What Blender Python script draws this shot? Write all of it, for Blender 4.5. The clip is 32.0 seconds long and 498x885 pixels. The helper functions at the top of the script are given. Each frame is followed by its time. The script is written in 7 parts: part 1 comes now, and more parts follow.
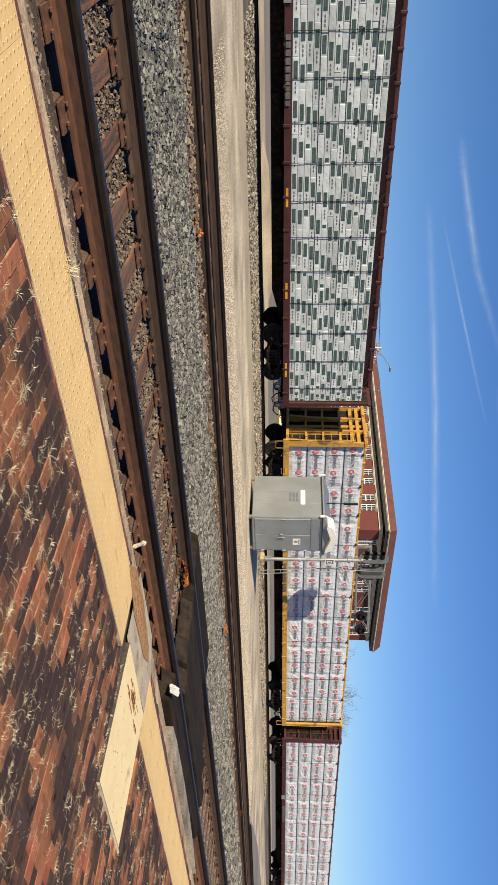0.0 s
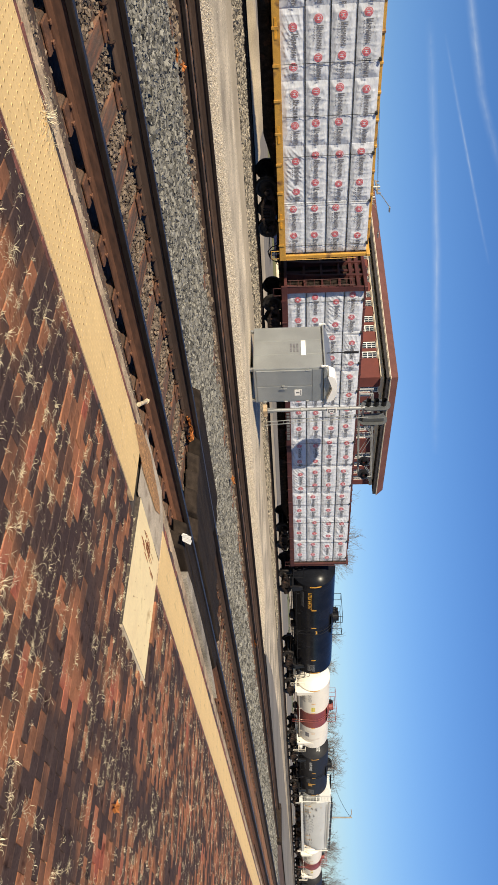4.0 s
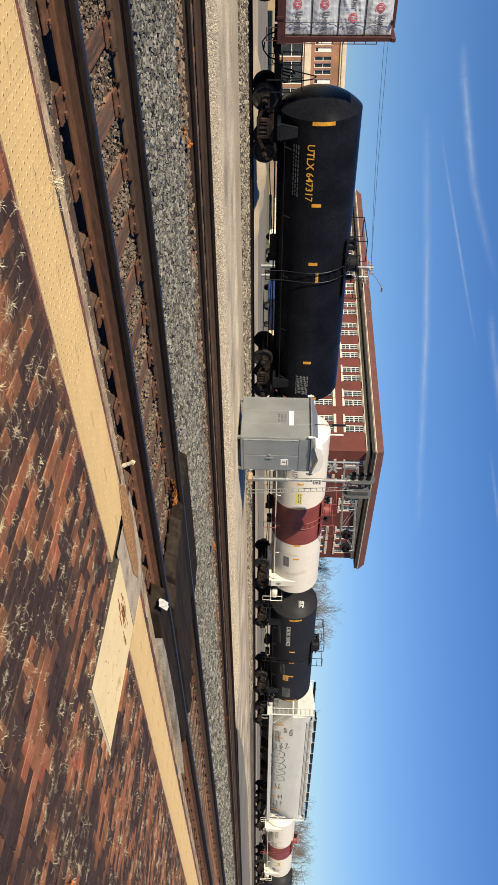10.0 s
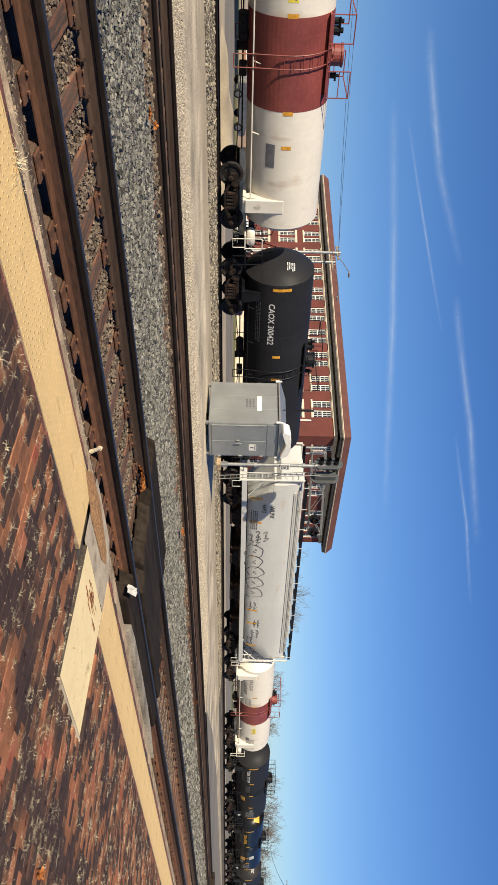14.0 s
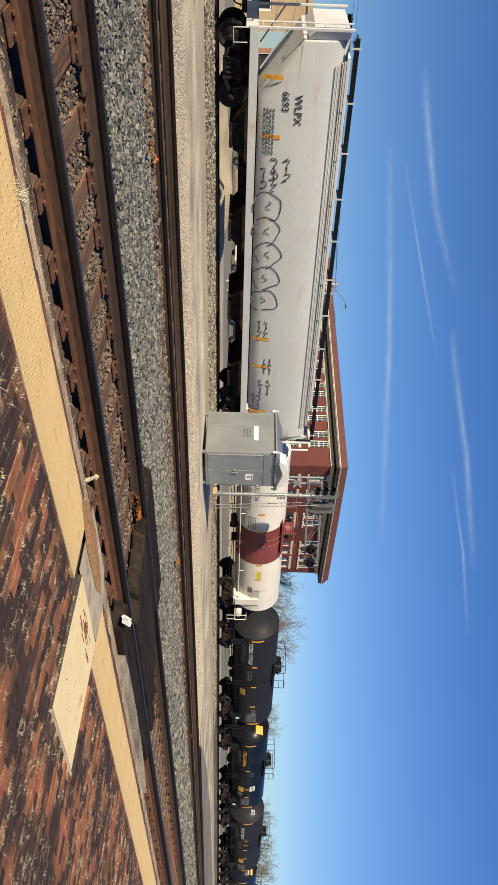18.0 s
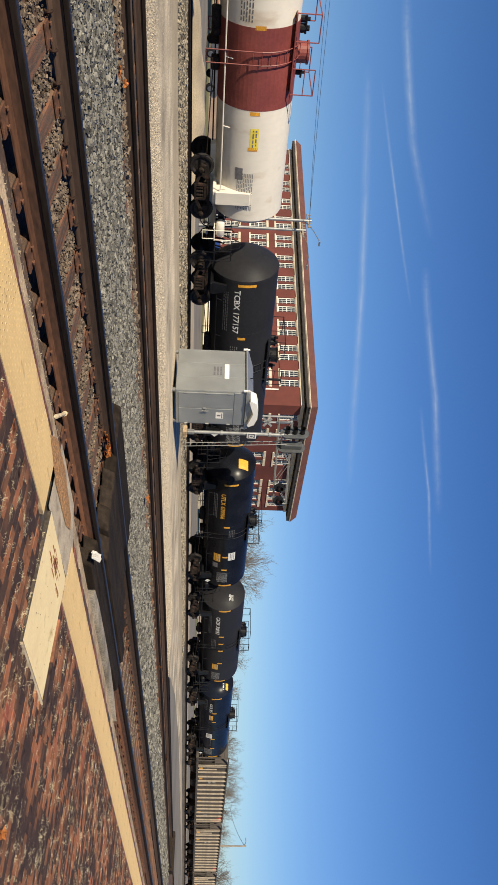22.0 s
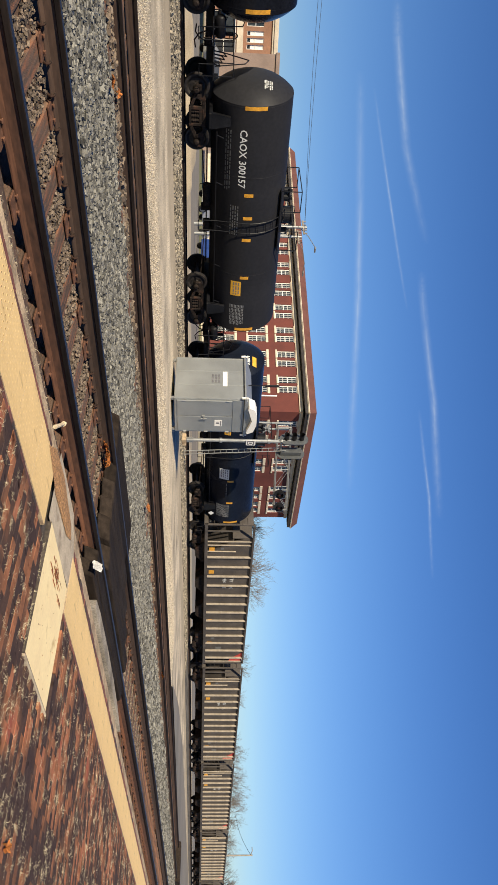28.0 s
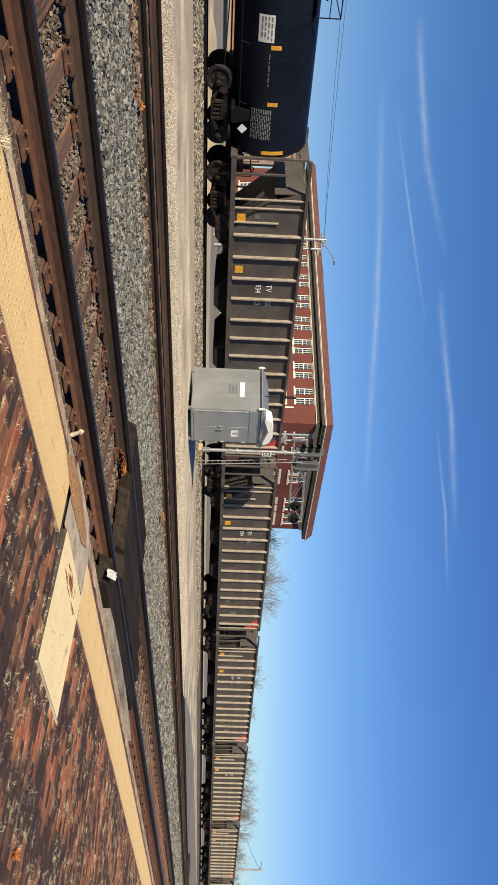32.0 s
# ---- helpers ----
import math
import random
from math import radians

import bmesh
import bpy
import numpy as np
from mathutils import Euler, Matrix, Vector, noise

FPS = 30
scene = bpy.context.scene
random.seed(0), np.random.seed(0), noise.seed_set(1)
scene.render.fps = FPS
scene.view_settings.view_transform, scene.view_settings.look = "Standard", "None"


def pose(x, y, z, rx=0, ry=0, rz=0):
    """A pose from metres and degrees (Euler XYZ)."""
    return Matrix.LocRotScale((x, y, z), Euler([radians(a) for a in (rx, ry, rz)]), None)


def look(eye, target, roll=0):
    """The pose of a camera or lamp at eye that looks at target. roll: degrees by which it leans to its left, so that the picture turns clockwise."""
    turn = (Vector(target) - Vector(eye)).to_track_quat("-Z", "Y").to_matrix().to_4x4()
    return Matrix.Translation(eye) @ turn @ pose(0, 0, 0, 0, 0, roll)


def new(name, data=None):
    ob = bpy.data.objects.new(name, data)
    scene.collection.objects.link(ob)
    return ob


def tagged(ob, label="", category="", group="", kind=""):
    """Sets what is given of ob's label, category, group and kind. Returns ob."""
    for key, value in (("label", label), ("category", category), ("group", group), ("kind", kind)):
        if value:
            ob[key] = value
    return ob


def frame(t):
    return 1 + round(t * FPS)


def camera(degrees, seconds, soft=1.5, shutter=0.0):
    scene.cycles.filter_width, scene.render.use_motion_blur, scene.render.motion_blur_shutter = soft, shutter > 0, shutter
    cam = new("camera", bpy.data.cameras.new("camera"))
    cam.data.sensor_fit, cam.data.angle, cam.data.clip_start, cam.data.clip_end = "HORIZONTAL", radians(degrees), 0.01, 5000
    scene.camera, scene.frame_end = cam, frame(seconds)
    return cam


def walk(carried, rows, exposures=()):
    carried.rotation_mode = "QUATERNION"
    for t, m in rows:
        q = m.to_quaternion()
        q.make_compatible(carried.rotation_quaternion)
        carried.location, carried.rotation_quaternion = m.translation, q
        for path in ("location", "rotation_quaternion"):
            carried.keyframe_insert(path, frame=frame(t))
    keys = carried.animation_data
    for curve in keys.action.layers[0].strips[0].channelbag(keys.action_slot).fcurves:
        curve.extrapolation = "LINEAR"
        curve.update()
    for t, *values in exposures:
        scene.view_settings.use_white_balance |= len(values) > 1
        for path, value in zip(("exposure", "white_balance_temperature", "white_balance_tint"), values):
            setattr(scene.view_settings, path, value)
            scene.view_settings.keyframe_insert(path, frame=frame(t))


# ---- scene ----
cam = camera(36.9, 32.0)
EYE = (0.0, 0.0, 1.32)
# seconds, heading from the x axis, pitch, roll: the phone is held on its side
AIM = [
    (0.0, 50.59, -3.08, 90.64), (0.5, 50.62, -2.94, 90.12), (1.0, 50.78, -1.47, 89.06), (1.5, 48.21, -1.85, 87.57),
    (2.0, 46.05, -2.89, 88.32), (2.5, 43.53, -4.85, 89.79), (3.0, 42.08, -3.42, 89.59), (3.5, 39.13, -3.15, 88.36),
    (5.5, 41.45, -3.33, 89.69), (6.0, 42.40, -2.48, 89.79), (6.5, 43.08, -1.74, 90.58), (7.0, 43.57, -2.35, 91.22),
    (7.5, 44.30, -2.15, 91.44), (8.0, 44.15, -2.22, 91.45), (8.5, 44.34, -2.30, 91.43), (9.0, 44.53, -2.36, 91.42),
    (9.5, 44.60, -2.36, 91.40), (10.0, 44.51, -2.11, 91.44), (10.5, 44.16, -0.93, 91.45), (11.0, 42.84, -0.76, 91.46),
    (11.5, 43.01, -0.50, 91.39), (12.0, 43.45, 0.03, 91.55), (12.5, 43.99, -0.45, 91.85), (13.0, 43.93, -0.32, 91.51),
    (13.5, 43.77, -0.26, 91.24), (14.0, 43.45, 0.36, 91.25), (14.5, 43.45, 1.35, 91.30), (16.5, 42.56, 0.49, 91.03),
    (17.0, 43.52, 0.57, 91.99), (17.5, 44.12, 0.96, 91.73), (18.0, 45.72, 0.56, 91.63), (18.5, 46.63, 0.68, 92.30),
    (19.0, 47.12, 0.90, 92.57), (19.5, 48.34, 4.79, 93.11), (20.0, 45.87, 4.90, 93.17), (20.5, 45.12, 6.43, 92.37),
    (21.0, 42.25, 4.50, 92.83), (21.5, 40.39, 2.83, 92.77), (22.0, 41.09, 2.99, 92.19), (22.5, 41.58, 3.39, 92.11),
    (23.0, 41.46, 2.20, 92.03), (23.5, 40.89, 2.48, 91.50), (24.0, 40.67, 2.30, 90.96), (24.5, 40.62, 1.19, 90.83),
    (26.5, 40.81, 1.29, 90.94), (27.0, 41.12, 1.65, 90.92), (27.5, 41.34, 2.56, 90.76), (28.0, 41.63, 3.03, 91.22),
    (28.5, 42.22, 2.30, 91.74), (29.0, 43.12, 1.95, 91.84), (29.5, 43.37, 1.39, 91.73), (30.0, 42.99, 1.14, 91.76),
    (30.5, 42.74, 1.27, 91.93), (31.0, 42.49, 1.28, 91.98), (31.5, 42.44, 1.60, 92.13), (32.0, 42.43, 1.77, 92.20),
]


def aim(az, pit, roll):
    a, b = radians(az), radians(pit)
    way = Vector((math.cos(b) * math.cos(a), math.cos(b) * math.sin(a), math.sin(b)))
    return look(EYE, Vector(EYE) + way * 10, roll)


LIGHT = [(0.0, 0.47), (7.0, 0.47), (8.0, 0.44), (12.0, 0.43), (18.0, 0.41), (19.0, 0.39), (20.0, 0.37), (21.0, 0.17), (22.0, 0.34), (23.0, 0.37), (24.0, 0.43), (27.0, 0.47), (32.0, 0.48)]
walk(cam, [(t, aim(a, b, c)) for t, a, b, c in AIM], LIGHT)

# ---- world, sun ----
SUN_WAY = Vector((0.834, 0.338, -0.435)).normalized()     # the way the light travels
world = bpy.data.worlds.new("sky")
scene.world = world
world.use_nodes = True
wn = world.node_tree
sky = wn.nodes.new("ShaderNodeTexSky")
sky.sky_type = "NISHITA"
sky.sun_disc = False
sky.sun_elevation = math.asin(-SUN_WAY.z)
sky.sun_rotation = math.atan2(-SUN_WAY.x, -SUN_WAY.y)
sky.air_density, sky.dust_density, sky.ozone_density = 1.0, 0.1, 3.0
tone = wn.nodes.new("ShaderNodeHueSaturation")     # the clear, deep blue of a dry winter day
tone.inputs["Hue"].default_value, tone.inputs["Saturation"].default_value = 0.508, 1.22
wn.links.new(sky.outputs[0], tone.inputs["Color"])
tint = wn.nodes.new("ShaderNodeVectorMath")
tint.operation = "MULTIPLY"
tint.inputs[1].default_value = (0.82, 0.93, 1.12)
wn.links.new(tone.outputs[0], tint.inputs[0])
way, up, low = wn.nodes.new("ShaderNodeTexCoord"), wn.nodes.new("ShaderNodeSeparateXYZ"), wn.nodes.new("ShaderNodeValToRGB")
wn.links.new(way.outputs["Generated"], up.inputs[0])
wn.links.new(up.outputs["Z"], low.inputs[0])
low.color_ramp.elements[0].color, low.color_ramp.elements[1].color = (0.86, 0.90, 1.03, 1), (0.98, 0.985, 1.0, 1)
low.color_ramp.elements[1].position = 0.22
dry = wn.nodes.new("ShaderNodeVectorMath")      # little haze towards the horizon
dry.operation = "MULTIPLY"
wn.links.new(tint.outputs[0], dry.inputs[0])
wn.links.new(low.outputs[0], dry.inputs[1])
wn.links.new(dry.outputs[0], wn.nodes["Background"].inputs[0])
wn.nodes["Background"].inputs[1].default_value = 0.065
sun = new("sun", bpy.data.lights.new("sun", "SUN"))
sun.data.energy, sun.data.angle, sun.data.color = 5.0, radians(0.53), (1.0, 0.88, 0.66)
sun.matrix_world = look((0, 0, 60), Vector((0, 0, 60)) + SUN_WAY)
scene.view_settings.exposure = 0.50

# ---- materials ----
def mat(name, base, rough=0.7, metal=0.0, var=0.25, scale=3.0, fine=40.0, bump=0.15, other=None, per=0.0, coat=0.0, spots=None, stretch=(1, 1, 1), spec=0.5, turn=(0, 0, 0), dist=0.01):
    """A procedural surface: a base colour broken up at two scales, fine relief, and optional stains of another colour."""
    m = bpy.data.materials.new(name)
    m.use_nodes = True
    n, l = m.node_tree.nodes, m.node_tree.links
    b = n["Principled BSDF"]
    b.inputs["Metallic"].default_value = metal
    b.inputs["Specular IOR Level"].default_value = spec
    if coat:
        b.inputs["Coat Weight"].default_value = coat
        b.inputs["Coat Roughness"].default_value = 0.15
    co = n.new("ShaderNodeTexCoord")
    mp = n.new("ShaderNodeMapping")
    mp.inputs["Scale"].default_value = stretch
    mp.inputs["Rotation"].default_value = [radians(a) for a in turn]
    l.new(co.outputs["Object"], mp.inputs[0])
    big, small = n.new("ShaderNodeTexNoise"), n.new("ShaderNodeTexNoise")
    for t, s, d in ((big, scale, 5.0), (small, fine, 3.0)):
        t.inputs["Scale"].default_value, t.inputs["Detail"].default_value = s, d
        l.new(mp.outputs[0], t.inputs["Vector"])
    r1 = n.new("ShaderNodeValToRGB")
    lo, hi = [c * (1 - var) for c in base], [min(1, c * (1 + var)) for c in base]
    if other:
        hi = other
    r1.color_ramp.elements[0].position, r1.color_ramp.elements[1].position = 0.35, 0.68
    r1.color_ramp.elements[0].color, r1.color_ramp.elements[1].color = (*lo, 1), (*hi, 1)
    l.new(big.outputs[0], r1.inputs[0])
    r2 = n.new("ShaderNodeMapRange")
    r2.inputs["From Min"].default_value, r2.inputs["From Max"].default_value = 0.3, 0.7
    r2.inputs["To Min"].default_value, r2.inputs["To Max"].default_value = 1 - var, 1 + var * 0.6
    l.new(small.outputs[0], r2.inputs[0])
    mul = n.new("ShaderNodeVectorMath")
    mul.operation = "MULTIPLY"
    l.new(r1.outputs[0], mul.inputs[0])
    l.new(r2.outputs[0], mul.inputs[1])
    out = mul.outputs[0]
    if per:
        inf, hs = n.new("ShaderNodeObjectInfo"), n.new("ShaderNodeMapRange")
        hs.inputs["To Min"].default_value, hs.inputs["To Max"].default_value = 1 - per, 1 + per
        l.new(inf.outputs["Random"], hs.inputs[0])
        m2 = n.new("ShaderNodeVectorMath")
        m2.operation = "MULTIPLY"
        l.new(out, m2.inputs[0])
        l.new(hs.outputs[0], m2.inputs[1])
        out = m2.outputs[0]
    if spots:
        colour, amount, size = spots
        st = n.new("ShaderNodeTexNoise")
        st.inputs["Scale"].default_value, st.inputs["Detail"].default_value = size, 8.0
        l.new(mp.outputs[0], st.inputs["Vector"])
        rr = n.new("ShaderNodeMapRange")
        rr.inputs["From Min"].default_value, rr.inputs["From Max"].default_value = 0.62 - amount * 0.3, 0.78 - amount * 0.3
        l.new(st.outputs[0], rr.inputs[0])
        mx = n.new("ShaderNodeMix")
        mx.data_type = "RGBA"
        l.new(rr.outputs[0], mx.inputs[0])
        l.new(out, mx.inputs[6])
        mx.inputs[7].default_value = (*colour, 1)
        out = mx.outputs[2]
    l.new(out, b.inputs["Base Color"])
    rg = n.new("ShaderNodeMapRange")
    rg.inputs["To Min"].default_value, rg.inputs["To Max"].default_value = max(0.03, rough - 0.12), min(1, rough + 0.12)
    l.new(big.outputs[0], rg.inputs[0])
    l.new(rg.outputs[0], b.inputs["Roughness"])
    if bump:
        bp = n.new("ShaderNodeBump")
        bp.inputs["Strength"].default_value, bp.inputs["Distance"].default_value = min(1, bump), dist
        l.new(small.outputs[0], bp.inputs["Height"])
        l.new(bp.outputs[0], b.inputs["Normal"])
    return m


def island(m, lo, hi):
    """Vary the base colour from piece to piece of one joined mesh."""
    n, l = m.node_tree.nodes, m.node_tree.links
    b = n["Principled BSDF"]
    src = b.inputs["Base Color"].links[0].from_socket
    g, r, v = n.new("ShaderNodeNewGeometry"), n.new("ShaderNodeMapRange"), n.new("ShaderNodeVectorMath")
    r.inputs["To Min"].default_value, r.inputs["To Max"].default_value = lo, hi
    v.operation = "MULTIPLY"
    l.new(g.outputs["Random Per Island"], r.inputs[0])
    l.new(src, v.inputs[0])
    l.new(r.outputs[0], v.inputs[1])
    l.new(v.outputs[0], b.inputs["Base Color"])
    return m


M = dict(
    pale=mat("pale_gravel", (0.60, 0.50, 0.36), 0.95, scale=0.5, fine=26, bump=0.8, var=0.42),
    tan=mat("tan_dirt", (0.47, 0.385, 0.27), 0.95, scale=0.4, fine=18, bump=0.5, var=0.2),
    ballast=mat("ballast_fines", (0.15, 0.14, 0.125), 0.95, scale=2.0, fine=16, bump=1.0, var=0.5),
    dirtbed=mat("rusty_dirt", (0.115, 0.064, 0.038), 0.95, scale=2.0, fine=30, bump=0.8, var=0.4),
    kerbdirt=mat("brown_grit", (0.22, 0.145, 0.085), 0.95, scale=3.0, fine=60, bump=0.8, var=0.4, spots=((0.13, 0.065, 0.035), 0.4, 4.0)),
    darkbal=mat("dark_ballast", (0.13, 0.115, 0.10), 0.95, scale=1.0, fine=9, bump=1.0, var=0.6),
    asphalt=mat("asphalt", (0.42, 0.36, 0.28), 0.95, scale=1.5, fine=45, bump=0.6, var=0.4, spec=0.1),
    lawn=mat("dry_lawn", (0.18, 0.18, 0.07), 0.95, scale=0.3, fine=12, bump=0.3, var=0.25),
    street=mat("street_asphalt", (0.225, 0.20, 0.168), 0.9, scale=0.2, fine=20, bump=0.2, var=0.15),
    stone=island(mat("ballast_stone", (0.138, 0.131, 0.113), 0.9, scale=20, fine=120, bump=0.3, var=0.25), 0.25, 2.1),
    tie=mat("tie_wood", (0.115, 0.070, 0.047), 0.9, scale=2.5, fine=30, bump=0.6, var=0.4, per=0.3, stretch=(6, 1, 6), spots=((0.24, 0.10, 0.05), 0.48, 3.0)),
    timber=mat("crossing_timber", (0.030, 0.022, 0.017), 0.9, scale=2.0, fine=25, bump=0.7, var=0.35, per=0.3, spec=0.1, stretch=(1, 8, 8)),
    rail=mat("rusty_rail", (0.066, 0.037, 0.024), 0.85, scale=1.2, fine=30, bump=0.3, var=0.35, stretch=(0.2, 1, 1)),
    rustweb=mat("red_brown_rail_web", (0.092, 0.041, 0.023), 0.85, scale=0.9, fine=30, bump=0.3, var=0.4, stretch=(0.3, 1, 1)),
    rustrail=mat("rust_red_rail", (0.135, 0.056, 0.028), 0.85, scale=0.7, fine=30, bump=0.3, var=0.4, stretch=(0.3, 1, 1), spots=((0.24, 0.085, 0.032), 0.25, 0.8)),
    railtop=mat("polished_rail_head", (0.09, 0.087, 0.09), 0.5, metal=1.0, scale=3, fine=60, bump=0.05, var=0.12, stretch=(0.1, 1, 1)),
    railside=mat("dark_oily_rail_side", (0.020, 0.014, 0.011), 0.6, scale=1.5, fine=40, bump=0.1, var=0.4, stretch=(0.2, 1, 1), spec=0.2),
    plate=mat("rusty_tie_plate", (0.14, 0.06, 0.032), 0.9, scale=10, fine=60, bump=0.4, var=0.35),
    brick=mat("border_brick", (0.21, 0.075, 0.052), 0.85, scale=5, fine=50, bump=0.4, var=0.35, spots=((0.045, 0.034, 0.03), 0.45, 3.0)),
    joint=mat("joint_soil", (0.075, 0.058, 0.045), 0.98, scale=6, fine=40, bump=0.6, var=0.4),
    yellow=mat("tactile_yellow", (0.87, 0.60, 0.26), 0.75, scale=2, fine=40, bump=0.1, var=0.08, spots=((0.42, 0.29, 0.13), 0.10, 6.0), stretch=(0.5, 1.6, 1)),
    worndome=mat("worn_dome_top", (0.40, 0.24, 0.09), 0.85, scale=8, fine=60, bump=0.2, var=0.3),
    bareconc=mat("pale_bare_concrete", (0.55, 0.45, 0.32), 0.9, scale=4, fine=60, bump=0.4, var=0.2, spots=((0.30, 0.22, 0.15), 0.2, 5.0)),
    cream=mat("faded_yellow_plate", (0.98, 0.77, 0.43), 0.8, scale=3, fine=40, bump=0.05, var=0.05, spec=0.1, spots=((0.55, 0.38, 0.18), 0.05, 4.0)),
    concrete=mat("weathered_concrete", (0.50, 0.365, 0.225), 0.9, scale=3, fine=50, bump=0.5, var=0.35, spots=((0.20, 0.12, 0.07), 0.25, 2.5)),
    orangedirt=mat("orange_grit", (0.48, 0.25, 0.10), 0.98, scale=45, fine=120, bump=0.9, var=0.4),
    straw=mat("dry_grass", (0.80, 0.66, 0.42), 0.9, scale=8, fine=50, bump=0, var=0.3),
    redbrick=mat("building_brick", (0.125, 0.032, 0.025), 0.85, scale=0.5, fine=25, bump=0.3, var=0.18),
    white=mat("white_paint", (0.78, 0.76, 0.72), 0.6, scale=2, fine=30, bump=0.05, var=0.06),
    stonetrim=mat("limestone_trim", (0.58, 0.50, 0.39), 0.8, scale=1, fine=20, bump=0.1, var=0.12),
    roof=mat("terracotta_roof", (0.12, 0.046, 0.036), 0.8, scale=1, fine=8, bump=0.3, var=0.15),
    pane=mat("window_glass", (0.03, 0.035, 0.04), 0.08, scale=1, fine=3, bump=0.02, var=0.3),
    alu=mat("grey_aluminium", (0.33, 0.34, 0.335), 0.45, metal=0.5, scale=1.5, fine=30, bump=0.05, var=0.08),
    alud=mat("galvanised_steel", (0.34, 0.34, 0.33), 0.5, metal=0.6, scale=3, fine=40, bump=0.08, var=0.15),
    black=mat("black_paint", (0.011, 0.011, 0.013), 0.45, spec=0.2, scale=1.2, fine=20, bump=0.04, var=0.4),
    tankblack=mat("black_tank_paint", (0.010, 0.011, 0.015), 0.25, scale=0.8, fine=12, bump=0.02, var=0.3, spec=0.09),
    tankgrey=mat("weathered_black_tank", (0.022, 0.022, 0.025), 0.5, scale=0.5, fine=8, bump=0.01, var=0.12, spec=0.12),
    tankblue=mat("dark_blue_tank", (0.009, 0.012, 0.021), 0.25, scale=0.8, fine=12, bump=0.02, var=0.2, spec=0.08),
    tankwhite=mat("cream_tank_paint", (0.75, 0.695, 0.60), 0.45, scale=0.7, fine=6, bump=0.02, var=0.04, spots=((0.50, 0.38, 0.27), 0.05, 1.1), stretch=(1, 1, 0.35)),
    tankred=mat("red_band_paint", (0.23, 0.055, 0.045), 0.5, scale=1.0, fine=10, bump=0.02, var=0.15),
    hopper=mat("pale_grey_hopper", (0.57, 0.565, 0.54), 0.5, scale=0.6, fine=8, bump=0.02, var=0.05, spots=((0.52, 0.36, 0.20), 0.02, 1.3), stretch=(0.55, 1, 1.5)),
    steel=mat("grimy_truck_steel", (0.026, 0.019, 0.016), 0.8, scale=6, fine=40, bump=0.3, var=0.5, spots=((0.085, 0.038, 0.024), 0.2, 3.0), spec=0.15),
    wheel=mat("wheel_steel", (0.022, 0.018, 0.017), 0.6, metal=0.2, scale=8, fine=40, bump=0.15, var=0.4),
    oxide=mat("oxide_red_flatcar", (0.065, 0.017, 0.015), 0.65, scale=2, fine=30, bump=0.1, var=0.25),
    yflat=mat("yellow_flatcar", (0.52, 0.28, 0.048), 0.6, scale=2, fine=30, bump=0.1, var=0.18, spots=((0.14, 0.07, 0.03), 0.30, 2.0)),
    wrap=mat("white_lumber_wrap", (0.60, 0.62, 0.67), 0.30, scale=2.5, fine=5.0, bump=0.35, var=0.05, per=0.06, stretch=(0.8, 1, 2.2), turn=(0, 28, 0), dist=0.06),
    gwrap=mat("grey_lumber_wrap", (0.58, 0.62, 0.62), 0.4, scale=2.5, fine=9, bump=0.7, var=0.12, per=0.18),
    lab=mat("green_label", (0.05, 0.105, 0.09), 0.5, scale=6, fine=30, bump=0, var=0.2),
    red=mat("red_print", (0.62, 0.13, 0.15), 0.5, scale=6, fine=30, bump=0, var=0.15),
    ink=mat("dark_print", (0.17, 0.165, 0.18), 0.5, scale=6, fine=30, bump=0, var=0.2),
    spray=mat("black_spray", (0.035, 0.034, 0.038), 0.6, scale=6, fine=30, bump=0, var=0.2),
    strap=mat("black_strap", (0.015, 0.015, 0.015), 0.6, scale=6, fine=30, bump=0, var=0.2),
    amber=mat("amber_reflector", (0.70, 0.33, 0.03), 0.45, scale=6, fine=30, bump=0, var=0.2),
    paper=mat("white_stencil", (0.66, 0.66, 0.64), 0.6, scale=6, fine=30, bump=0, var=0.08),
    lemon=mat("yellow_label", (0.82, 0.66, 0.08), 0.5, scale=6, fine=30, bump=0, var=0.1),
    table=mat("grey_stencil", (0.24, 0.24, 0.24), 0.6, scale=6, fine=30, bump=0, var=0.15),
    dim=mat("faded_stencil", (0.13, 0.13, 0.13), 0.6, scale=6, fine=30, bump=0, var=0.2),
    mark=mat("yellow_stencil", (0.70, 0.36, 0.03), 0.5, scale=6, fine=30, bump=0, var=0.12),
    coal=mat("brown_coal_car", (0.074, 0.062, 0.054), 0.7, scale=1.2, fine=20, bump=0.1, var=0.25),
    rib=mat("brown_coal_car_post", (0.32, 0.27, 0.215), 0.7, scale=3, fine=20, bump=0.1, var=0.2),
    hotred=mat("bright_red_panel", (0.50, 0.05, 0.04), 0.6, scale=2, fine=20, bump=0.05, var=0.15),
    darklens=mat("dark_red_lens", (0.06, 0.006, 0.006), 0.2, scale=2, fine=20, bump=0.0, var=0.1),
    bark=mat("winter_bark", (0.135, 0.115, 0.10), 0.9, scale=4, fine=30, bump=0.3, var=0.3),
    wood=mat("grey_pole_wood", (0.27, 0.23, 0.19), 0.9, scale=2, fine=30, bump=0.3, var=0.25),
    creamwall=mat("cream_wall", (0.50, 0.36, 0.21), 0.85, scale=0.6, fine=15, bump=0.1, var=0.12),
    pinkwall=mat("pinkish_brick_wall", (0.27, 0.195, 0.16), 0.9, scale=0.8, fine=14, bump=0.2, var=0.15),
)


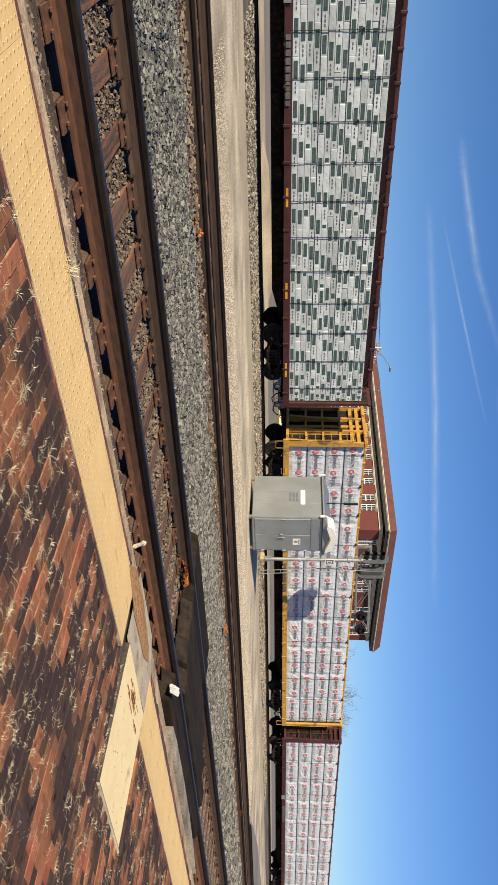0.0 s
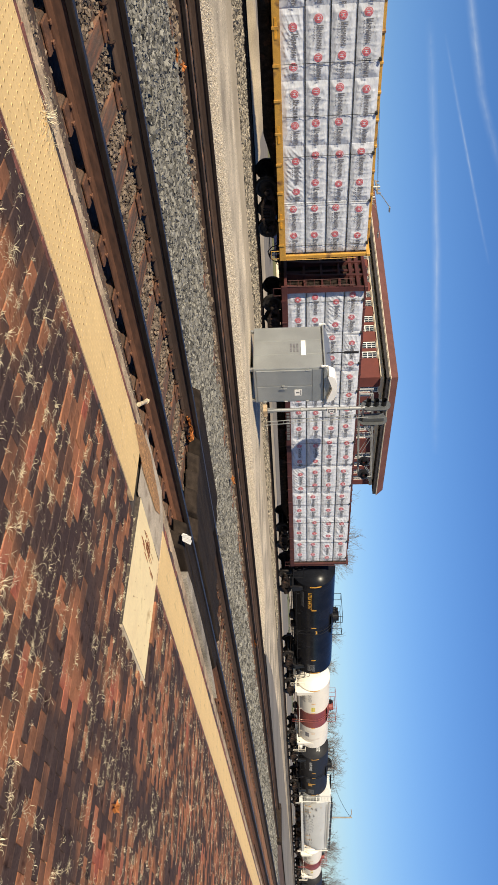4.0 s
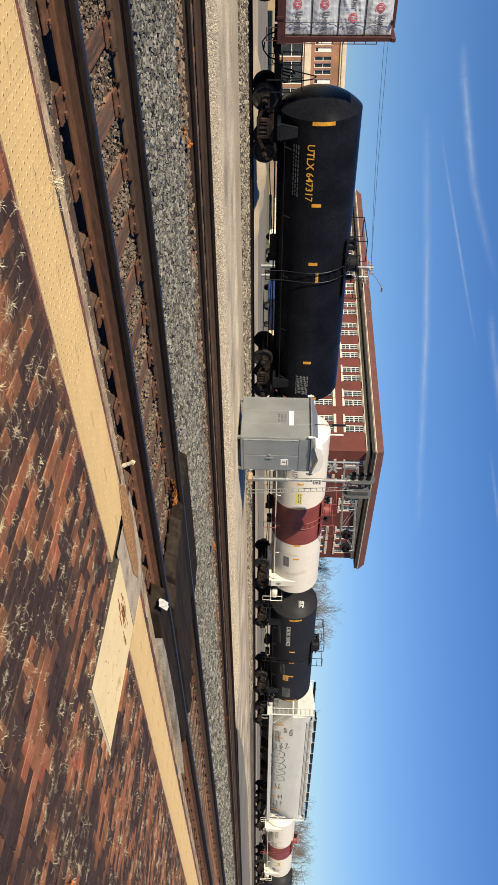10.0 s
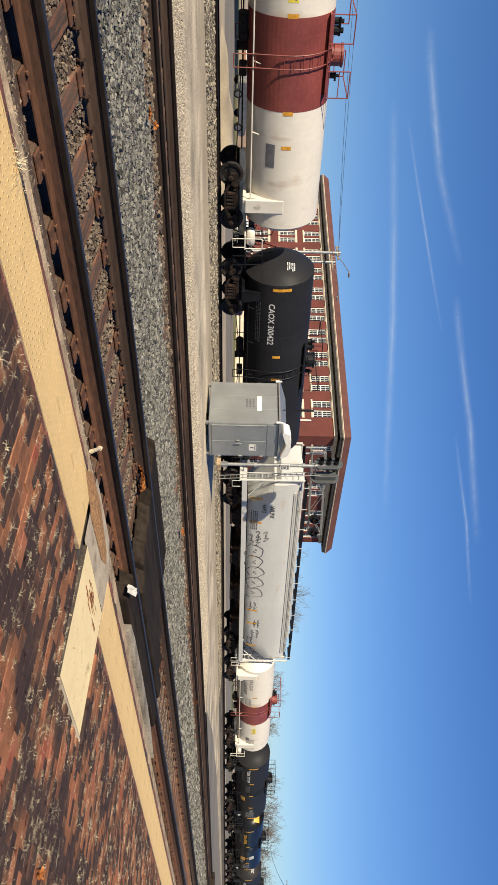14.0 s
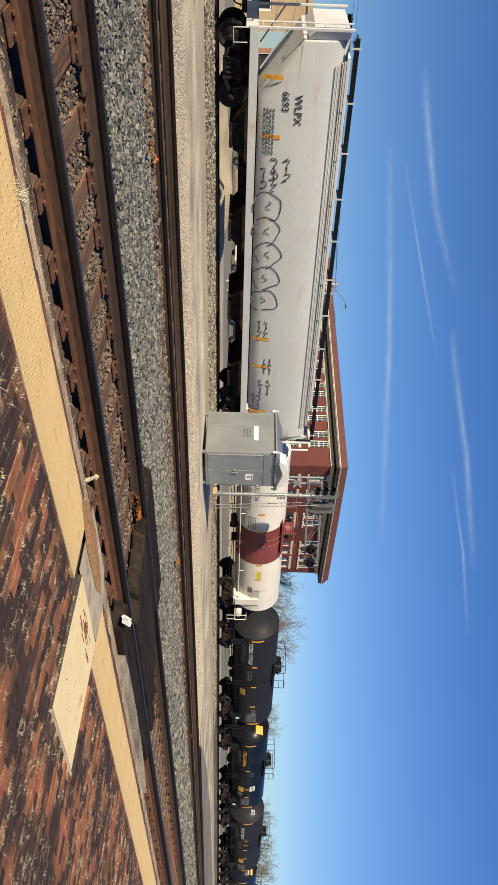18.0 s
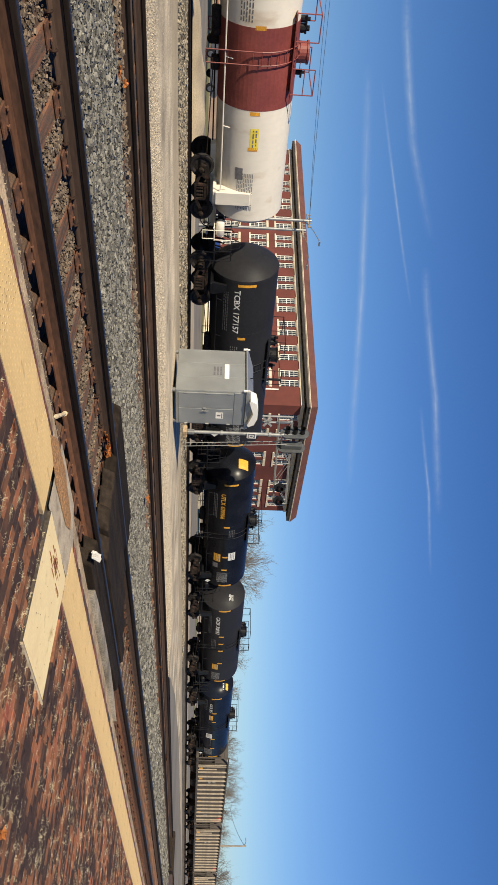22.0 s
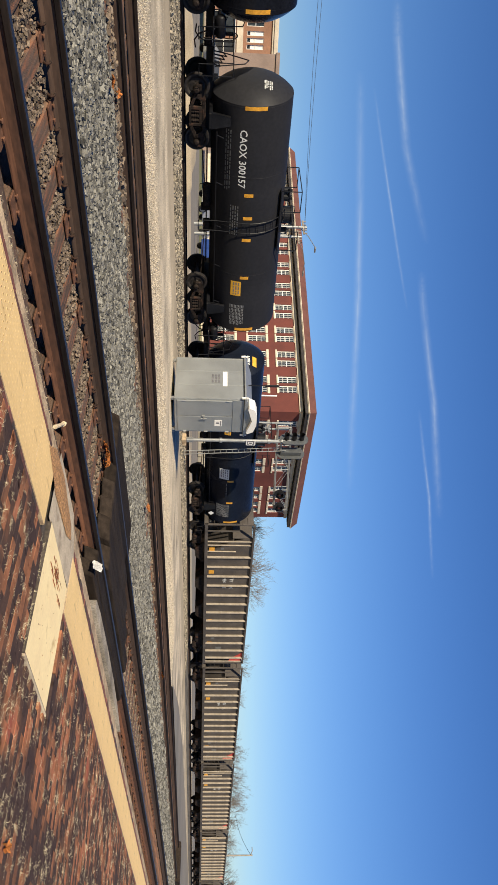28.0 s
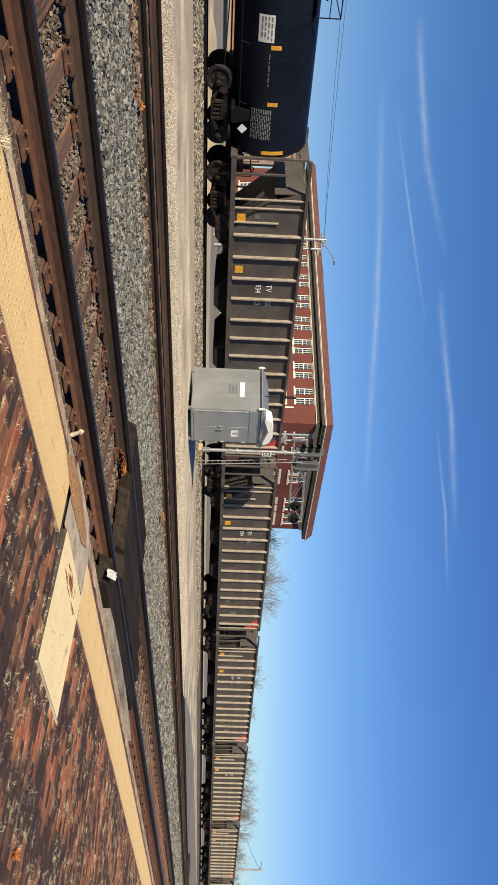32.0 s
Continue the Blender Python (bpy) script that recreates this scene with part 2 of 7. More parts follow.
# ---- mesh helpers ----
def part(name, bm, material, parent=None, label="", m=None, smooth=False):
    """Link a bmesh as one mesh object, under a thing or a part."""
    me = bpy.data.meshes.new(name)
    bm.to_mesh(me)
    bm.free()
    for mm in (material if isinstance(material, (list, tuple)) else [material]):
        me.materials.append(mm)
    if smooth:
        me.polygons.foreach_set("use_smooth", [True] * len(me.polygons))
    return again(name, me, parent, label, m)


def again(name, me, parent=None, label="", m=None):
    ob = new(name, me)
    if parent:
        ob.parent = parent
    if m is not None:
        ob.matrix_basis = m
    if label:
        ob["label"] = label
    return ob


def thing(name, m, label, category, group="", kind=""):
    ob = new(name)
    ob.matrix_basis = m
    return tagged(ob, label, category, group, kind)


def box(bm, x0, x1, y0, y1, z0, z1, bev=0.0, mi=0, m=None):
    r = bmesh.ops.create_cube(bm, size=1, matrix=(m or Matrix()) @ Matrix.LocRotScale(((x0 + x1) / 2, (y0 + y1) / 2, (z0 + z1) / 2), None, (abs(x1 - x0), abs(y1 - y0), abs(z1 - z0))))
    vs = r["verts"]
    fs = {f for v in vs for f in v.link_faces}
    for f in fs:
        f.material_index = mi
    if bev:
        es = list({e for v in vs for e in v.link_edges})
        o = bmesh.ops.bevel(bm, geom=es, offset=bev, segments=1, affect="EDGES", profile=0.5)
        for f in o["faces"]:
            f.material_index = mi
    return vs


def tube(bm, a, b, r, seg=8, r2=None, mi=0, cap=True):
    a, b = Vector(a), Vector(b)
    d = b - a
    m = Matrix.Translation((a + b) / 2) @ d.to_track_quat("Z", "Y").to_matrix().to_4x4()
    o = bmesh.ops.create_cone(bm, cap_ends=cap, segments=seg, radius1=r, radius2=r if r2 is None else r2, depth=d.length, matrix=m)
    for v in o["verts"]:
        for f in v.link_faces:
            f.material_index = mi


def pipe(bm, pts, r, seg=6, mi=0):
    """A round bar bent along points, in one piece."""
    pts = [Vector(p) for p in pts]
    rings, u = [], None
    for i, p in enumerate(pts):
        a, b = pts[max(0, i - 1)], pts[min(len(pts) - 1, i + 1)]
        d = (p - a).normalized() + (b - p).normalized()
        d = d.normalized() if d.length > 1e-6 else (b - a).normalized()
        u = d.orthogonal().normalized() if u is None else (u - d * u.dot(d)).normalized()
        w = d.cross(u)
        rings.append([bm.verts.new(p + (u * math.cos(2 * math.pi * k / seg) + w * math.sin(2 * math.pi * k / seg)) * r) for k in range(seg)])
    fs = [bm.faces.new(rings[0][::-1]), bm.faces.new(rings[-1])]
    for a, b in zip(rings, rings[1:]):
        for k in range(seg):
            fs.append(bm.faces.new((a[k], a[(k + 1) % seg], b[(k + 1) % seg], b[k])))
    for f in fs:
        f.material_index = mi


def prism(bm, poly, y0, y1, mi=0):
    """Extrude a polygon given in (x, z) from y0 to y1."""
    v0 = [bm.verts.new((x, y0, z)) for x, z in poly]
    v1 = [bm.verts.new((x, y1, z)) for x, z in poly]
    fs = [bm.faces.new(v0), bm.faces.new(v1[::-1])]
    k = len(poly)
    for i in range(k):
        fs.append(bm.faces.new((v0[i], v1[i], v1[(i + 1) % k], v0[(i + 1) % k])))
    for f in fs:
        f.material_index = mi
    bmesh.ops.recalc_face_normals(bm, faces=fs)


def lathe(bm, prof, seg=32, mi=0, m=None, axis="X"):
    """Turn a profile of (along, radius) round an axis."""
    rings = []
    for s, r in prof:
        if r < 1e-5:
            rings.append([bm.verts.new((s, 0, 0))])
        else:
            rings.append([bm.verts.new((s, r * math.sin(2 * math.pi * k / seg), r * math.cos(2 * math.pi * k / seg))) for k in range(seg)])
    fs = []
    for p, q in zip(rings, rings[1:]):
        for k in range(seg):
            a, b = (p[k], p[(k + 1) % seg]) if len(p) > 1 else (p[0], None)
            c, d = (q[k], q[(k + 1) % seg]) if len(q) > 1 else (q[0], None)
            vs = [v for v in (a, b, d, c) if v is not None]
            fs.append(bm.faces.new(vs))
    for f in fs:
        f.material_index = mi
    bmesh.ops.recalc_face_normals(bm, faces=fs)
    turn = {"X": Matrix(), "Y": Matrix.Rotation(radians(90), 4, "Z"), "Z": Matrix.Rotation(radians(-90), 4, "Y")}[axis]
    vs = [v for r in rings for v in r]
    bmesh.ops.transform(bm, matrix=(m or Matrix()) @ turn, verts=vs)
    return vs


def letters(txt, size, gap=0.0):
    """The built-in font as a mesh, lying in x and z, standing on z = 0."""
    cu = bpy.data.curves.new("letters", "FONT")
    cu.body, cu.size, cu.resolution_u, cu.space_character, cu.offset = txt, size * 1.38, 2, 1.0 + gap, size * 0.018
    ob = bpy.data.objects.new("letters", cu)
    me = bpy.data.meshes.new_from_object(ob)
    bpy.data.objects.remove(ob)
    bm = bmesh.new()
    bm.from_mesh(me)
    bpy.data.meshes.remove(me)
    bmesh.ops.transform(bm, matrix=Matrix.Rotation(radians(90), 4, "X"), verts=bm.verts)
    return bm


# ---- setting: ground, tracks, platform ----
def train_y(x):
    """The near side of the far track, a slow curve, in plan."""
    if x < 0:
        return 26.797 + 0.0309 * x
    if x > 100:
        return 21.41 - 0.0756 * (x - 100)
    return 26.797 + 0.0309 * x - 0.0014785 * x * x + 6.31e-6 * x ** 3


def train_slope(x):
    x = min(100, max(0, x))
    return 0.0309 - 0.002957 * x + 1.893e-5 * x * x


def train_z(x):
    return 0.109 + 0.00124 * min(150, max(-40, x))


def c_y(x):
    return 10.84 - 0.0315 * x      # near rail of the middle track


XS = [-3000, -800, -300, -150, -80] + list(range(-40, 130, 4)) + [150, 200, 300, 500, 900, 3000]
EDGE = [(lambda x: -3000, -0.40), (lambda x: -20, -0.40), (lambda x: 4.0, -0.10), (lambda x: 4.40, -0.085), (lambda x: 4.62, -0.125), (lambda x: 4.90, -0.176), (lambda x: 5.00, -0.27), (lambda x: 5.40, -0.195), (lambda x: 6.42, -0.165), (lambda x: 6.54, -0.21), (lambda x: 6.72, -0.20), (lambda x: 6.86, -0.155), (lambda x: 7.2, -0.14), (lambda x: 7.6, -0.12), (lambda x: c_y(x) - 0.75, -0.10),
        (lambda x: c_y(x) + 2.35, -0.075), (lambda x: 16.5, -0.03), (lambda x: 20.0 if x < 40 else 20.0 - 0.03 * (x - 40), -0.03), (lambda x: 22.4 if x < 40 else 22.4 - 0.045 * (x - 40), -0.02),
        (lambda x: train_y(x) - 0.55, None), (lambda x: train_y(x) + 3.3, None), (lambda x: train_y(x) + 5.2, -0.05), (lambda x: train_y(x) + 12, -0.05),
        (lambda x: 58, 0.0), (lambda x: 76, 0.0), (lambda x: 400, 0.0), (lambda x: 4000, 0.0)]
ZONE = ["tan", "tan", "kerbdirt", "kerbdirt", "dirtbed", "dirtbed", "dirtbed", "dirtbed", "dirtbed", "dirtbed", "dirtbed", "dirtbed", "dirtbed", "ballast", "dirtbed", "pale", "pale", "tan", "darkbal", "darkbal", "darkbal", "tan", "street", "lawn", "tan", "tan"]


def build_ground():
    bm = bmesh.new()
    names = sorted(set(ZONE))
    grid = [[bm.verts.new((x, e(x), train_z(x) - 0.13 if z is None else z)) for e, z in EDGE] for x in XS]
    for i in range(len(XS) - 1):
        for j in range(len(EDGE) - 1):
            f = bm.faces.new((grid[i][j], grid[i + 1][j], grid[i + 1][j + 1], grid[i][j + 1]))
            f.material_index = names.index(ZONE[j])
    tagged(part("ground", bm, [M[k] for k in names]), "gravel and bare dirt ground between the tracks", "ground", kind="structure")


build_ground()


def rail_bm(pts, top=1, rusty=()):
    """A rail along points of its head's middle: foot, web and head, with a worn bright top."""
    prof = [(-0.07, -0.172), (0.07, -0.172), (0.07, -0.16), (0.012, -0.14), (0.012, -0.045), (0.037, -0.038), (0.037, -0.006), (0.03, 0.0), (-0.03, 0.0), (-0.037, -0.006), (-0.037, -0.044), (-0.012, -0.054), (-0.012, -0.14), (-0.07, -0.16)]
    bm = bmesh.new()
    rows = []
    for i, p in enumerate(pts):
        p = Vector(p)
        d = (Vector(pts[min(i + 1, len(pts) - 1)]) - Vector(pts[max(i - 1, 0)])).normalized()
        s = Vector((-d.y, d.x, 0))
        rows.append([bm.verts.new(p + s * a + Vector((0, 0, b))) for a, b in prof])
    k = len(prof)
    for a, b in zip(rows, rows[1:]):
        for j in range(k):
            f = bm.faces.new((a[j], b[j], b[(j + 1) % k], a[(j + 1) % k]))
            if j == 7:
                f.material_index = 1 if top else 0
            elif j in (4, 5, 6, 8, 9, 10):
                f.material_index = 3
            elif j in rusty:
                f.material_index = 2
    bm.faces.new(rows[0])
    bm.faces.new(rows[-1][::-1])
    bmesh.ops.recalc_face_normals(bm, faces=bm.faces)
    return bm


def span(a, b, step):
    k = max(1, int((b - a) / step))
    return [a + (b - a) * i / k for i in range(k + 1)]


near_track = tagged(new("near_track"), "near railway track, rusty rails on weathered wooden ties", "railway track", kind="structure")
mid_track = tagged(new("middle_track"), "disused middle railway track with dark rusty rails", "railway track", kind="structure")
far_track = tagged(new("far_track"), "far railway track on dark ballast, curving gently", "railway track", kind="structure")
YA, YB, ZA, ZB = 5.14, 6.645, 0.015, 0.053
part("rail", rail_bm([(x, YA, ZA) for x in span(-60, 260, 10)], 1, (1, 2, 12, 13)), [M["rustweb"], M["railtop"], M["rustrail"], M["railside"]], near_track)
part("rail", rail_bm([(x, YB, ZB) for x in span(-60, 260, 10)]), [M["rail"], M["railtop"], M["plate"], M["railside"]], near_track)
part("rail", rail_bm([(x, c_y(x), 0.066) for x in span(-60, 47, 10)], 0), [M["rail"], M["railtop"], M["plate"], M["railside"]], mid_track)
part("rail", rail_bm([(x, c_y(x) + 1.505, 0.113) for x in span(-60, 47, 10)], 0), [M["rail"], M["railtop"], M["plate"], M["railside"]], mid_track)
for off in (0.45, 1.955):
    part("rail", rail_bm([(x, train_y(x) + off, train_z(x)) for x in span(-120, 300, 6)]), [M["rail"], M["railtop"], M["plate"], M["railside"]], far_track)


def build_ties():
    """Ties, tie plates and spikes of the near track, the nearest each a piece of its own."""
    bm = bmesh.new()
    box(bm, -0.118, 0.118, 4.47 - YA, 7.25 - YA, -0.20, 0.0, 0.012)
    tie = bpy.data.meshes.new("tie")
    bm.to_mesh(tie)
    bm.free()
    tie.materials.append(M["tie"])
    bm = bmesh.new()
    box(bm, -0.105, 0.105, -0.21, 0.19, 0, 0.018, 0.004)
    for sx, sy in ((-0.06, -0.085), (0.06, 0.085), (0.05, -0.125)):
        box(bm, sx - 0.010, sx + 0.010, sy - 0.010, sy + 0.010, 0.018, 0.030)
        box(bm, sx - 0.015, sx + 0.015, sy - 0.018, sy + 0.018, 0.028, 0.040, 0.004)
    plate = bpy.data.meshes.new("tie_plate")
    bm.to_mesh(plate)
    bm.free()
    plate.materials.append(M["plate"])
    bm = bmesh.new()            # a rail anchor, a sprung clip gripping the foot beside the tie
    pipe(bm, [(0, -0.05, -0.03), (0, -0.085, -0.02), (0, -0.105, 0.004), (0, -0.095, 0.026), (0, -0.06, 0.030)], 0.012, 6)
    anchor = bpy.data.meshes.new("rail_anchor")
    bm.to_mesh(anchor)
    bm.free()
    anchor.materials.append(M["steel"])
    x = -3.0
    while x < 60:
        dx = random.uniform(-0.03, 0.03)
        slope = (ZB - ZA) / (YB - YA)
        m = Matrix.Translation((x + dx, YA, -0.176 + random.uniform(-0.006, 0.002))) @ Matrix.Rotation(math.atan(slope), 4, "X") @ Matrix.Rotation(radians(random.uniform(-1.2, 1.2)), 4, "Z")
        again("tie", tie, near_track, m=m)
        if x < 26:
            for yy, zz in ((YA, ZA), (YB, ZB)):
                again("tie_plate", plate, near_track, m=Matrix.Translation((x + dx, yy, zz - 0.172 - 0.017)))
                if x < 14 and yy == YB:
                    for s in (-0.15, 0.15):
                        again("rail_anchor", anchor, near_track, m=Matrix.Translation((x + dx + s, yy, zz - 0.165)))
        x += 0.55
    bm = bmesh.new()
    x = -3.0
    while x < 46:
        box(bm, x - 0.11, x + 0.11, c_y(x) - 0.6, c_y(x) + 2.1, -0.28, -0.075, 0.0)
        x += 0.58
    tagged(part("middle_track_ties", bm, M["tie"], mid_track), kind="stuff")
    bm = bmesh.new()
    x = -40.0
    while x < 200:
        a = math.atan(train_slope(x))
        box(bm, -0.11, 0.11, -1.3, 1.3, -0.3, -0.17, m=Matrix.Translation((x, train_y(x) + 1.2, train_z(x))) @ Matrix.Rotation(a, 4, "Z"))
        x += 0.6
    tagged(part("far_track_ties", bm, M["tie"], far_track), kind="stuff")


build_ties()

# ---- platform ----
def shared_mesh(name, bm, material):
    me = bpy.data.meshes.new(name)
    bm.to_mesh(me)
    bm.free()
    me.materials.append(material)
    return me


SKEW = Matrix.Translation((5.03, 3.53, 0)) @ Matrix.Rotation(radians(2.0), 4, "Z")     # the near strip and its edge lie a little askew


def strip_edge(x):
    """The platform side of the warning strip."""
    return 3.53 + 0.0349 * (x - 5.03) if x < 5.03 else 3.46


def build_platform():
    bm = bmesh.new()
    box(bm, -60, 260, -40, 3.98, -0.4, -0.03)
    tagged(part("platform", bm, M["joint"]), "station platform bed of soil under worn bricks", "platform", kind="structure")
    kerb = bmesh.new()
    box(kerb, -60, 0.15, 0.682, 0.82, -0.4, -0.012, 0.015, m=SKEW)
    box(kerb, 6.15, 260, 4.18, 4.36, -0.4, -0.012, 0.015)
    tagged(part("platform_edge", kerb, M["concrete"]), "worn concrete platform edge beam", "platform edge", kind="structure")


build_platform()
strip_a = tagged(new("tactile_strip"), "yellow tactile warning strip along the platform edge", "tactile paving", group="tactile strips")
strip_b = tagged(new("tactile_strip"), "yellow tactile warning strip beyond the loose plate", "tactile paving", group="tactile strips")


def tactile_panel(length, width):
    """A panel of 0.61 m width with truncated domes on a square grid."""
    bm = bmesh.new()
    box(bm, 0.0006, length - 0.0006, 0, width, -0.03, 0.004, 0.0012)
    bm.normal_update()
    # sides and bevels coloured as concrete, to dull the bright line where sun strikes them
    for f in bm.faces:
        f.material_index = 0 if f.normal.z > 0.9 else 2
    return bm


def build_tactile():
    meshes = {}
    for kind in ("worn", "fresh", "plain"):
        bm = tactile_panel(0.61, 0.61)
        for i in range(10 if kind != "plain" else 0):
            for j in range(10):
                cx, cy = 0.0305 + i * 0.061, 0.0305 + j * 0.061
                bot = [bm.verts.new((cx + 0.012 * math.cos(a), cy + 0.012 * math.sin(a), 0.004)) for a in [k * math.pi / 3 for k in range(6)]]
                tp = [bm.verts.new((cx + 0.0075 * math.cos(a), cy + 0.0075 * math.sin(a), 0.0058 if kind == "worn" else 0.0050)) for a in [k * math.pi / 3 for k in range(6)]]
                for k in range(6):
                    bm.faces.new((bot[k], bot[(k + 1) % 6], tp[(k + 1) % 6], tp[k]))
                bm.faces.new(tp).material_index = 1 if kind == "worn" else 0
        bmesh.ops.recalc_face_normals(bm, faces=bm.faces)
        meshes[kind] = shared_mesh("panel", bm, M["yellow"])
        meshes[kind].materials.append(M["worndome"])
        meshes[kind].materials.append(M["concrete"])
    for k in range(1, 22):
        x = -0.61 * k
        again("panel", meshes["worn" if k > 3 else "fresh"], strip_a, m=SKEW @ pose(x, 0, random.uniform(-0.004, -0.002), 0, random.uniform(-0.06, 0.06), 0))
    x = 6.34
    while x < 120:
        again("panel", meshes["fresh" if x < 22 else "plain"], strip_b, m=pose(x, 3.46, random.uniform(-0.004, -0.002), 0, random.uniform(-0.05, 0.05), 0))
        x += 0.61


build_tactile()


def brick_paint(name, source):
    """Bricks fired from orange to black, chosen piece by piece, stained and dusty."""
    m = mat(name, (0.9, 0.9, 0.9), 0.85, scale=7, fine=60, bump=0.25, var=0.16, spec=0.06, spots=((0.16, 0.11, 0.085), 0.12, 9.0))
    n, l = m.node_tree.nodes, m.node_tree.links
    b = n["Principled BSDF"]
    src = b.inputs["Base Color"].links[0].from_socket
    if source == "object":
        rnd = n.new("ShaderNodeObjectInfo").outputs["Random"]
    else:
        rnd = n.new("ShaderNodeNewGeometry").outputs["Random Per Island"]
    ramp = n.new("ShaderNodeValToRGB")
    ramp.color_ramp.interpolation = "LINEAR"
    cols = [(0.0, (0.069, 0.046, 0.044)), (0.46, (0.092, 0.06, 0.052)), (0.54, (0.134, 0.076, 0.056)), (0.65, (0.28, 0.129, 0.074)), (0.8, (0.414, 0.174, 0.092)), (0.92, (0.47, 0.185, 0.106)), (1.0, (0.381, 0.118, 0.076))]
    while len(ramp.color_ramp.elements) < len(cols):
        ramp.color_ramp.elements.new(0.5)
    for e, (p, c) in zip(ramp.color_ramp.elements, cols):
        e.position, e.color = p, (*c, 1)
    # neighbouring bricks are often of one firing
    pos, patch_n, mixed = n.new("ShaderNodeNewGeometry"), n.new("ShaderNodeTexNoise"), n.new("ShaderNodeMath")
    patch_n.inputs["Scale"].default_value, patch_n.inputs["Detail"].default_value = 1.6, 1.0
    l.new(pos.outputs["Position"], patch_n.inputs["Vector"])
    half = n.new("ShaderNodeMath")
    half.operation, half.inputs[1].default_value, half.inputs[2].default_value = "MULTIPLY_ADD", 0.62, -0.36
    l.new(rnd, half.inputs[0])
    mixed.operation, mixed.inputs[1].default_value = "MULTIPLY_ADD", 1.15
    l.new(patch_n.outputs[0], mixed.inputs[0])
    l.new(half.outputs[0], mixed.inputs[2])
    l.new(mixed.outputs[0], ramp.inputs[0])
    v = n.new("ShaderNodeVectorMath")
    v.operation = "MULTIPLY"
    l.new(src, v.inputs[0])
    l.new(ramp.outputs[0], v.inputs[1])
    l.new(v.outputs[0], b.inputs["Base Color"])
    return m


def many_boxes(name, items, material, parent=None, kind="stuff", jitter=0.0):
    """A great many small blocks as one mesh: items of (pose, half sizes)."""
    r = random.Random(7)
    vs, fs = [], []
    for m, (a, b, c) in items:
        k = len(vs)
        for sx, sy, sz in ((-1, -1, -1), (1, -1, -1), (1, 1, -1), (-1, 1, -1), (-1, -1, 1), (1, -1, 1), (1, 1, 1), (-1, 1, 1)):
            vs.append(m @ Vector((sx * a + r.uniform(-jitter, jitter), sy * b + r.uniform(-jitter, jitter), sz * c)))
        fs += [(k + 4, k + 5, k + 6, k + 7), (k, k + 1, k + 5, k + 4), (k + 1, k + 2, k + 6, k + 5), (k + 2, k + 3, k + 7, k + 6), (k + 3, k, k + 4, k + 7)]
    me = bpy.data.meshes.new(name)
    me.from_pydata(vs, [], fs)
    me.materials.append(material)
    ob = new(name, me)
    if parent:
        ob.parent = parent
    return tagged(ob, kind=kind)


def build_bricks():
    """Bricks laid across the platform in staggered rows, uneven, with grassy joints."""
    paving = tagged(new("brick_paving"), "worn red and black brick paving with dry grass in the joints", "brick paving", kind="structure")
    single, joined = brick_paint("platform_brick", "object"), brick_paint("platform_brick_rest", "island")
    shapes = []
    for k in range(4):
        bm = bmesh.new()
        box(bm, -0.0500, 0.0500, -0.1015, 0.1015, -0.06, 0.0, 0.0035)
        for v in bm.verts:
            v.co += Vector((random.uniform(-1, 1), random.uniform(-1, 1), random.uniform(-1, 1))) * 0.0012
        shapes.append(shared_mesh("brick", bm, single))
    rest = []
    count = 0
    x, i = 0.3 - 0.104 * 42, -42
    while x < 48:
        y = min(3.345, strip_edge(x) - 0.152) - (i % 2) * 0.104
        if i % 2 and not 5.18 < x < 6.38:       # half bricks close every second course
            rest.append((pose(x, y + 0.154, random.uniform(-0.006, 0.0) - 0.03, random.uniform(-0.9, 0.9), random.uniform(-0.9, 0.9), 0), (0.0500, 0.0490, 0.03)))
        while y > -3.6:
            inside_plate = 5.18 < x < 6.38 and 2.40 < y < 3.85
            if (x < 16 or y > 0.1 * x - 0.5) and not inside_plate:
                tilt = 0.9
                m = pose(x + random.uniform(-.002, .002), y + random.uniform(-.003, .003), random.uniform(-0.006, 0.0), random.uniform(-tilt, tilt), random.uniform(-tilt, tilt), random.uniform(-1.0, 1.0))
                if 1.0 < x < 7 and y > 0 and count < 300 and 6.2 < x * x + y * y < 36:
                    again("brick", random.choice(shapes), paving, m=m)
                    count += 1
                else:
                    rest.append((m @ Matrix.Translation((0, 0, -0.03)), (0.0500, 0.1015, 0.03)))
            y -= 0.208
        x += 0.104
        i += 1
    border = []
    for k in range(1, 45):         # border courses on both sides of the strip
        for y, w in ((-0.025, 0.022), (0.645, 0.032)):
            border.append((SKEW @ pose(-0.105 - 0.205 * k, y, random.uniform(-0.008, -0.002) - 0.03, random.uniform(-1.5, 1.5), random.uniform(-1, 1), 0), (0.100, w, 0.03)))
    x = 6.4
    while x < 40:
        for y, w in ((3.435, 0.022), (4.125, 0.045)):
            border.append((pose(x, y, random.uniform(-0.008, 0.0) - 0.03, random.uniform(-1.5, 1.5), random.uniform(-1, 1), 0), (0.100, w, 0.03)))
        x += 0.205
    many_boxes("paving_rest", rest, joined, paving, jitter=0.001)
    many_boxes("border_course", border, M["brick"], paving, jitter=0.001)

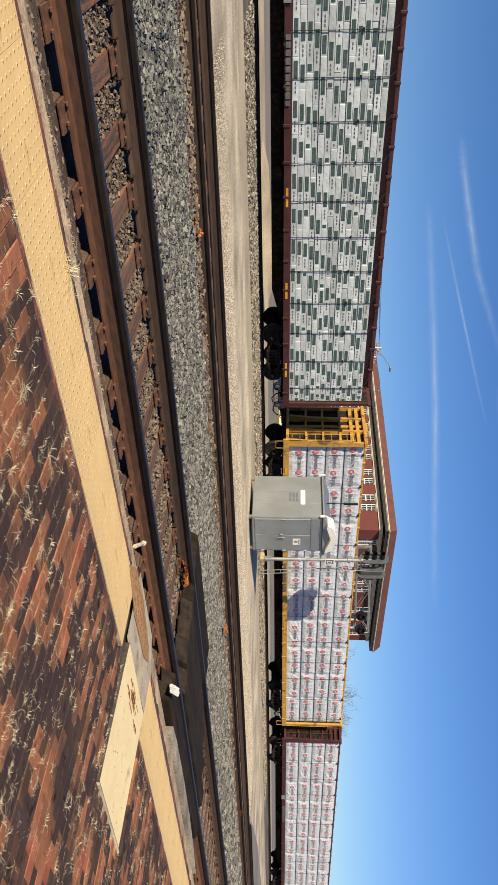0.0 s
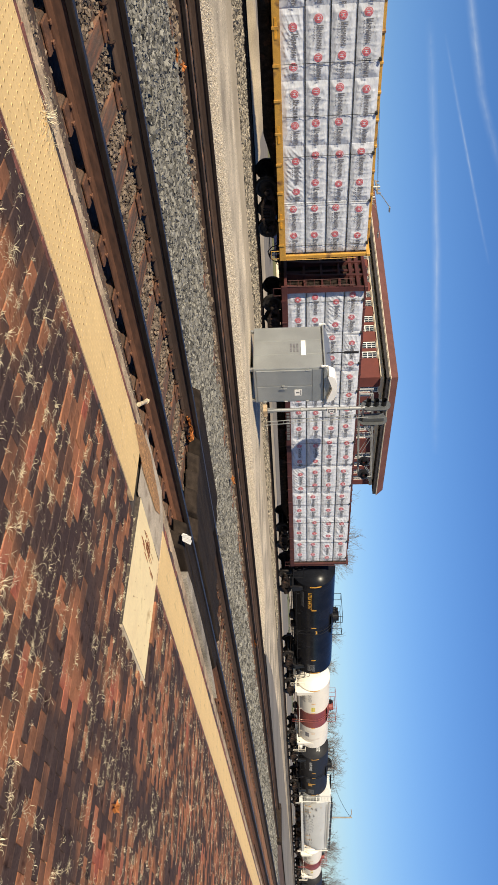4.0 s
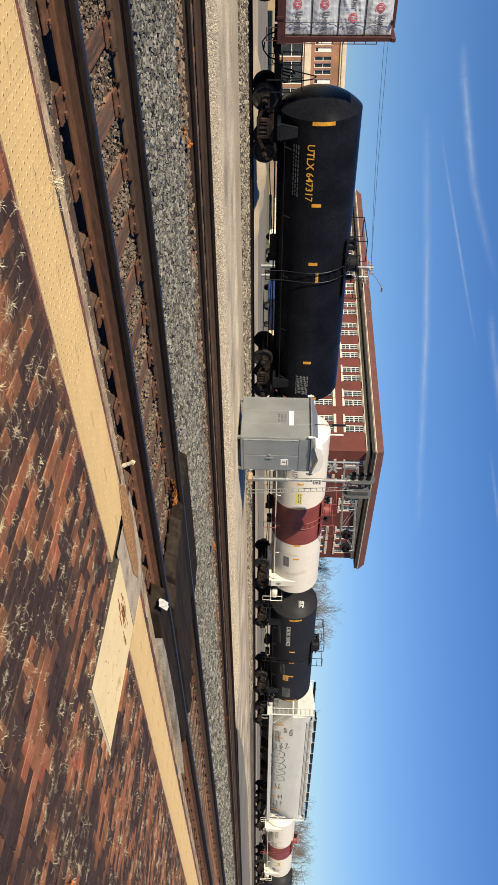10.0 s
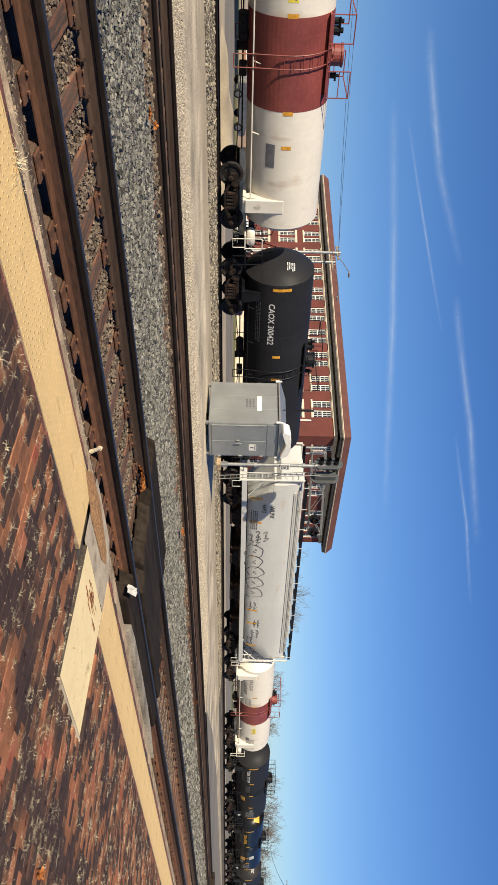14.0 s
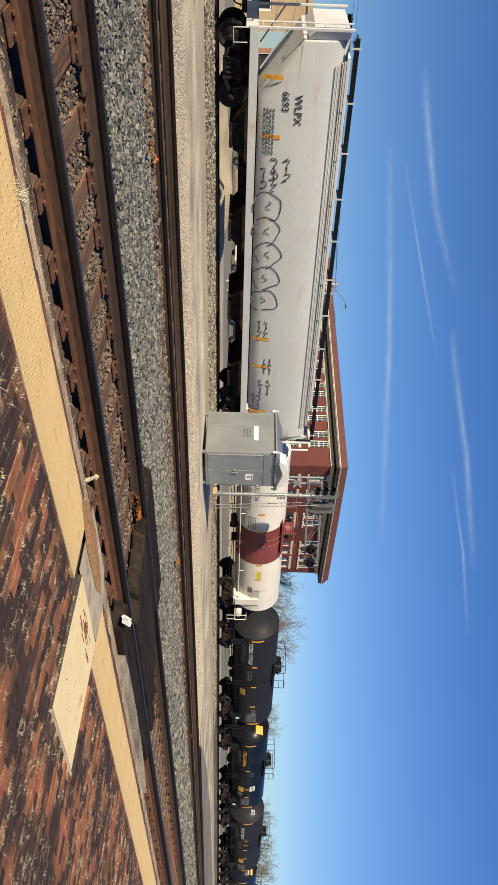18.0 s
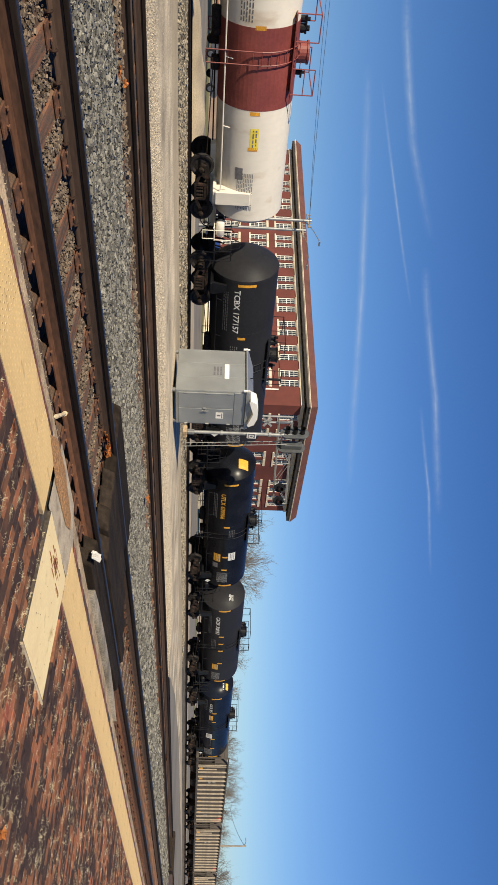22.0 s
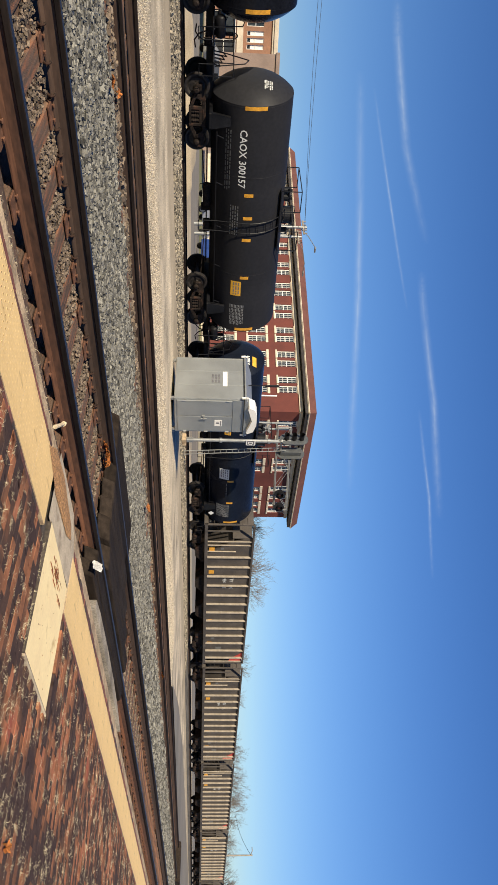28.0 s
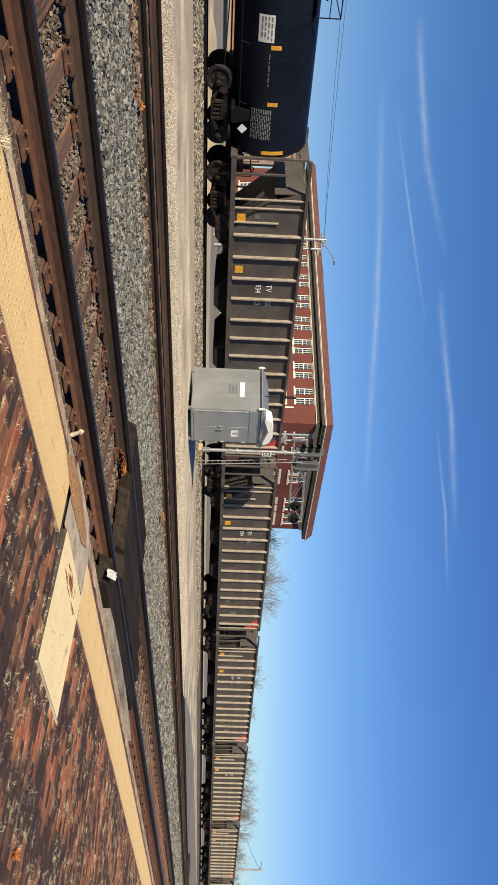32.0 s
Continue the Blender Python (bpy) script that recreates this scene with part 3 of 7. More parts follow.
# ---- train ----
ARC_X = np.linspace(-250, 420, 6701)
_sl = np.array([train_slope(x) for x in ARC_X])
_ds = np.sqrt(1 + ((_sl[1:] + _sl[:-1]) / 2) ** 2) * (ARC_X[1] - ARC_X[0])
ARC_S = np.concatenate([[0], np.cumsum(_ds)])
ARC_S -= np.interp(0, ARC_X, ARC_S)
GONE = [0.0, 6.1, 12.22, 18.31, 24.4, 30.47, 36.52, 42.57, 48.56, 54.56, 60.57, 66.56, 72.52, 78.43, 84.32, 90.2, 96.07, 101.93, 107.76, 113.52, 119.22, 124.92, 130.65, 136.45, 142.32, 148.19, 154.06, 159.92, 165.79, 171.64, 177.48, 183.29, 189.07]
OFF = 1.2      # from the track's near side to its middle


def on_track(s):
    x = float(np.interp(s, ARC_S, ARC_X))
    a = math.atan(train_slope(x))
    return Vector((x - OFF * math.sin(a), train_y(x) + OFF * math.cos(a), train_z(x))), a


def car_pose(c, t, half):
    """The pose of a car whose middle stands at c along the track at the start, after t seconds, carried on its two trucks."""
    s = c - float(np.interp(t, range(33), GONE))
    a, _ = on_track(s - half)
    b, _ = on_track(s + half)
    p, d = (a + b) / 2, b - a
    return Matrix.Translation(p) @ Matrix.Rotation(math.atan2(d.y, d.x), 4, "Z")


CARS = []        # thing, place along the track, half the truck distance
WHEELS = []      # wheelset, its place on its car


def shared(name, bm, mats, smooth=False):
    me = bpy.data.meshes.new(name)
    bm.to_mesh(me)
    bm.free()
    for mm in (mats if isinstance(mats, (list, tuple)) else [mats]):
        me.materials.append(mm)
    if smooth:
        me.polygons.foreach_set("use_smooth", [True] * len(me.polygons))
    return me


WB, WR = 0.95, 0.46      # half the wheelbase, the wheel's radius


def wheelset_mesh():
    bm = bmesh.new()
    for s in (-1, 1):
        lathe(bm, [(s * 0.80, 0.0), (s * 0.80, 0.10), (s * 0.765, 0.12), (s * 0.745, 0.30), (s * 0.80, 0.37), (s * 0.805, 0.445), (s * 0.70, WR), (s * 0.685, WR + 0.028), (s * 0.665, WR + 0.026), (s * 0.665, 0.37), (s * 0.715, 0.30), (s * 0.72, 0.12), (s * 0.68, 0.10), (s * 0.68, 0.0)], 28, axis="Y")
        for k in range(6):
            a = k * math.pi / 3
            box(bm, math.cos(a) * 0.21 - 0.03, math.cos(a) * 0.21 + 0.03, s * 0.752 - 0.012, s * 0.752 + 0.012, math.sin(a) * 0.21 - 0.03, math.sin(a) * 0.21 + 0.03)
    tube(bm, (0, -1.02, 0), (0, 1.02, 0), 0.075, 12)
    return shared("wheelset", bm, M["wheel"])


def sideframe_mesh():
    """A cast truck side frame with its openings, spring group and bearing caps."""
    bm = bmesh.new()
    y0, y1 = -0.09, 0.09
    box(bm, -0.62, 0.62, y0, y1, 0.66, 0.80, 0.02)
    for s in (-1, 1):
        prism(bm, [(s * 0.55, 0.80), (s * (WB + 0.19), 0.68), (s * (WB + 0.19), 0.46), (s * (WB + 0.12), 0.40), (s * (WB + 0.12), 0.56), (s * (WB - 0.14), 0.60), (s * (WB - 0.14), 0.40), (s * (WB - 0.22), 0.40), (s * 0.55, 0.66)], y0, y1)
        prism(bm, [(s * (WB - 0.14), 0.50), (s * (WB - 0.14), 0.40), (s * 0.36, 0.20), (s * 0.30, 0.30)], y0, y1)
        box(bm, s * 0.25, s * 0.36, y0, y1, 0.20, 0.68, 0.01)
        lathe(bm, [(-0.17, 0.0), (-0.17, 0.06), (-0.14, 0.11), (0.0, 0.115), (0.0, 0.0)], 12, m=Matrix.Translation((s * WB, -0.02, WR)), axis="Y")
    box(bm, -0.36, 0.36, y0 - 0.02, y1, 0.18, 0.27, 0.015)
    for k in range(3):
        lathe(bm, [(0.27, 0.0), (0.27, 0.07), (0.33, 0.085), (0.36, 0.07), (0.42, 0.085), (0.45, 0.07), (0.51, 0.085), (0.54, 0.07), (0.56, 0.0)], 8, m=Matrix.Translation((-0.16 + 0.16 * k, 0, 0)), axis="Z")
    box(bm, -0.25, 0.25, -0.08, 0.16, 0.55, 0.66, 0.02)
    return shared("side_frame", bm, M["steel"])


WHEELSET, SIDEFRAME = wheelset_mesh(), sideframe_mesh()


def coupler_mesh():
    bm = bmesh.new()
    box(bm, 0.0, 0.55, -0.09, 0.09, 0.78, 0.96, 0.02)
    box(bm, 0.45, 0.72, -0.15, 0.15, 0.74, 1.0, 0.04)
    pipe(bm, [(0.1, -0.35, 0.85), (0.2, -0.38, 0.55), (0.42, -0.38, 0.38), (0.68, -0.36, 0.42)], 0.025, 6)
    pipe(bm, [(-0.05, -1.35, 0.98), (-0.05, -1.38, 0.72), (-0.05, -0.5, 0.70), (0.0, -0.2, 0.86)], 0.016, 6)
    return shared("coupler", bm, M["steel"])


def brake_beam_mesh():
    """A truck's brake beam with its shoes against the wheels and the levers that pull it."""
    bm = bmesh.new()
    prism(bm, [(0.30, 0.30), (0.42, 0.24), (0.44, 0.44), (0.32, 0.50)], -0.88, 0.88)
    for y in (-0.74, 0.74):
        prism(bm, [(0.40, 0.22), (0.47, 0.24), (0.45, 0.46), (0.52, 0.66), (0.46, 0.68), (0.38, 0.48)], y - 0.07, y + 0.07)
    prism(bm, [(0.33, 0.30), (0.38, 0.30), (0.30, 0.86), (0.24, 0.86)], -0.03, 0.03)
    pipe(bm, [(0.0, -0.25, 0.34), (0.40, -0.25, 0.36)], 0.03, 6)
    box(bm, 0.0, 0.20, -0.92, 0.92, 0.20, 0.29, 0.01)
    return shared("brake_beam", bm, M["steel"])


COUPLER, BRAKEBEAM = coupler_mesh(), brake_beam_mesh()


def running_gear(car, half, end):
    for s in (-1, 1):
        for w in (-1, 1):
            ob = again("wheelset", WHEELSET, car)
            WHEELS.append((ob, (s * half + w * WB, 0, WR)))
        for side in (-1, 1):
            again("side_frame", SIDEFRAME, car, m=pose(s * half, side * 1.0, 0, 0, 0, 0 if side < 0 else 180))
        again("coupler", COUPLER, car, m=pose(s * end, 0, 0, 0, 0, 0 if s > 0 else 180))
        bm = bmesh.new()
        box(bm, s * half - 0.22, s * half + 0.22, -0.95, 0.95, 0.45, 0.75, 0.03)
        part("truck_bolster", bm, M["steel"], car)
        for w in (-1, 1):
            again("brake_beam", BRAKEBEAM, car, m=pose(s * half, 0, 0, 0, 0, 0 if w > 0 else 180))


def put_car(name, c, half, label, category, group):
    car = thing(name, car_pose(c, 0, half), label, category, group)
    CARS.append((car, c, half))
    return car


def on_shell(bm, zc, R, lift=0.006):
    """Bend what lies in x and z (z the height on the near face) round a tank's near side."""
    for v in bm.verts:
        a = (v.co.z - zc) / R
        v.co = Vector((v.co.x, -(R + lift - v.co.y * 0.0) * math.cos(a), zc + (R + lift) * math.sin(a)))
    return bm


def patch(x0, x1, z0, z1, nz=6, mi=0, bm=None):
    bm = bm or bmesh.new()
    prev = None
    for k in range(nz + 1):
        z = z0 + (z1 - z0) * k / nz
        cur = (bm.verts.new((x0, 0, z)), bm.verts.new((x1, 0, z)))
        if prev:
            bm.faces.new((prev[0], prev[1], cur[1], cur[0])).material_index = mi
        prev = cur
    return bm


def bars(bm, x0, x1, z, rows, h, gap, mi=0, seed=1):
    """Lines of writing too small to read, as plain bars."""
    r = random.Random(seed)
    for k in range(rows):
        zz = z - k * (h + gap)
        x = x0
        while x < x1 - 0.05:
            w = r.uniform(0.06, 0.22)
            patch(x, min(x1, x + w), zz, zz + h, 1, mi, bm)
            x += w + 0.05
    return bm


HEAD = 0.58     # depth of a tank's end


def tank_car(c, half, L, zc, R, paint, label, text, size, wide, ink, tx, marks, kind="black", band=(-1.6, 1.6)):
    """A tank car: c its middle, half the truck distance, L half the shell's length."""
    car = put_car("tank_car", c, half, label, "tank car", "tank cars of the train")
    white = kind == "white"
    bm = bmesh.new()
    full, L = L, L - 0.2       # the shell is a little shorter at the hand-brake end
    far_end = 0.0 if white else 0.10
    head = lambda r: HEAD * (1 - (r / R) ** 2.6)       # dished ends with a crisp rim
    prof = [(-L, 0.0)] + [(-L + HEAD - head(R * k / 9), R * k / 9) for k in range(1, 10)]
    n = 14
    prof += [(-L + HEAD + (2 * L - 2 * HEAD) * k / n, R) for k in range(1, n)]
    prof += [(L + far_end - HEAD + head(R * k / 9), R * k / 9) for k in range(9, 0, -1)] + [(L + far_end, 0.0)]
    lathe(bm, prof, 56, m=Matrix.Translation((0.2, 0, zc)))
    L = full
    tank = part("tank", bm, M[paint], car, smooth=True)
    tank.data.set_sharp_from_angle(angle=radians(28))
    if white:
        bm = bmesh.new()
        lathe(bm, [(band[0], R), (band[0], R + 0.006), (band[1], R + 0.006), (band[1], R)], 56, m=Matrix.Translation((0, 0, zc)))
        part("painted_band", bm, M["tankred"], tank, "dull red band round the middle", smooth=False)
    else:
        for x in (-L + 1.05, -L * 0.36, L * 0.02, L * 0.4, L - 0.62):
            bm = bmesh.new()
            lathe(bm, [(x - 0.012, R), (x - 0.006, R + 0.004), (x + 0.006, R + 0.004), (x + 0.012, R)], 56, m=Matrix.Translation((0, 0, zc)))
            part("weld_seam", bm, M[paint], tank)
    running_gear(car, half, L + 0.35)
    tm = M["tankwhite"] if white else M["black"]
    rm = M["tankred"] if white else M["black"]
    for s in (-1, 1):
        bm = bmesh.new()      # stub sill, bolster and saddle under each end
        box(bm, s * (half - 1.6), s * (L + 0.5), -0.2, 0.2, 0.78, 1.08, 0.02)
        box(bm, s * half - 0.28, s * half + 0.28, -1.42, 1.42, 0.92, 1.06, 0.02)
        part("stub_sill", bm, tm if white else M["black"], car)
        for side in (-1, 1):
            bm = bmesh.new()
            if white:
                box(bm, s * half - 0.27, s * half + 0.27, side * 0.9, side * 1.50, 1.03, zc + 0.02, 0.015)
                prism(bm, [(s * half - 0.27, zc + 0.02), (s * half + 0.27, zc + 0.02), (s * half + 0.22, zc + 0.10), (s * half - 0.22, zc + 0.10)], side * 1.30, side * 1.44)
            else:
                prism(bm, [(s * half - 0.30, 1.02), (s * half + 0.30, 1.02), (s * half + 0.16, zc - 0.80), (s * half - 0.16, zc - 0.80)], side * 1.42, side * 1.28)
            part("saddle", bm, tm, car)
        bm = bmesh.new()      # end platform with its grab irons
        box(bm, s * (L - 0.2), s * (L + 0.45), -1.4, 1.4, 1.02, 1.07, 0.01)
        for side in (-1, 1):
            pipe(bm, [(s * (L + 0.40), side * 1.38, 1.05), (s * (L + 0.40), side * 1.38, 1.75), (s * (L - 0.05), side * 1.38, 1.75)], 0.022)
            pipe(bm, [(s * (L - 0.05), side * 1.38, 1.75), (s * (L - 0.05), side * 1.38, 0.55), (s * (L + 0.35), side * 1.38, 0.55), (s * (L + 0.35), side * 1.38, 1.05)], 0.02)
        pipe(bm, [(s * (L + 0.40), -1.38, 1.75), (s * (L + 0.40), 1.38, 1.75)], 0.022)
        part("end_platform", bm, tm, car)
        bm = bmesh.new()      # brake hose and hand brake on the end
        pipe(bm, [(s * (L + 0.1), -0.9, 1.1), (s * (L + 0.15), -0.7, zc - 0.35), (s * (L + 0.05), -0.1, zc - 0.2), (s * (L + 0.1), 0.5, 1.2)], 0.02)
        part("air_pipe", bm, M["black"], car)
        for q in range(4):    # pipes and slack hoses in front of the head
            y = -1.15 + 0.3 * q
            bm = bmesh.new()
            pipe(bm, [(s * (L + 0.38), y, 1.06), (s * (L + 0.30), y + 0.05, 1.22 + 0.06 * q), (s * (L + 0.12), y + 0.22, 1.28 + 0.08 * q), (s * (L + 0.16), y + 0.3, 1.06)], 0.022)
            part("brake_hose", bm, M["black"], car)
        if s > 0:
            bm = bmesh.new()
            lathe(bm, [(-0.36, 0.0), (-0.35, 0.12), (-0.30, 0.18), (0.30, 0.18), (0.35, 0.12), (0.36, 0.0)], 18, m=Matrix.Translation((L + 0.06, -1.02, 1.28)))
            part("air_reservoir", bm, tm, car, smooth=True)
            bm = bmesh.new()
            box(bm, L + 0.12, L + 0.36, -0.45, -0.15, 1.08, 1.46, 0.02)
            tube(bm, (L + 0.20, -0.12, 1.30), (L + 0.20, 0.45, 1.30), 0.13, 12)
            part("brake_cylinder", bm, M["black"], car)
            bm = bmesh.new()
            wheel_rim = [(L + 0.44, 0.28 * math.cos(q * math.pi / 8) - 0.75, 1.60 + 0.28 * math.sin(q * math.pi / 8)) for q in range(17)]
            pipe(bm, wheel_rim, 0.018)
            for q in range(0, 16, 4):
                pipe(bm, [(L + 0.44, -0.75, 1.60), wheel_rim[q]], 0.012)
            box(bm, L + 0.34, L + 0.42, -0.83, -0.67, 1.05, 1.72, 0.01)
            part("hand_brake", bm, M["black"], car)
    bm = bmesh.new()          # low handrail along the side
    for side in (-1, 1):
        pipe(bm, [(-half + 0.35, side * 1.42, 1.22), (half - 0.35, side * 1.42, 1.22)], 0.026 if white else 0.02)
        for k in range(5):
            x = (-half + 0.5) + (2 * half - 1.0) * k / 4
            pipe(bm, [(x, side * 1.42, 1.22), (x + 0.12, side * (R * 0.92), 1.48)], 0.018)
    part("handrail", bm, tm, car)
    bm = bmesh.new()          # brake gear slung under the tank
    tube(bm, (-1.2, -0.35, 0.86), (-0.3, -0.35, 0.86), 0.17, 14)
    box(bm, 0.4, 0.85, -0.55, -0.2, 0.72, 1.0, 0.03)
    pipe(bm, [(-half, 0.1, 0.85), (half, 0.1, 0.85)], 0.03)
    pipe(bm, [(-half + 1, -0.6, 0.62), (-1.2, -0.5, 0.8)], 0.02)
    pipe(bm, [(half - 1, -0.6, 0.62), (0.6, -0.5, 0.8)], 0.02)
    tube(bm, (0.0, 0, 0.62), (0.0, 0, 1.1), 0.16, 12)
    part("brake_gear", bm, M["steel"], car)
    # top platform, valves and ladder
    zt = zc + R
    bm = bmesh.new()
    lathe(bm, [(zt - 0.05, 0.36), (zt + 0.32, 0.36), (zt + 0.34, 0.40), (zt + 0.40, 0.40), (zt + 0.42, 0.34), (zt + 0.42, 0.0)], 20, m=Matrix.Translation((0.25, 0, 0)), axis="Z")
    part("manway", bm, M["black"] if not white else M["tankred"], car, smooth=False)
    for vx in ((-0.55, 0.16), (-0.85, 0.12), (0.95, 0.10)):
        bm = bmesh.new()
        tube(bm, (vx[0], 0, zt - 0.03), (vx[0], 0, zt + 0.22), vx[1], 10)
        tube(bm, (vx[0], 0, zt + 0.22), (vx[0], 0, zt + 0.34), vx[1] * 0.6, 8)
        tube(bm, (vx[0] - 0.15, -0.1, zt + 0.2), (vx[0] + 0.15, -0.1, zt + 0.2), 0.04, 8)
        part("valve", bm, M["black"], car)
    for side in (-1, 1):
        bm = bmesh.new()
        box(bm, -1.35, 1.35, side * 0.45, side * 1.02, zt - 0.22, zt - 0.18, 0.005)
        part("walkway", bm, rm, car, "walkway plank beside the manway")
        for x in (-1.35, -0.45, 0.45, 1.35):
            bm = bmesh.new()
            pipe(bm, [(x, side * 1.0, zt - 0.2), (x, side * 1.0, zt + 0.62)], 0.02)
            part("rail_post", bm, rm, car)
        for x0, x1, z in ((-1.35, -0.45, 0.62), (0.45, 1.35, 0.62), (0.45, 1.35, 0.25)):
            bm = bmesh.new()
            pipe(bm, [(x0, side * 1.0, zt + z), (x1, side * 1.0, zt + z)], 0.02 if z > 0.5 else 0.016)
            part("guard_rail", bm, rm, car)
    for x in (-1.35, 1.35):
        bm = bmesh.new()
        pipe(bm, [(x, -1.0, zt + 0.62), (x, 1.0, zt + 0.62)], 0.02)
        part("guard_rail", bm, rm, car)
    for side in (-1, 1):
        bm = bmesh.new()
        for x in (-0.22, 0.22):
            pts = [(x, side * 1.44, 0.55), (x, side * 1.46, 1.3)]
            for k in range(0, 8):
                a = radians(-8 + k * 12)
                pts.append((x, side * (R + 0.10) * math.cos(a), zc + (R + 0.10) * math.sin(a)))
            pipe(bm, pts, 0.02, 5)
            for q, pp in enumerate(pts):
                if x < 0:
                    pipe(bm, [pp, (0.22, pp[1], pp[2])], 0.014, 5)
        part("ladder", bm, rm, car)
    # stencils, reflectors, placards
    for x in marks:
        bm = bmesh.new()
        x = max(-L + 1.06, min(L - 0.60, x))
        long = abs(abs(x) - L) < 1.6
        patch(x - 0.07, x + 0.07, zc - (0.30 if long else 0.18), zc + (0.52 if long else 0.18), 6, 0, bm)
        part("reflective_stripe", on_shell(bm, zc, R), M["amber"], car)
    if text:
        bm = letters(text, size)
        k = wide / max(v.co.x for v in bm.verts)
        for v in bm.verts:
            v.co.x = v.co.x * k + tx
            v.co.z += zc - 0.30 - size * 0.5
        part("car_number", on_shell(bm, zc, R, 0.008), M[ink], car)
    return car


def stencil(car, zc, R, spec):
    """Panels and small writing on a tank's side: kind, x, z, width, height."""
    for mk, x, z, w, h in spec:
        if mk == "bars":
            bm = bars(bmesh.new(), x, x + w, z + h - 0.06, max(1, int(h / 0.10)), 0.045, 0.055, 0, seed=int(abs(x * 100)))
            tagged(part("stencil_block", on_shell(bm, zc, R), M["dim"], car), kind="stuff")
        elif mk == "table":
            bm = bars(bmesh.new(), x, x + w, z + h - 0.07, max(1, int(h / 0.065)), 0.032, 0.033, 0, seed=int(abs(x * 77)))
            tagged(part("test_table", on_shell(bm, zc, R), M["table"], car), kind="stuff")
        elif mk == "diamond":
            bm = bmesh.new()
            vs = [bm.verts.new((x + a, 0, z + b)) for a, b in ((0, -h / 2), (w / 2, 0), (0, h / 2), (-w / 2, 0))]
            bm.faces.new(vs)
            for v in bm.verts:
                v.co.y = -R - 0.02
            part("hazard_placard", bm, M["paper"], car, "white diamond hazard placard")
        else:
            bm = patch(x, x + w, z, z + h, 5)
            part("label_panel", on_shell(bm, zc, R), M[mk], car)
            bm = bars(bmesh.new(), x + 0.06, x + w - 0.06, z + h - 0.12, max(1, int(h / 0.13)), 0.05, 0.06, 0, seed=int(abs(x * 51)))
            tagged(part("label_writing", on_shell(bm, zc, R, 0.010), M["ink"], car), kind="stuff")


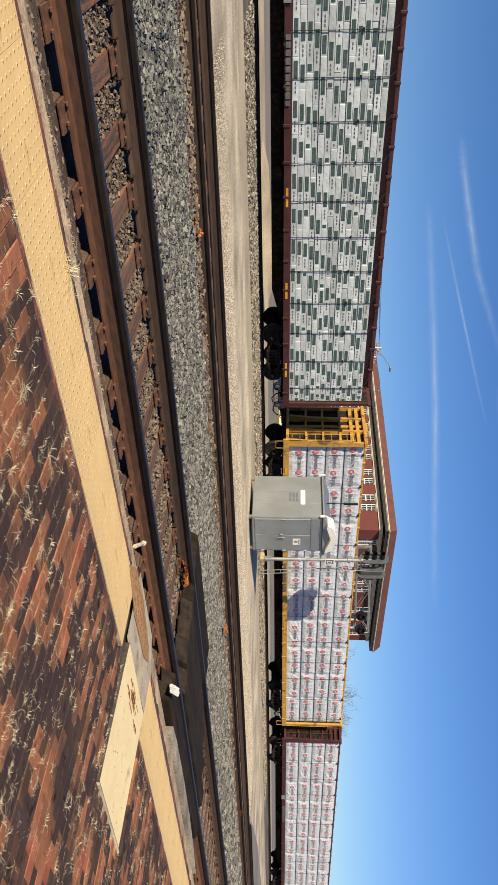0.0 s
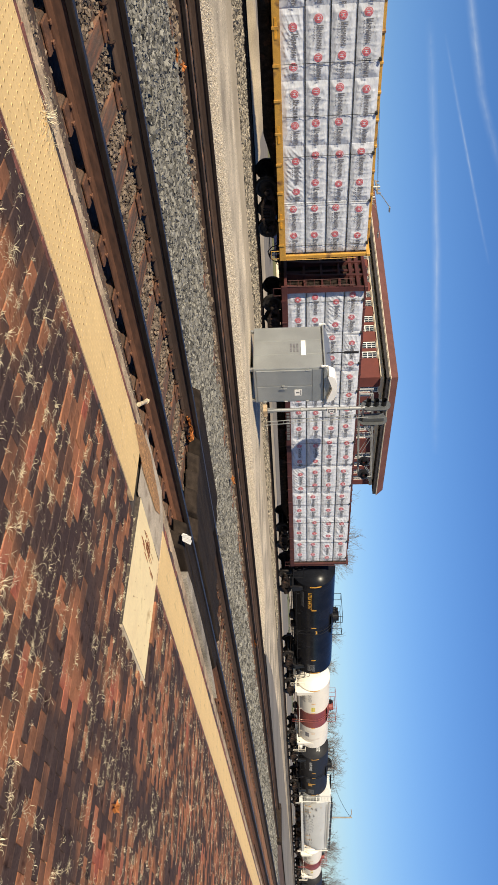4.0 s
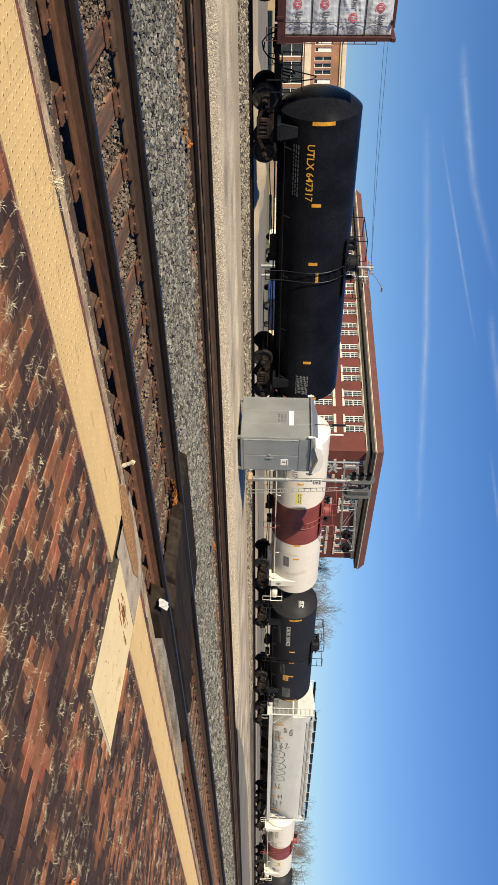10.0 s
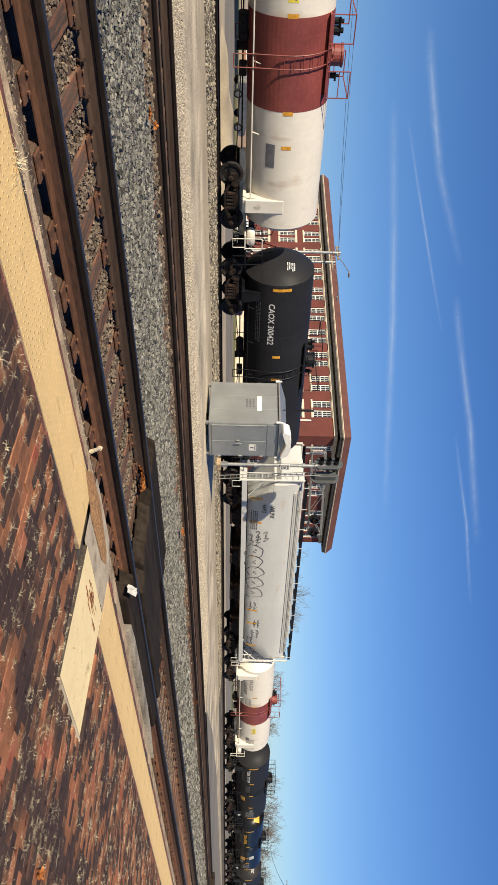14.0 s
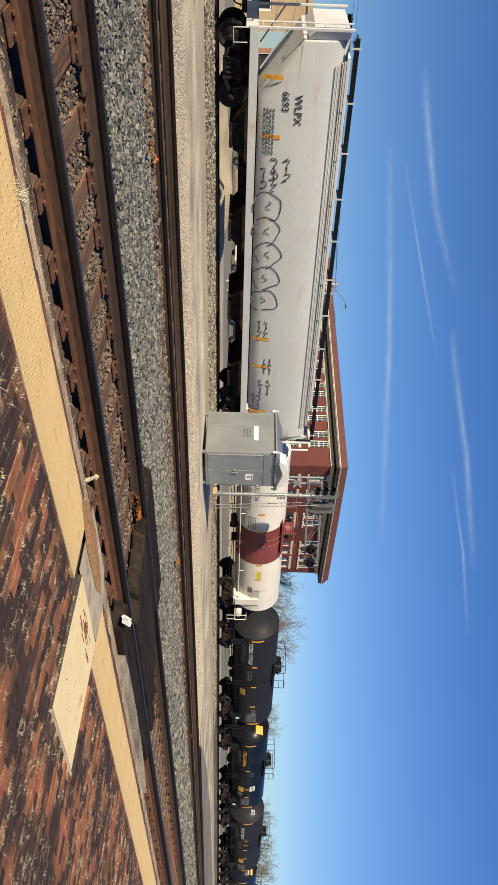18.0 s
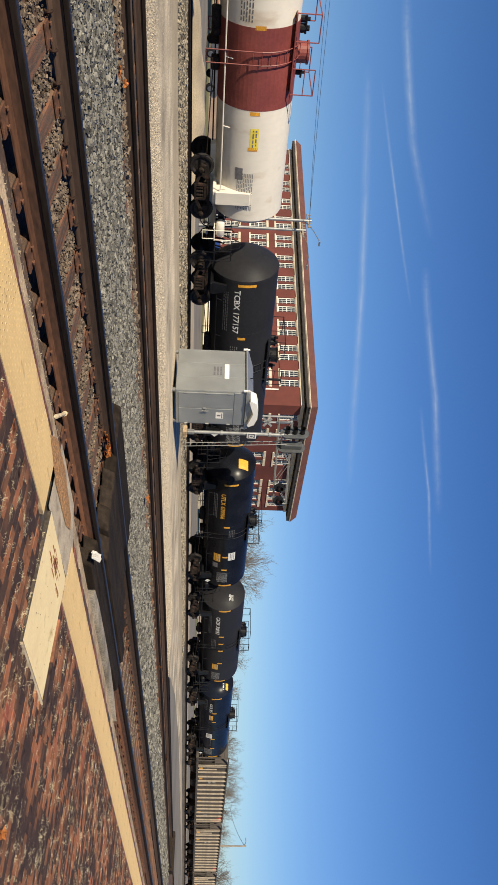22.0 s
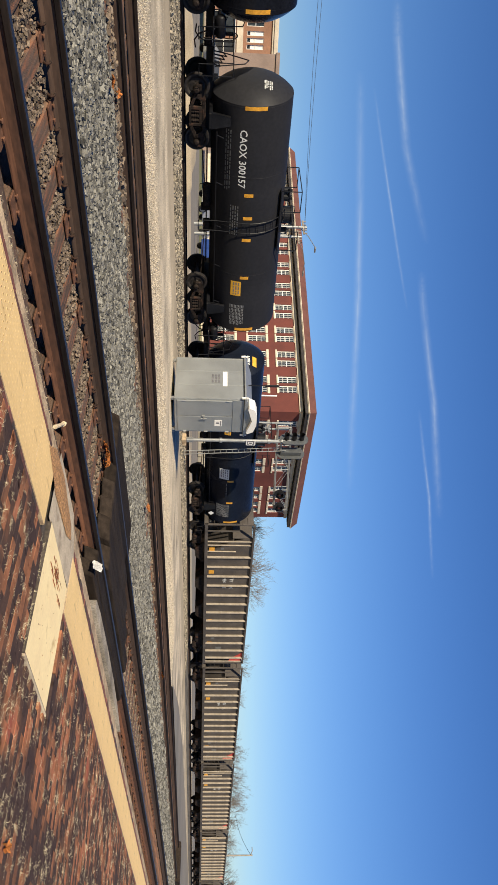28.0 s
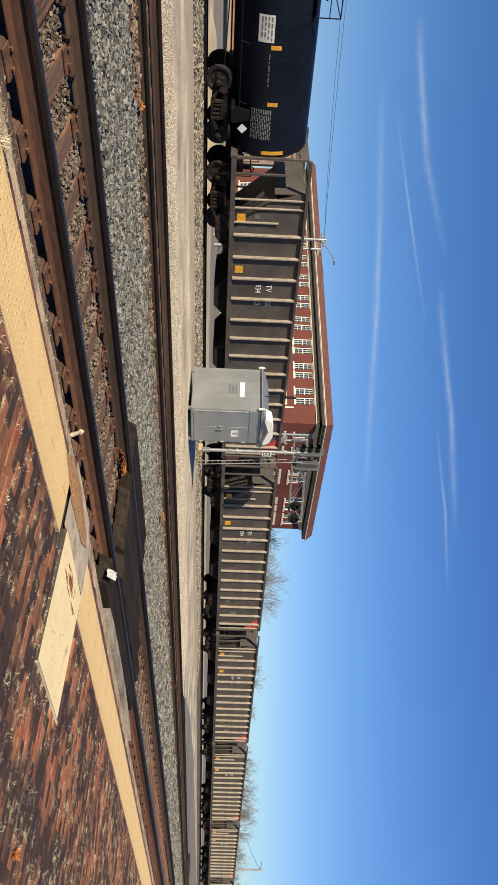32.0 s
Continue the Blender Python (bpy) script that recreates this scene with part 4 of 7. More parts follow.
def printed_bundle(w, h, d, seed):
    """A wrapped lumber bundle with red ring marks and bars of print, slack film on its faces."""
    r = random.Random(seed)
    bm = bmesh.new()
    nx, nz = 64, 24
    ox, ang = r.uniform(0, 50), radians(r.choice((-1, 1)) * r.uniform(20, 45))
    grid = []
    for k in range(nz + 1):
        row = []
        for i in range(nx + 1):
            px, pz = w * i / nx, h * k / nz
            edge = min(1, 5 * min(i / nx * 2, (1 - i / nx) * 2, k / nz, 1 - k / nz))
            u, v = px * math.cos(ang) + pz * math.sin(ang), pz * math.cos(ang) - px * math.sin(ang)
            crease = max(0.0, 1 - 4.5 * abs(noise.noise(Vector((u * 0.9 + ox, v * 6.5, seed))))) + 0.6 * max(0.0, 1 - 5 * abs(noise.noise(Vector((px * 4.2, pz * 1.1, seed + 9)))))
            slack = noise.noise(Vector((px * 1.6 + ox, pz * 2.2, seed + 3)))
            row.append(bm.verts.new((px, -d / 2 - edge * (0.004 + 0.024 * crease + 0.014 * slack) + (1 - edge) * 0.03, pz)))
        grid.append(row)
    for k in range(nz):
        for i in range(nx):
            bm.faces.new((grid[k][i], grid[k][i + 1], grid[k + 1][i + 1], grid[k + 1][i])).smooth = True
    b = [bm.verts.new(p) for p in ((0, d / 2, 0), (w, d / 2, 0), (w, d / 2, h), (0, d / 2, h))]
    bm.faces.new((b[1], b[0], b[3], b[2]))
    f = [bm.verts.new(p) for p in ((0, -d / 2 + 0.03, 0), (w, -d / 2 + 0.03, 0), (w, -d / 2 + 0.03, h), (0, -d / 2 + 0.03, h))]
    bm.faces.new((f[0], f[3], b[3], b[0]))
    bm.faces.new((f[1], b[1], b[2], f[2]))
    bm.faces.new((f[3], f[2], b[2], b[3]))
    # print
    y = -d / 2 - 0.038
    off = r.uniform(0.0, 0.5)
    x = 0.12 + off
    z = h * r.uniform(0.42, 0.62)
    while x < w - 0.3:
        rr = 0.145
        k = 20
        for a0, a1, mi in ((rr, rr * 0.80, 1), (rr * 0.68, 0.0, 1)):
            o = [bm.verts.new((x + a0 * math.cos(2 * math.pi * q / k), y, z + a0 * math.sin(2 * math.pi * q / k))) for q in range(k)]
            if a1:
                n = [bm.verts.new((x + a1 * math.cos(2 * math.pi * q / k), y, z + a1 * math.sin(2 * math.pi * q / k))) for q in range(k)]
                for q in range(k):
                    bm.faces.new((o[q], o[(q + 1) % k], n[(q + 1) % k], n[q])).material_index = mi
            else:
                bm.faces.new(o).material_index = mi
        def rect(xa, xb, za, zb, mi, yy=y - 0.003):
            bm.faces.new([bm.verts.new(p) for p in ((xa, yy, za), (xb, yy, za), (xb, yy, zb), (xa, yy, zb))]).material_index = mi
        rect(x - 0.05, x - 0.028, z - 0.06, z + 0.06, 0)
        rect(x + 0.028, x + 0.05, z - 0.06, z + 0.06, 0)
        rect(x - 0.028, x + 0.028, z - 0.011, z + 0.011, 0)
        xx = x + rr + 0.06
        for q in range(7):       # a word as a row of strokes
            if xx > w - 0.1:
                break
            ww = 0.078 if q else 0.115
            hh = 0.17 if q else 0.23
            rect(xx, xx + ww * 0.32, z - 0.06, z - 0.06 + hh, 2)
            rect(xx + ww * 0.68, xx + ww, z - 0.06, z - 0.06 + hh, 2)
            rect(xx + ww * 0.32, xx + ww * 0.68, z - 0.01 + 0.03 * (q % 3), z + 0.03 + 0.03 * (q % 3), 2)
            xx += ww + 0.03
        for q in range(5):
            if x + rr + 0.12 + q * 0.09 < w - 0.1:
                rect(x + rr + 0.1 + q * 0.09, x + rr + 0.135 + q * 0.09, z - 0.15, z - 0.115, 2)
        x += rr * 2 + 0.86 + r.uniform(0, 0.15)
    bmesh.ops.recalc_face_normals(bm, faces=bm.faces)
    return shared("lumber_block", bm, [M["wrap"], M["red"], M["ink"]])


def label_pack(w, h, d, seed):
    r = random.Random(seed)
    bm = bmesh.new()
    box(bm, 0.004, w - 0.004, -d / 2, d / 2, 0.006, h - 0.004, 0.008)
    y = -d / 2 - 0.006
    x = 0.08 + 0.14 * seed + r.uniform(-0.05, 0.05)
    ww = 0.62

    def rect(xa, xb, za, zb, mi, yy=y):
        bm.faces.new([bm.verts.new(p) for p in ((xa, yy, za), (xb, yy, za), (xb, yy, zb), (xa, yy, zb))]).material_index = mi
    for x in (x, x + 1.22):
        ww = min(0.54, w - 0.05 - x)
        if ww < 0.1:
            continue
        rect(x, x + ww, 0.045, h - 0.045, 1)
        for k in range(2):
            rect(x + 0.06, x + ww - 0.06, 0.08 + k * 0.07, 0.098 + k * 0.07, 2, y - 0.003)
        xx = x + ww + 0.10
        for k in range(3):
            if xx + 0.1 < w - 0.05:
                rect(xx, xx + 0.09, 0.09, 0.13, 2)
                xx += 0.13
    return shared("lumber_pack", bm, [M["gwrap"], M["lab"], M["dim"]])


BUNDLES = [printed_bundle(2.40, 0.858, 2.6, s) for s in range(7)]
PACKS = [label_pack(2.44, 0.226, 2.6, s) for s in range(8)]


def flat_car(c, length, half, paint, load, label):
    car = put_car("bulkhead_flatcar", c, half, label, "flatcar", "lumber flatcars of the train")
    P = M[paint]
    hl = length / 2
    bm = bmesh.new()
    box(bm, -hl, hl, -1.5, 1.5, 1.02, 1.16, 0.01)
    part("deck", bm, P, car)
    for side in (-1, 1):
        bm = bmesh.new()
        box(bm, -hl, hl, side * 1.44, side * 1.53, 0.90, 1.17, 0.01)
        for k in range(18):
            x = -hl + 0.8 + k * (length - 1.6) / 17
            box(bm, x - 0.05, x + 0.05, side * 1.53, side * 1.56, 0.88, 1.12, 0.005)
        part("side_sill", bm, P, car)
        for k in range(6 if paint == "yflat" or load == "green" else 0):
            bm = bmesh.new()
            x = -hl + 2 + k * (length - 4) / 5
            box(bm, x - 0.35, x + 0.35, side * 1.545, side * 1.552, 0.98, 1.07)
            part("reflective_stripe", bm, M["amber"], car)
        bm = bmesh.new()
        box(bm, -hl * 0.42, -hl * 0.42 + 0.5, side * 1.565, side * 1.575, 0.88, 1.12)
        part("sign_board", bm, M["table"], car)
        bm = bars(bmesh.new(), -hl * 0.3, -hl * 0.3 + 2.2, 0.95, 1, 0.16, 0.02, 0, 5)
        for v in bm.verts:
            v.co.y = side * 1.57
        tagged(part("stencil_block", bm, M["dim"], car), kind="stuff")
    bm = bmesh.new()
    prism(bm, [(-hl + 0.3, 1.02), (hl - 0.3, 1.02), (hl - 0.3, 0.80), (hl - 3.6, 0.80), (hl - 5.2, 0.42), (-hl + 5.2, 0.42), (-hl + 3.6, 0.80), (-hl + 0.3, 0.80)], -0.35, 0.35)
    part("centre_sill", bm, M["steel"], car, "deep fish-bellied centre sill")
    for k in range(12):
        bm = bmesh.new()
        x = -hl + 4 + k * (length - 8) / 11
        prism(bm, [(x - 0.06, 1.02), (x + 0.06, 1.02), (x + 0.06, 0.80), (x - 0.06, 0.80)], -1.44, 1.44)
        part("cross_bearer", bm, M["steel"], car)
    bm = bmesh.new()
    tube(bm, (-1.5, -0.75, 0.66), (-0.4, -0.75, 0.66), 0.2, 14)
    part("air_tank", bm, M["steel"], car)
    bm = bmesh.new()
    box(bm, 1.0, 1.5, -1.0, -0.5, 0.5, 0.85, 0.03)
    part("brake_valve", bm, M["steel"], car)
    running_gear(car, half, hl - 0.1)
    top = 4.76
    for s in (-1, 1):
        back = s > 0             # the trailing bulkhead stands close against the load
        xi = s * (hl - (0.14 if back else 0.36))
        dp = 0.13 if back else 0.34
        bm = bmesh.new()
        box(bm, xi - s * 0.05, xi, -1.40, 1.40, 1.16, top - 0.1, 0.01)
        head = part("bulkhead", bm, M["steel"], car, "dark brown bulkhead sheet")
        for yy in (-1.42, -0.5, 0.5, 1.42):
            bm = bmesh.new()
            prism(bm, [(xi - s * 0.06, 1.16), (xi + s * dp, 1.16), (xi + s * dp * 0.66, 2.2), (xi + s * dp * 0.45, top), (xi - s * 0.06, top)], yy - 0.06, yy + 0.06)
            part("post", bm, P, head)
        for z in (1.9, 2.7, 3.5, 4.0, 4.3):
            bm = bmesh.new()
            box(bm, xi + s * 0.003, xi + s * dp * 0.4, -1.36, 1.36, z, z + (0.10 if z < 4 else 0.16), 0.01)
            part("brace", bm, P, head)
        bm = bmesh.new()
        box(bm, xi - s * 0.07, xi + s * dp * 0.6, -1.52, 1.52, top - 0.14, top + 0.02, 0.02)
        part("top_beam", bm, P, head)
        bm = bmesh.new()
        for k in range(9):
            pipe(bm, [(xi + s * dp, -1.50, 1.3 + k * 0.36), (xi + s * dp, -1.05, 1.3 + k * 0.36)], 0.014, 5)
        pipe(bm, [(xi + s * dp, -1.50, 1.2), (xi + s * dp, -1.50, 4.2)], 0.016, 5)
        pipe(bm, [(xi + s * dp, -1.05, 1.2), (xi + s * dp, -1.05, 4.2)], 0.016, 5)
        pipe(bm, [(s * (hl - 0.1), -1.5, 0.98), (s * (hl - 0.1), -1.5, 0.55), (s * (hl - 0.5), -1.5, 0.55), (s * (hl - 0.5), -1.5, 0.98)], 0.018, 5)
        part("ladder", bm, P, car)
    bm = bmesh.new()          # the beam down the car's middle, its top flange above the load
    box(bm, -hl + 0.3, hl - 0.1, -0.30, 0.30, 4.72, 4.86, 0.01)
    box(bm, -hl + 0.3, hl - 0.1, -0.08, 0.08, 1.1, 4.72)
    for k in range(20):
        x = -hl + 1.2 + k * (length - 2.4) / 19
        box(bm, x - 0.05, x + 0.05, -0.34, 0.34, 4.66, 4.88, 0.01)
    part("centre_beam", bm, P, car, "tall centre beam standing above the load")
    x0, x1 = -hl + 0.46, hl - 0.22
    if load == "white":
        n = 9
        w = (x1 - x0) / n
        for row in range(4):
            for k in range(n):
                again("lumber_block", random.choice(BUNDLES), car, m=Matrix.Translation((x0 + k * w, random.uniform(-.015, .015), 1.165 + row * 0.868)) @ Matrix.Diagonal((w / 2.40, 1, 1, 1)))
        for k in range(12):
            bm = bmesh.new()
            x = x0 + 0.5 + k * (x1 - x0 - 1.0) / 11 + random.uniform(-0.2, 0.2)
            box(bm, x - 0.008, x + 0.008, -1.348, -1.340, 1.16, 4.645)
            box(bm, x - 0.02, x + 0.02, -1.345, 1.345, 4.635, 4.645)
            box(bm, x - 0.06, x + 0.06, -1.36, -1.2, 4.59, 4.67)
            box(bm, x - 0.02, x + 0.02, 1.33, 1.345, 1.16, 4.645)
            pipe(bm, [(x, -1.33, 4.64), (x, -0.25, 4.80)], 0.010, 4)
            part("tie_down_strap", bm, M["strap"], car)
        for row in range(1, 4):
            bm = bmesh.new()
            box(bm, x0, x1, -1.318, -1.2, 1.165 + row * 0.868 - 0.016, 1.165 + row * 0.868 + 0.008)
            part("dunnage", bm, M["strap"], car)
    else:
        n = 9
        w = (x1 - x0) / n
        for row in range(14):
            first = (0.35, 0.75, 0.55, 0.95)[row % 4] * w
            at = [x0] + [x0 + first + k * w for k in range(n)]
            at = [a for a in at if a < x1 - 0.3] + [x1]
            for a, b in zip(at, at[1:]):
                again("lumber_pack", PACKS[(row * 3 + random.choice((0, 0, 1))) % 8], car, m=Matrix.Translation((a, random.uniform(-.012, .012), 1.165 + row * 0.228)) @ Matrix.Diagonal(((b - a) / 2.44, 1, 1, 1)))
        for k in range(16):
            bm = bmesh.new()
            x = x0 + 0.5 + k * (x1 - x0 - 1.2) / 15
            hh = 4.37
            box(bm, x - 0.009, x + 0.009, -1.335, -1.322, 1.16, hh)
            box(bm, x - 0.06, x + 0.06, -1.345, -1.2, 3.40, 3.46)
            pipe(bm, [(x, -1.33, 4.36), (x, -0.28, 4.80)], 0.010, 4)
            part("tie_down_strap", bm, M["strap"], car)
        for row in (4, 8, 12):
            bm = bmesh.new()
            box(bm, x0, x1, -1.318, -1.2, 1.165 + row * 0.228 - 0.010, 1.165 + row * 0.228 + 0.008)
            part("dunnage", bm, M["strap"], car)
    return car


def covered_hopper(c, length):
    half = length / 2 - 1.45
    car = put_car("covered_hopper_car", c, half, "pale grey covered hopper car with graffiti along its side", "hopper car", "")
    hl = length / 2
    P = M["hopper"]
    bm = bmesh.new()         # bulging side shell, sloped at both ends
    sec = [(-1.30, 1.42), (-1.46, 1.9), (-1.52, 2.7), (-1.50, 3.5), (-1.38, 4.05), (-1.22, 4.28), (-0.9, 4.42), (0, 4.50)]
    sec = sec + [(-a, b) for a, b in sec[-2::-1]]
    stations = [-hl + 0.40, -hl + 0.45, -hl + 2.2] + [-hl + 2.9 + k * (length - 5.8) / 6 for k in range(1, 6)] + [hl - 2.2, hl - 0.45, hl - 0.40]
    rows = []
    for x in stations:
        e = max(0.0, (abs(x) - (hl - 2.2)) / 1.8)
        low = 1.42 + e * 1.45
        rows.append([bm.verts.new((x, yy, max(zz, low + 0.15 * (zz - 1.42) / 3.1))) for yy, zz in sec])
    for a, b in zip(rows, rows[1:]):
        for j in range(len(sec) - 1):
            bm.faces.new((a[j], a[j + 1], b[j + 1], b[j])).smooth = True
        bm.faces.new((a[0], b[0], b[-1], a[-1]))
    bm.faces.new(rows[0][::-1])
    bm.faces.new(rows[-1])
    bmesh.ops.recalc_face_normals(bm, faces=bm.faces)
    body = part("body", bm, P, car)
    for k in range(1, 6):
        bm = bmesh.new()
        x = -hl + 2.9 + k * (length - 5.8) / 6
        for j in range(0, 4):
            a, b = sec[j], sec[j + 1]
            pipe(bm, [(x, a[0] + 0.004, a[1]), (x, b[0] + 0.004, b[1])], 0.007, 4)
        part("weld_seam", bm, P, body)
    for side in (-1, 1):
        bm = bmesh.new()
        box(bm, -hl, hl, side * 1.50, side * 1.58, 1.08, 1.34, 0.01)
        box(bm, -hl, hl, side * 1.42, side * 1.58, 1.33, 1.37, 0.005)
        part("side_sill", bm, P, car)
        bm = bmesh.new()       # eave rails along the top of the side
        for z, y in ((4.02, 1.44), (4.12, 1.40), (4.22, 1.33)):
            box(bm, -hl + 1.1, hl - 1.1, side * y, side * (y + 0.045), z, z + 0.035, 0.005)
        box(bm, -hl + 1.05, hl - 1.05, side * 1.22, side * 1.36, 4.28, 4.36, 0.01)
        part("eave_rail", bm, P, car)
    bm = bmesh.new()
    for side in (-1, 1):
        box(bm, -hl + 0.3, hl - 0.3, side * 0.95, side * 1.5, 4.62, 4.66)
        for k in range(11):
            x = -hl + 0.6 + k * (length - 1.2) / 10
            box(bm, x - 0.02, x + 0.02, side * 0.7, side * 1.46, 4.54, 4.62, 0.005)
        box(bm, -hl + 0.3, hl - 0.3, side * 1.47, side * 1.51, 4.53, 4.70)
    part("running_board", bm, M["black"], car, "dark grating walkway on the roof")
    for k in range(11):
        bm = bmesh.new()
        x = -hl + 0.6 + k * (length - 1.2) / 10
        box(bm, x - 0.03, x + 0.03, -1.525, -1.512, 4.42, 4.76)
        part("walkway_bracket", bm, P, car)
    bm = bmesh.new()
    box(bm, -hl + 1.2, hl - 1.2, -0.3, 0.3, 4.46, 4.60, 0.03)
    part("hatch_trough", bm, P, car)
    for s in (-1, 1):
        bm = bmesh.new()      # end cage: posts, slope braces, ladder, platform
        e = s * hl
        box(bm, e - s * 0.08, e, -1.55, 1.55, 0.95, 1.36, 0.01)
        for y in (-1.48, 1.48):
            box(bm, e - s * 0.10, e - s * 0.02, y - 0.05, y + 0.05, 1.36, 4.5, 0.01)
            pipe(bm, [(e - s * 0.1, y, 2.3), (e - s * 1.3, y, 1.45)], 0.03, 6)
        for k in range(9):
            pipe(bm, [(e, -1.5, 1.5 + k * 0.34), (e, -1.0, 1.5 + k * 0.34)], 0.015, 5)
        pipe(bm, [(e, -1.0, 1.36), (e, -1.0, 4.5)], 0.03, 6)
        box(bm, e - s * 1.7, e, -1.45, 1.45, 1.30, 1.36)
        pipe(bm, [(e - s * 0.05, -1.56, 1.0), (e - s * 0.05, -1.56, 0.55), (e - s * 0.5, -1.56, 0.55), (e - s * 0.5, -1.56, 1.0)], 0.02, 5)
        part("end_frame", bm, P, car)
        bm = bmesh.new()
        prism(bm, [(e - s * 0.14, 3.25), (e - s * 0.14, 4.40), (e - s * 0.39, 4.40), (e - s * 0.39, 3.0)], -1.38, 1.38)
        part("end_panel", bm, P, car)
    for k in range(4):        # outlet hoppers
        bm = bmesh.new()
        x = -hl + 3.7 + k * (length - 7.4) / 3
        prism(bm, [(x - 1.5, 1.42), (x + 1.5, 1.42), (x + 0.35, 0.52), (x - 0.35, 0.52)], -1.1, 1.1)
        box(bm, x - 0.45, x + 0.45, -1.15, 1.15, 0.42, 0.54, 0.02)
        part("outlet", bm, M["steel"], car)
    bm = bmesh.new()
    box(bm, -hl + 0.2, hl - 0.2, -0.25, 0.25, 0.75, 1.08, 0.02)
    part("centre_sill", bm, M["steel"], car)
    running_gear(car, half, hl)
    side_y = lambda z: -1.30 - 0.16 * min(1, max(0, (z - 1.42) / 0.48)) - 0.06 * min(1, max(0, (z - 1.9) / 0.8)) - 0.012
    for txt, x, z, size in (("WLPX", -hl + 2.1, 2.70, 0.27), ("6693", -hl + 2.0, 2.26, 0.25)):
        bm = letters(txt, size)
        bmesh.ops.translate(bm, verts=bm.verts, vec=(x, 0, z))
        for v in bm.verts:
            v.co.y = side_y(v.co.z) - 0.01
        part("car_number", bm, M["spray"], car)
    bm = bars(bmesh.new(), -hl + 2.6, -hl + 4.2, 1.95, 4, 0.06, 0.05, 0, 8)
    for v in bm.verts:
        v.co.y = side_y(v.co.z) - 0.01
    tagged(part("stencil_block", bm, M["dim"], car), kind="stuff")
    for x in (-hl + 1.5, -hl + 3.5, hl - 6.3, hl - 4.8, hl - 2.1):
        bm = patch(x, x + 0.14, 1.55, 2.25, 3, 0)
        for v in bm.verts:
            v.co.y = side_y(v.co.z) - 0.008
        part("reflective_stripe", bm, M["amber"], car)
    # graffiti: sprayed outline strokes and a few small tags
    def stroke(pts, w, name="graffiti", ink="spray"):
        bm = bmesh.new()
        prev = None
        for i, (x, z) in enumerate(pts):
            a, b = pts[max(0, i - 1)], pts[min(len(pts) - 1, i + 1)]
            d = Vector((b[0] - a[0], b[1] - a[1])).normalized()
            nx, nz = -d.y * w, d.x * w
            cur = [bm.verts.new((x + k * nx, side_y(z) - 0.011 if z > 1.42 else -1.592, z + k * nz)) for k in (-1, 1)]
            if prev:
                bm.faces.new((prev[0], prev[1], cur[1], cur[0]))
            prev = cur
        part(name, bm, M[ink], car)
    r = random.Random(4)
    gx = -hl + 6.2
    for k in range(5):          # a row of big bubble letters
        cx, cz = gx + k * 1.05, 2.0 + r.uniform(-0.1, 0.1)
        stroke([(cx + 0.52 * math.cos(a) + 0.08 * math.sin(3 * a + k), cz + 0.55 * math.sin(a) + 0.07 * math.cos(2 * a + k)) for a in [q * 2 * math.pi / 26 for q in range(22 + k)]], 0.019)
        stroke([(cx - 0.2 + q * 0.05, cz + 0.1 * math.sin(q + k)) for q in range(8)], 0.016)
    for tagx, tagz, size in ((-hl + 4.3, 2.55, 0.42), (-hl + 4.7, 2.1, 0.36), (hl - 7.2, 2.1, 0.28), (hl - 5.2, 2.35, 0.22), (hl - 4.0, 2.3, 0.30), (hl - 3.1, 1.9, 0.24)):
        for line in range(2):
            pts = []
            for q in range(26):
                pts.append((tagx + q * 0.036 + 0.10 * math.sin(q * 0.9 + line), tagz - line * size * 1.1 + size * 0.42 * math.cos(q * 0.9 + tagx) * (0.5 + 0.5 * math.sin(q * 0.31 + tagx))))
            stroke(pts, 0.016)
    return car


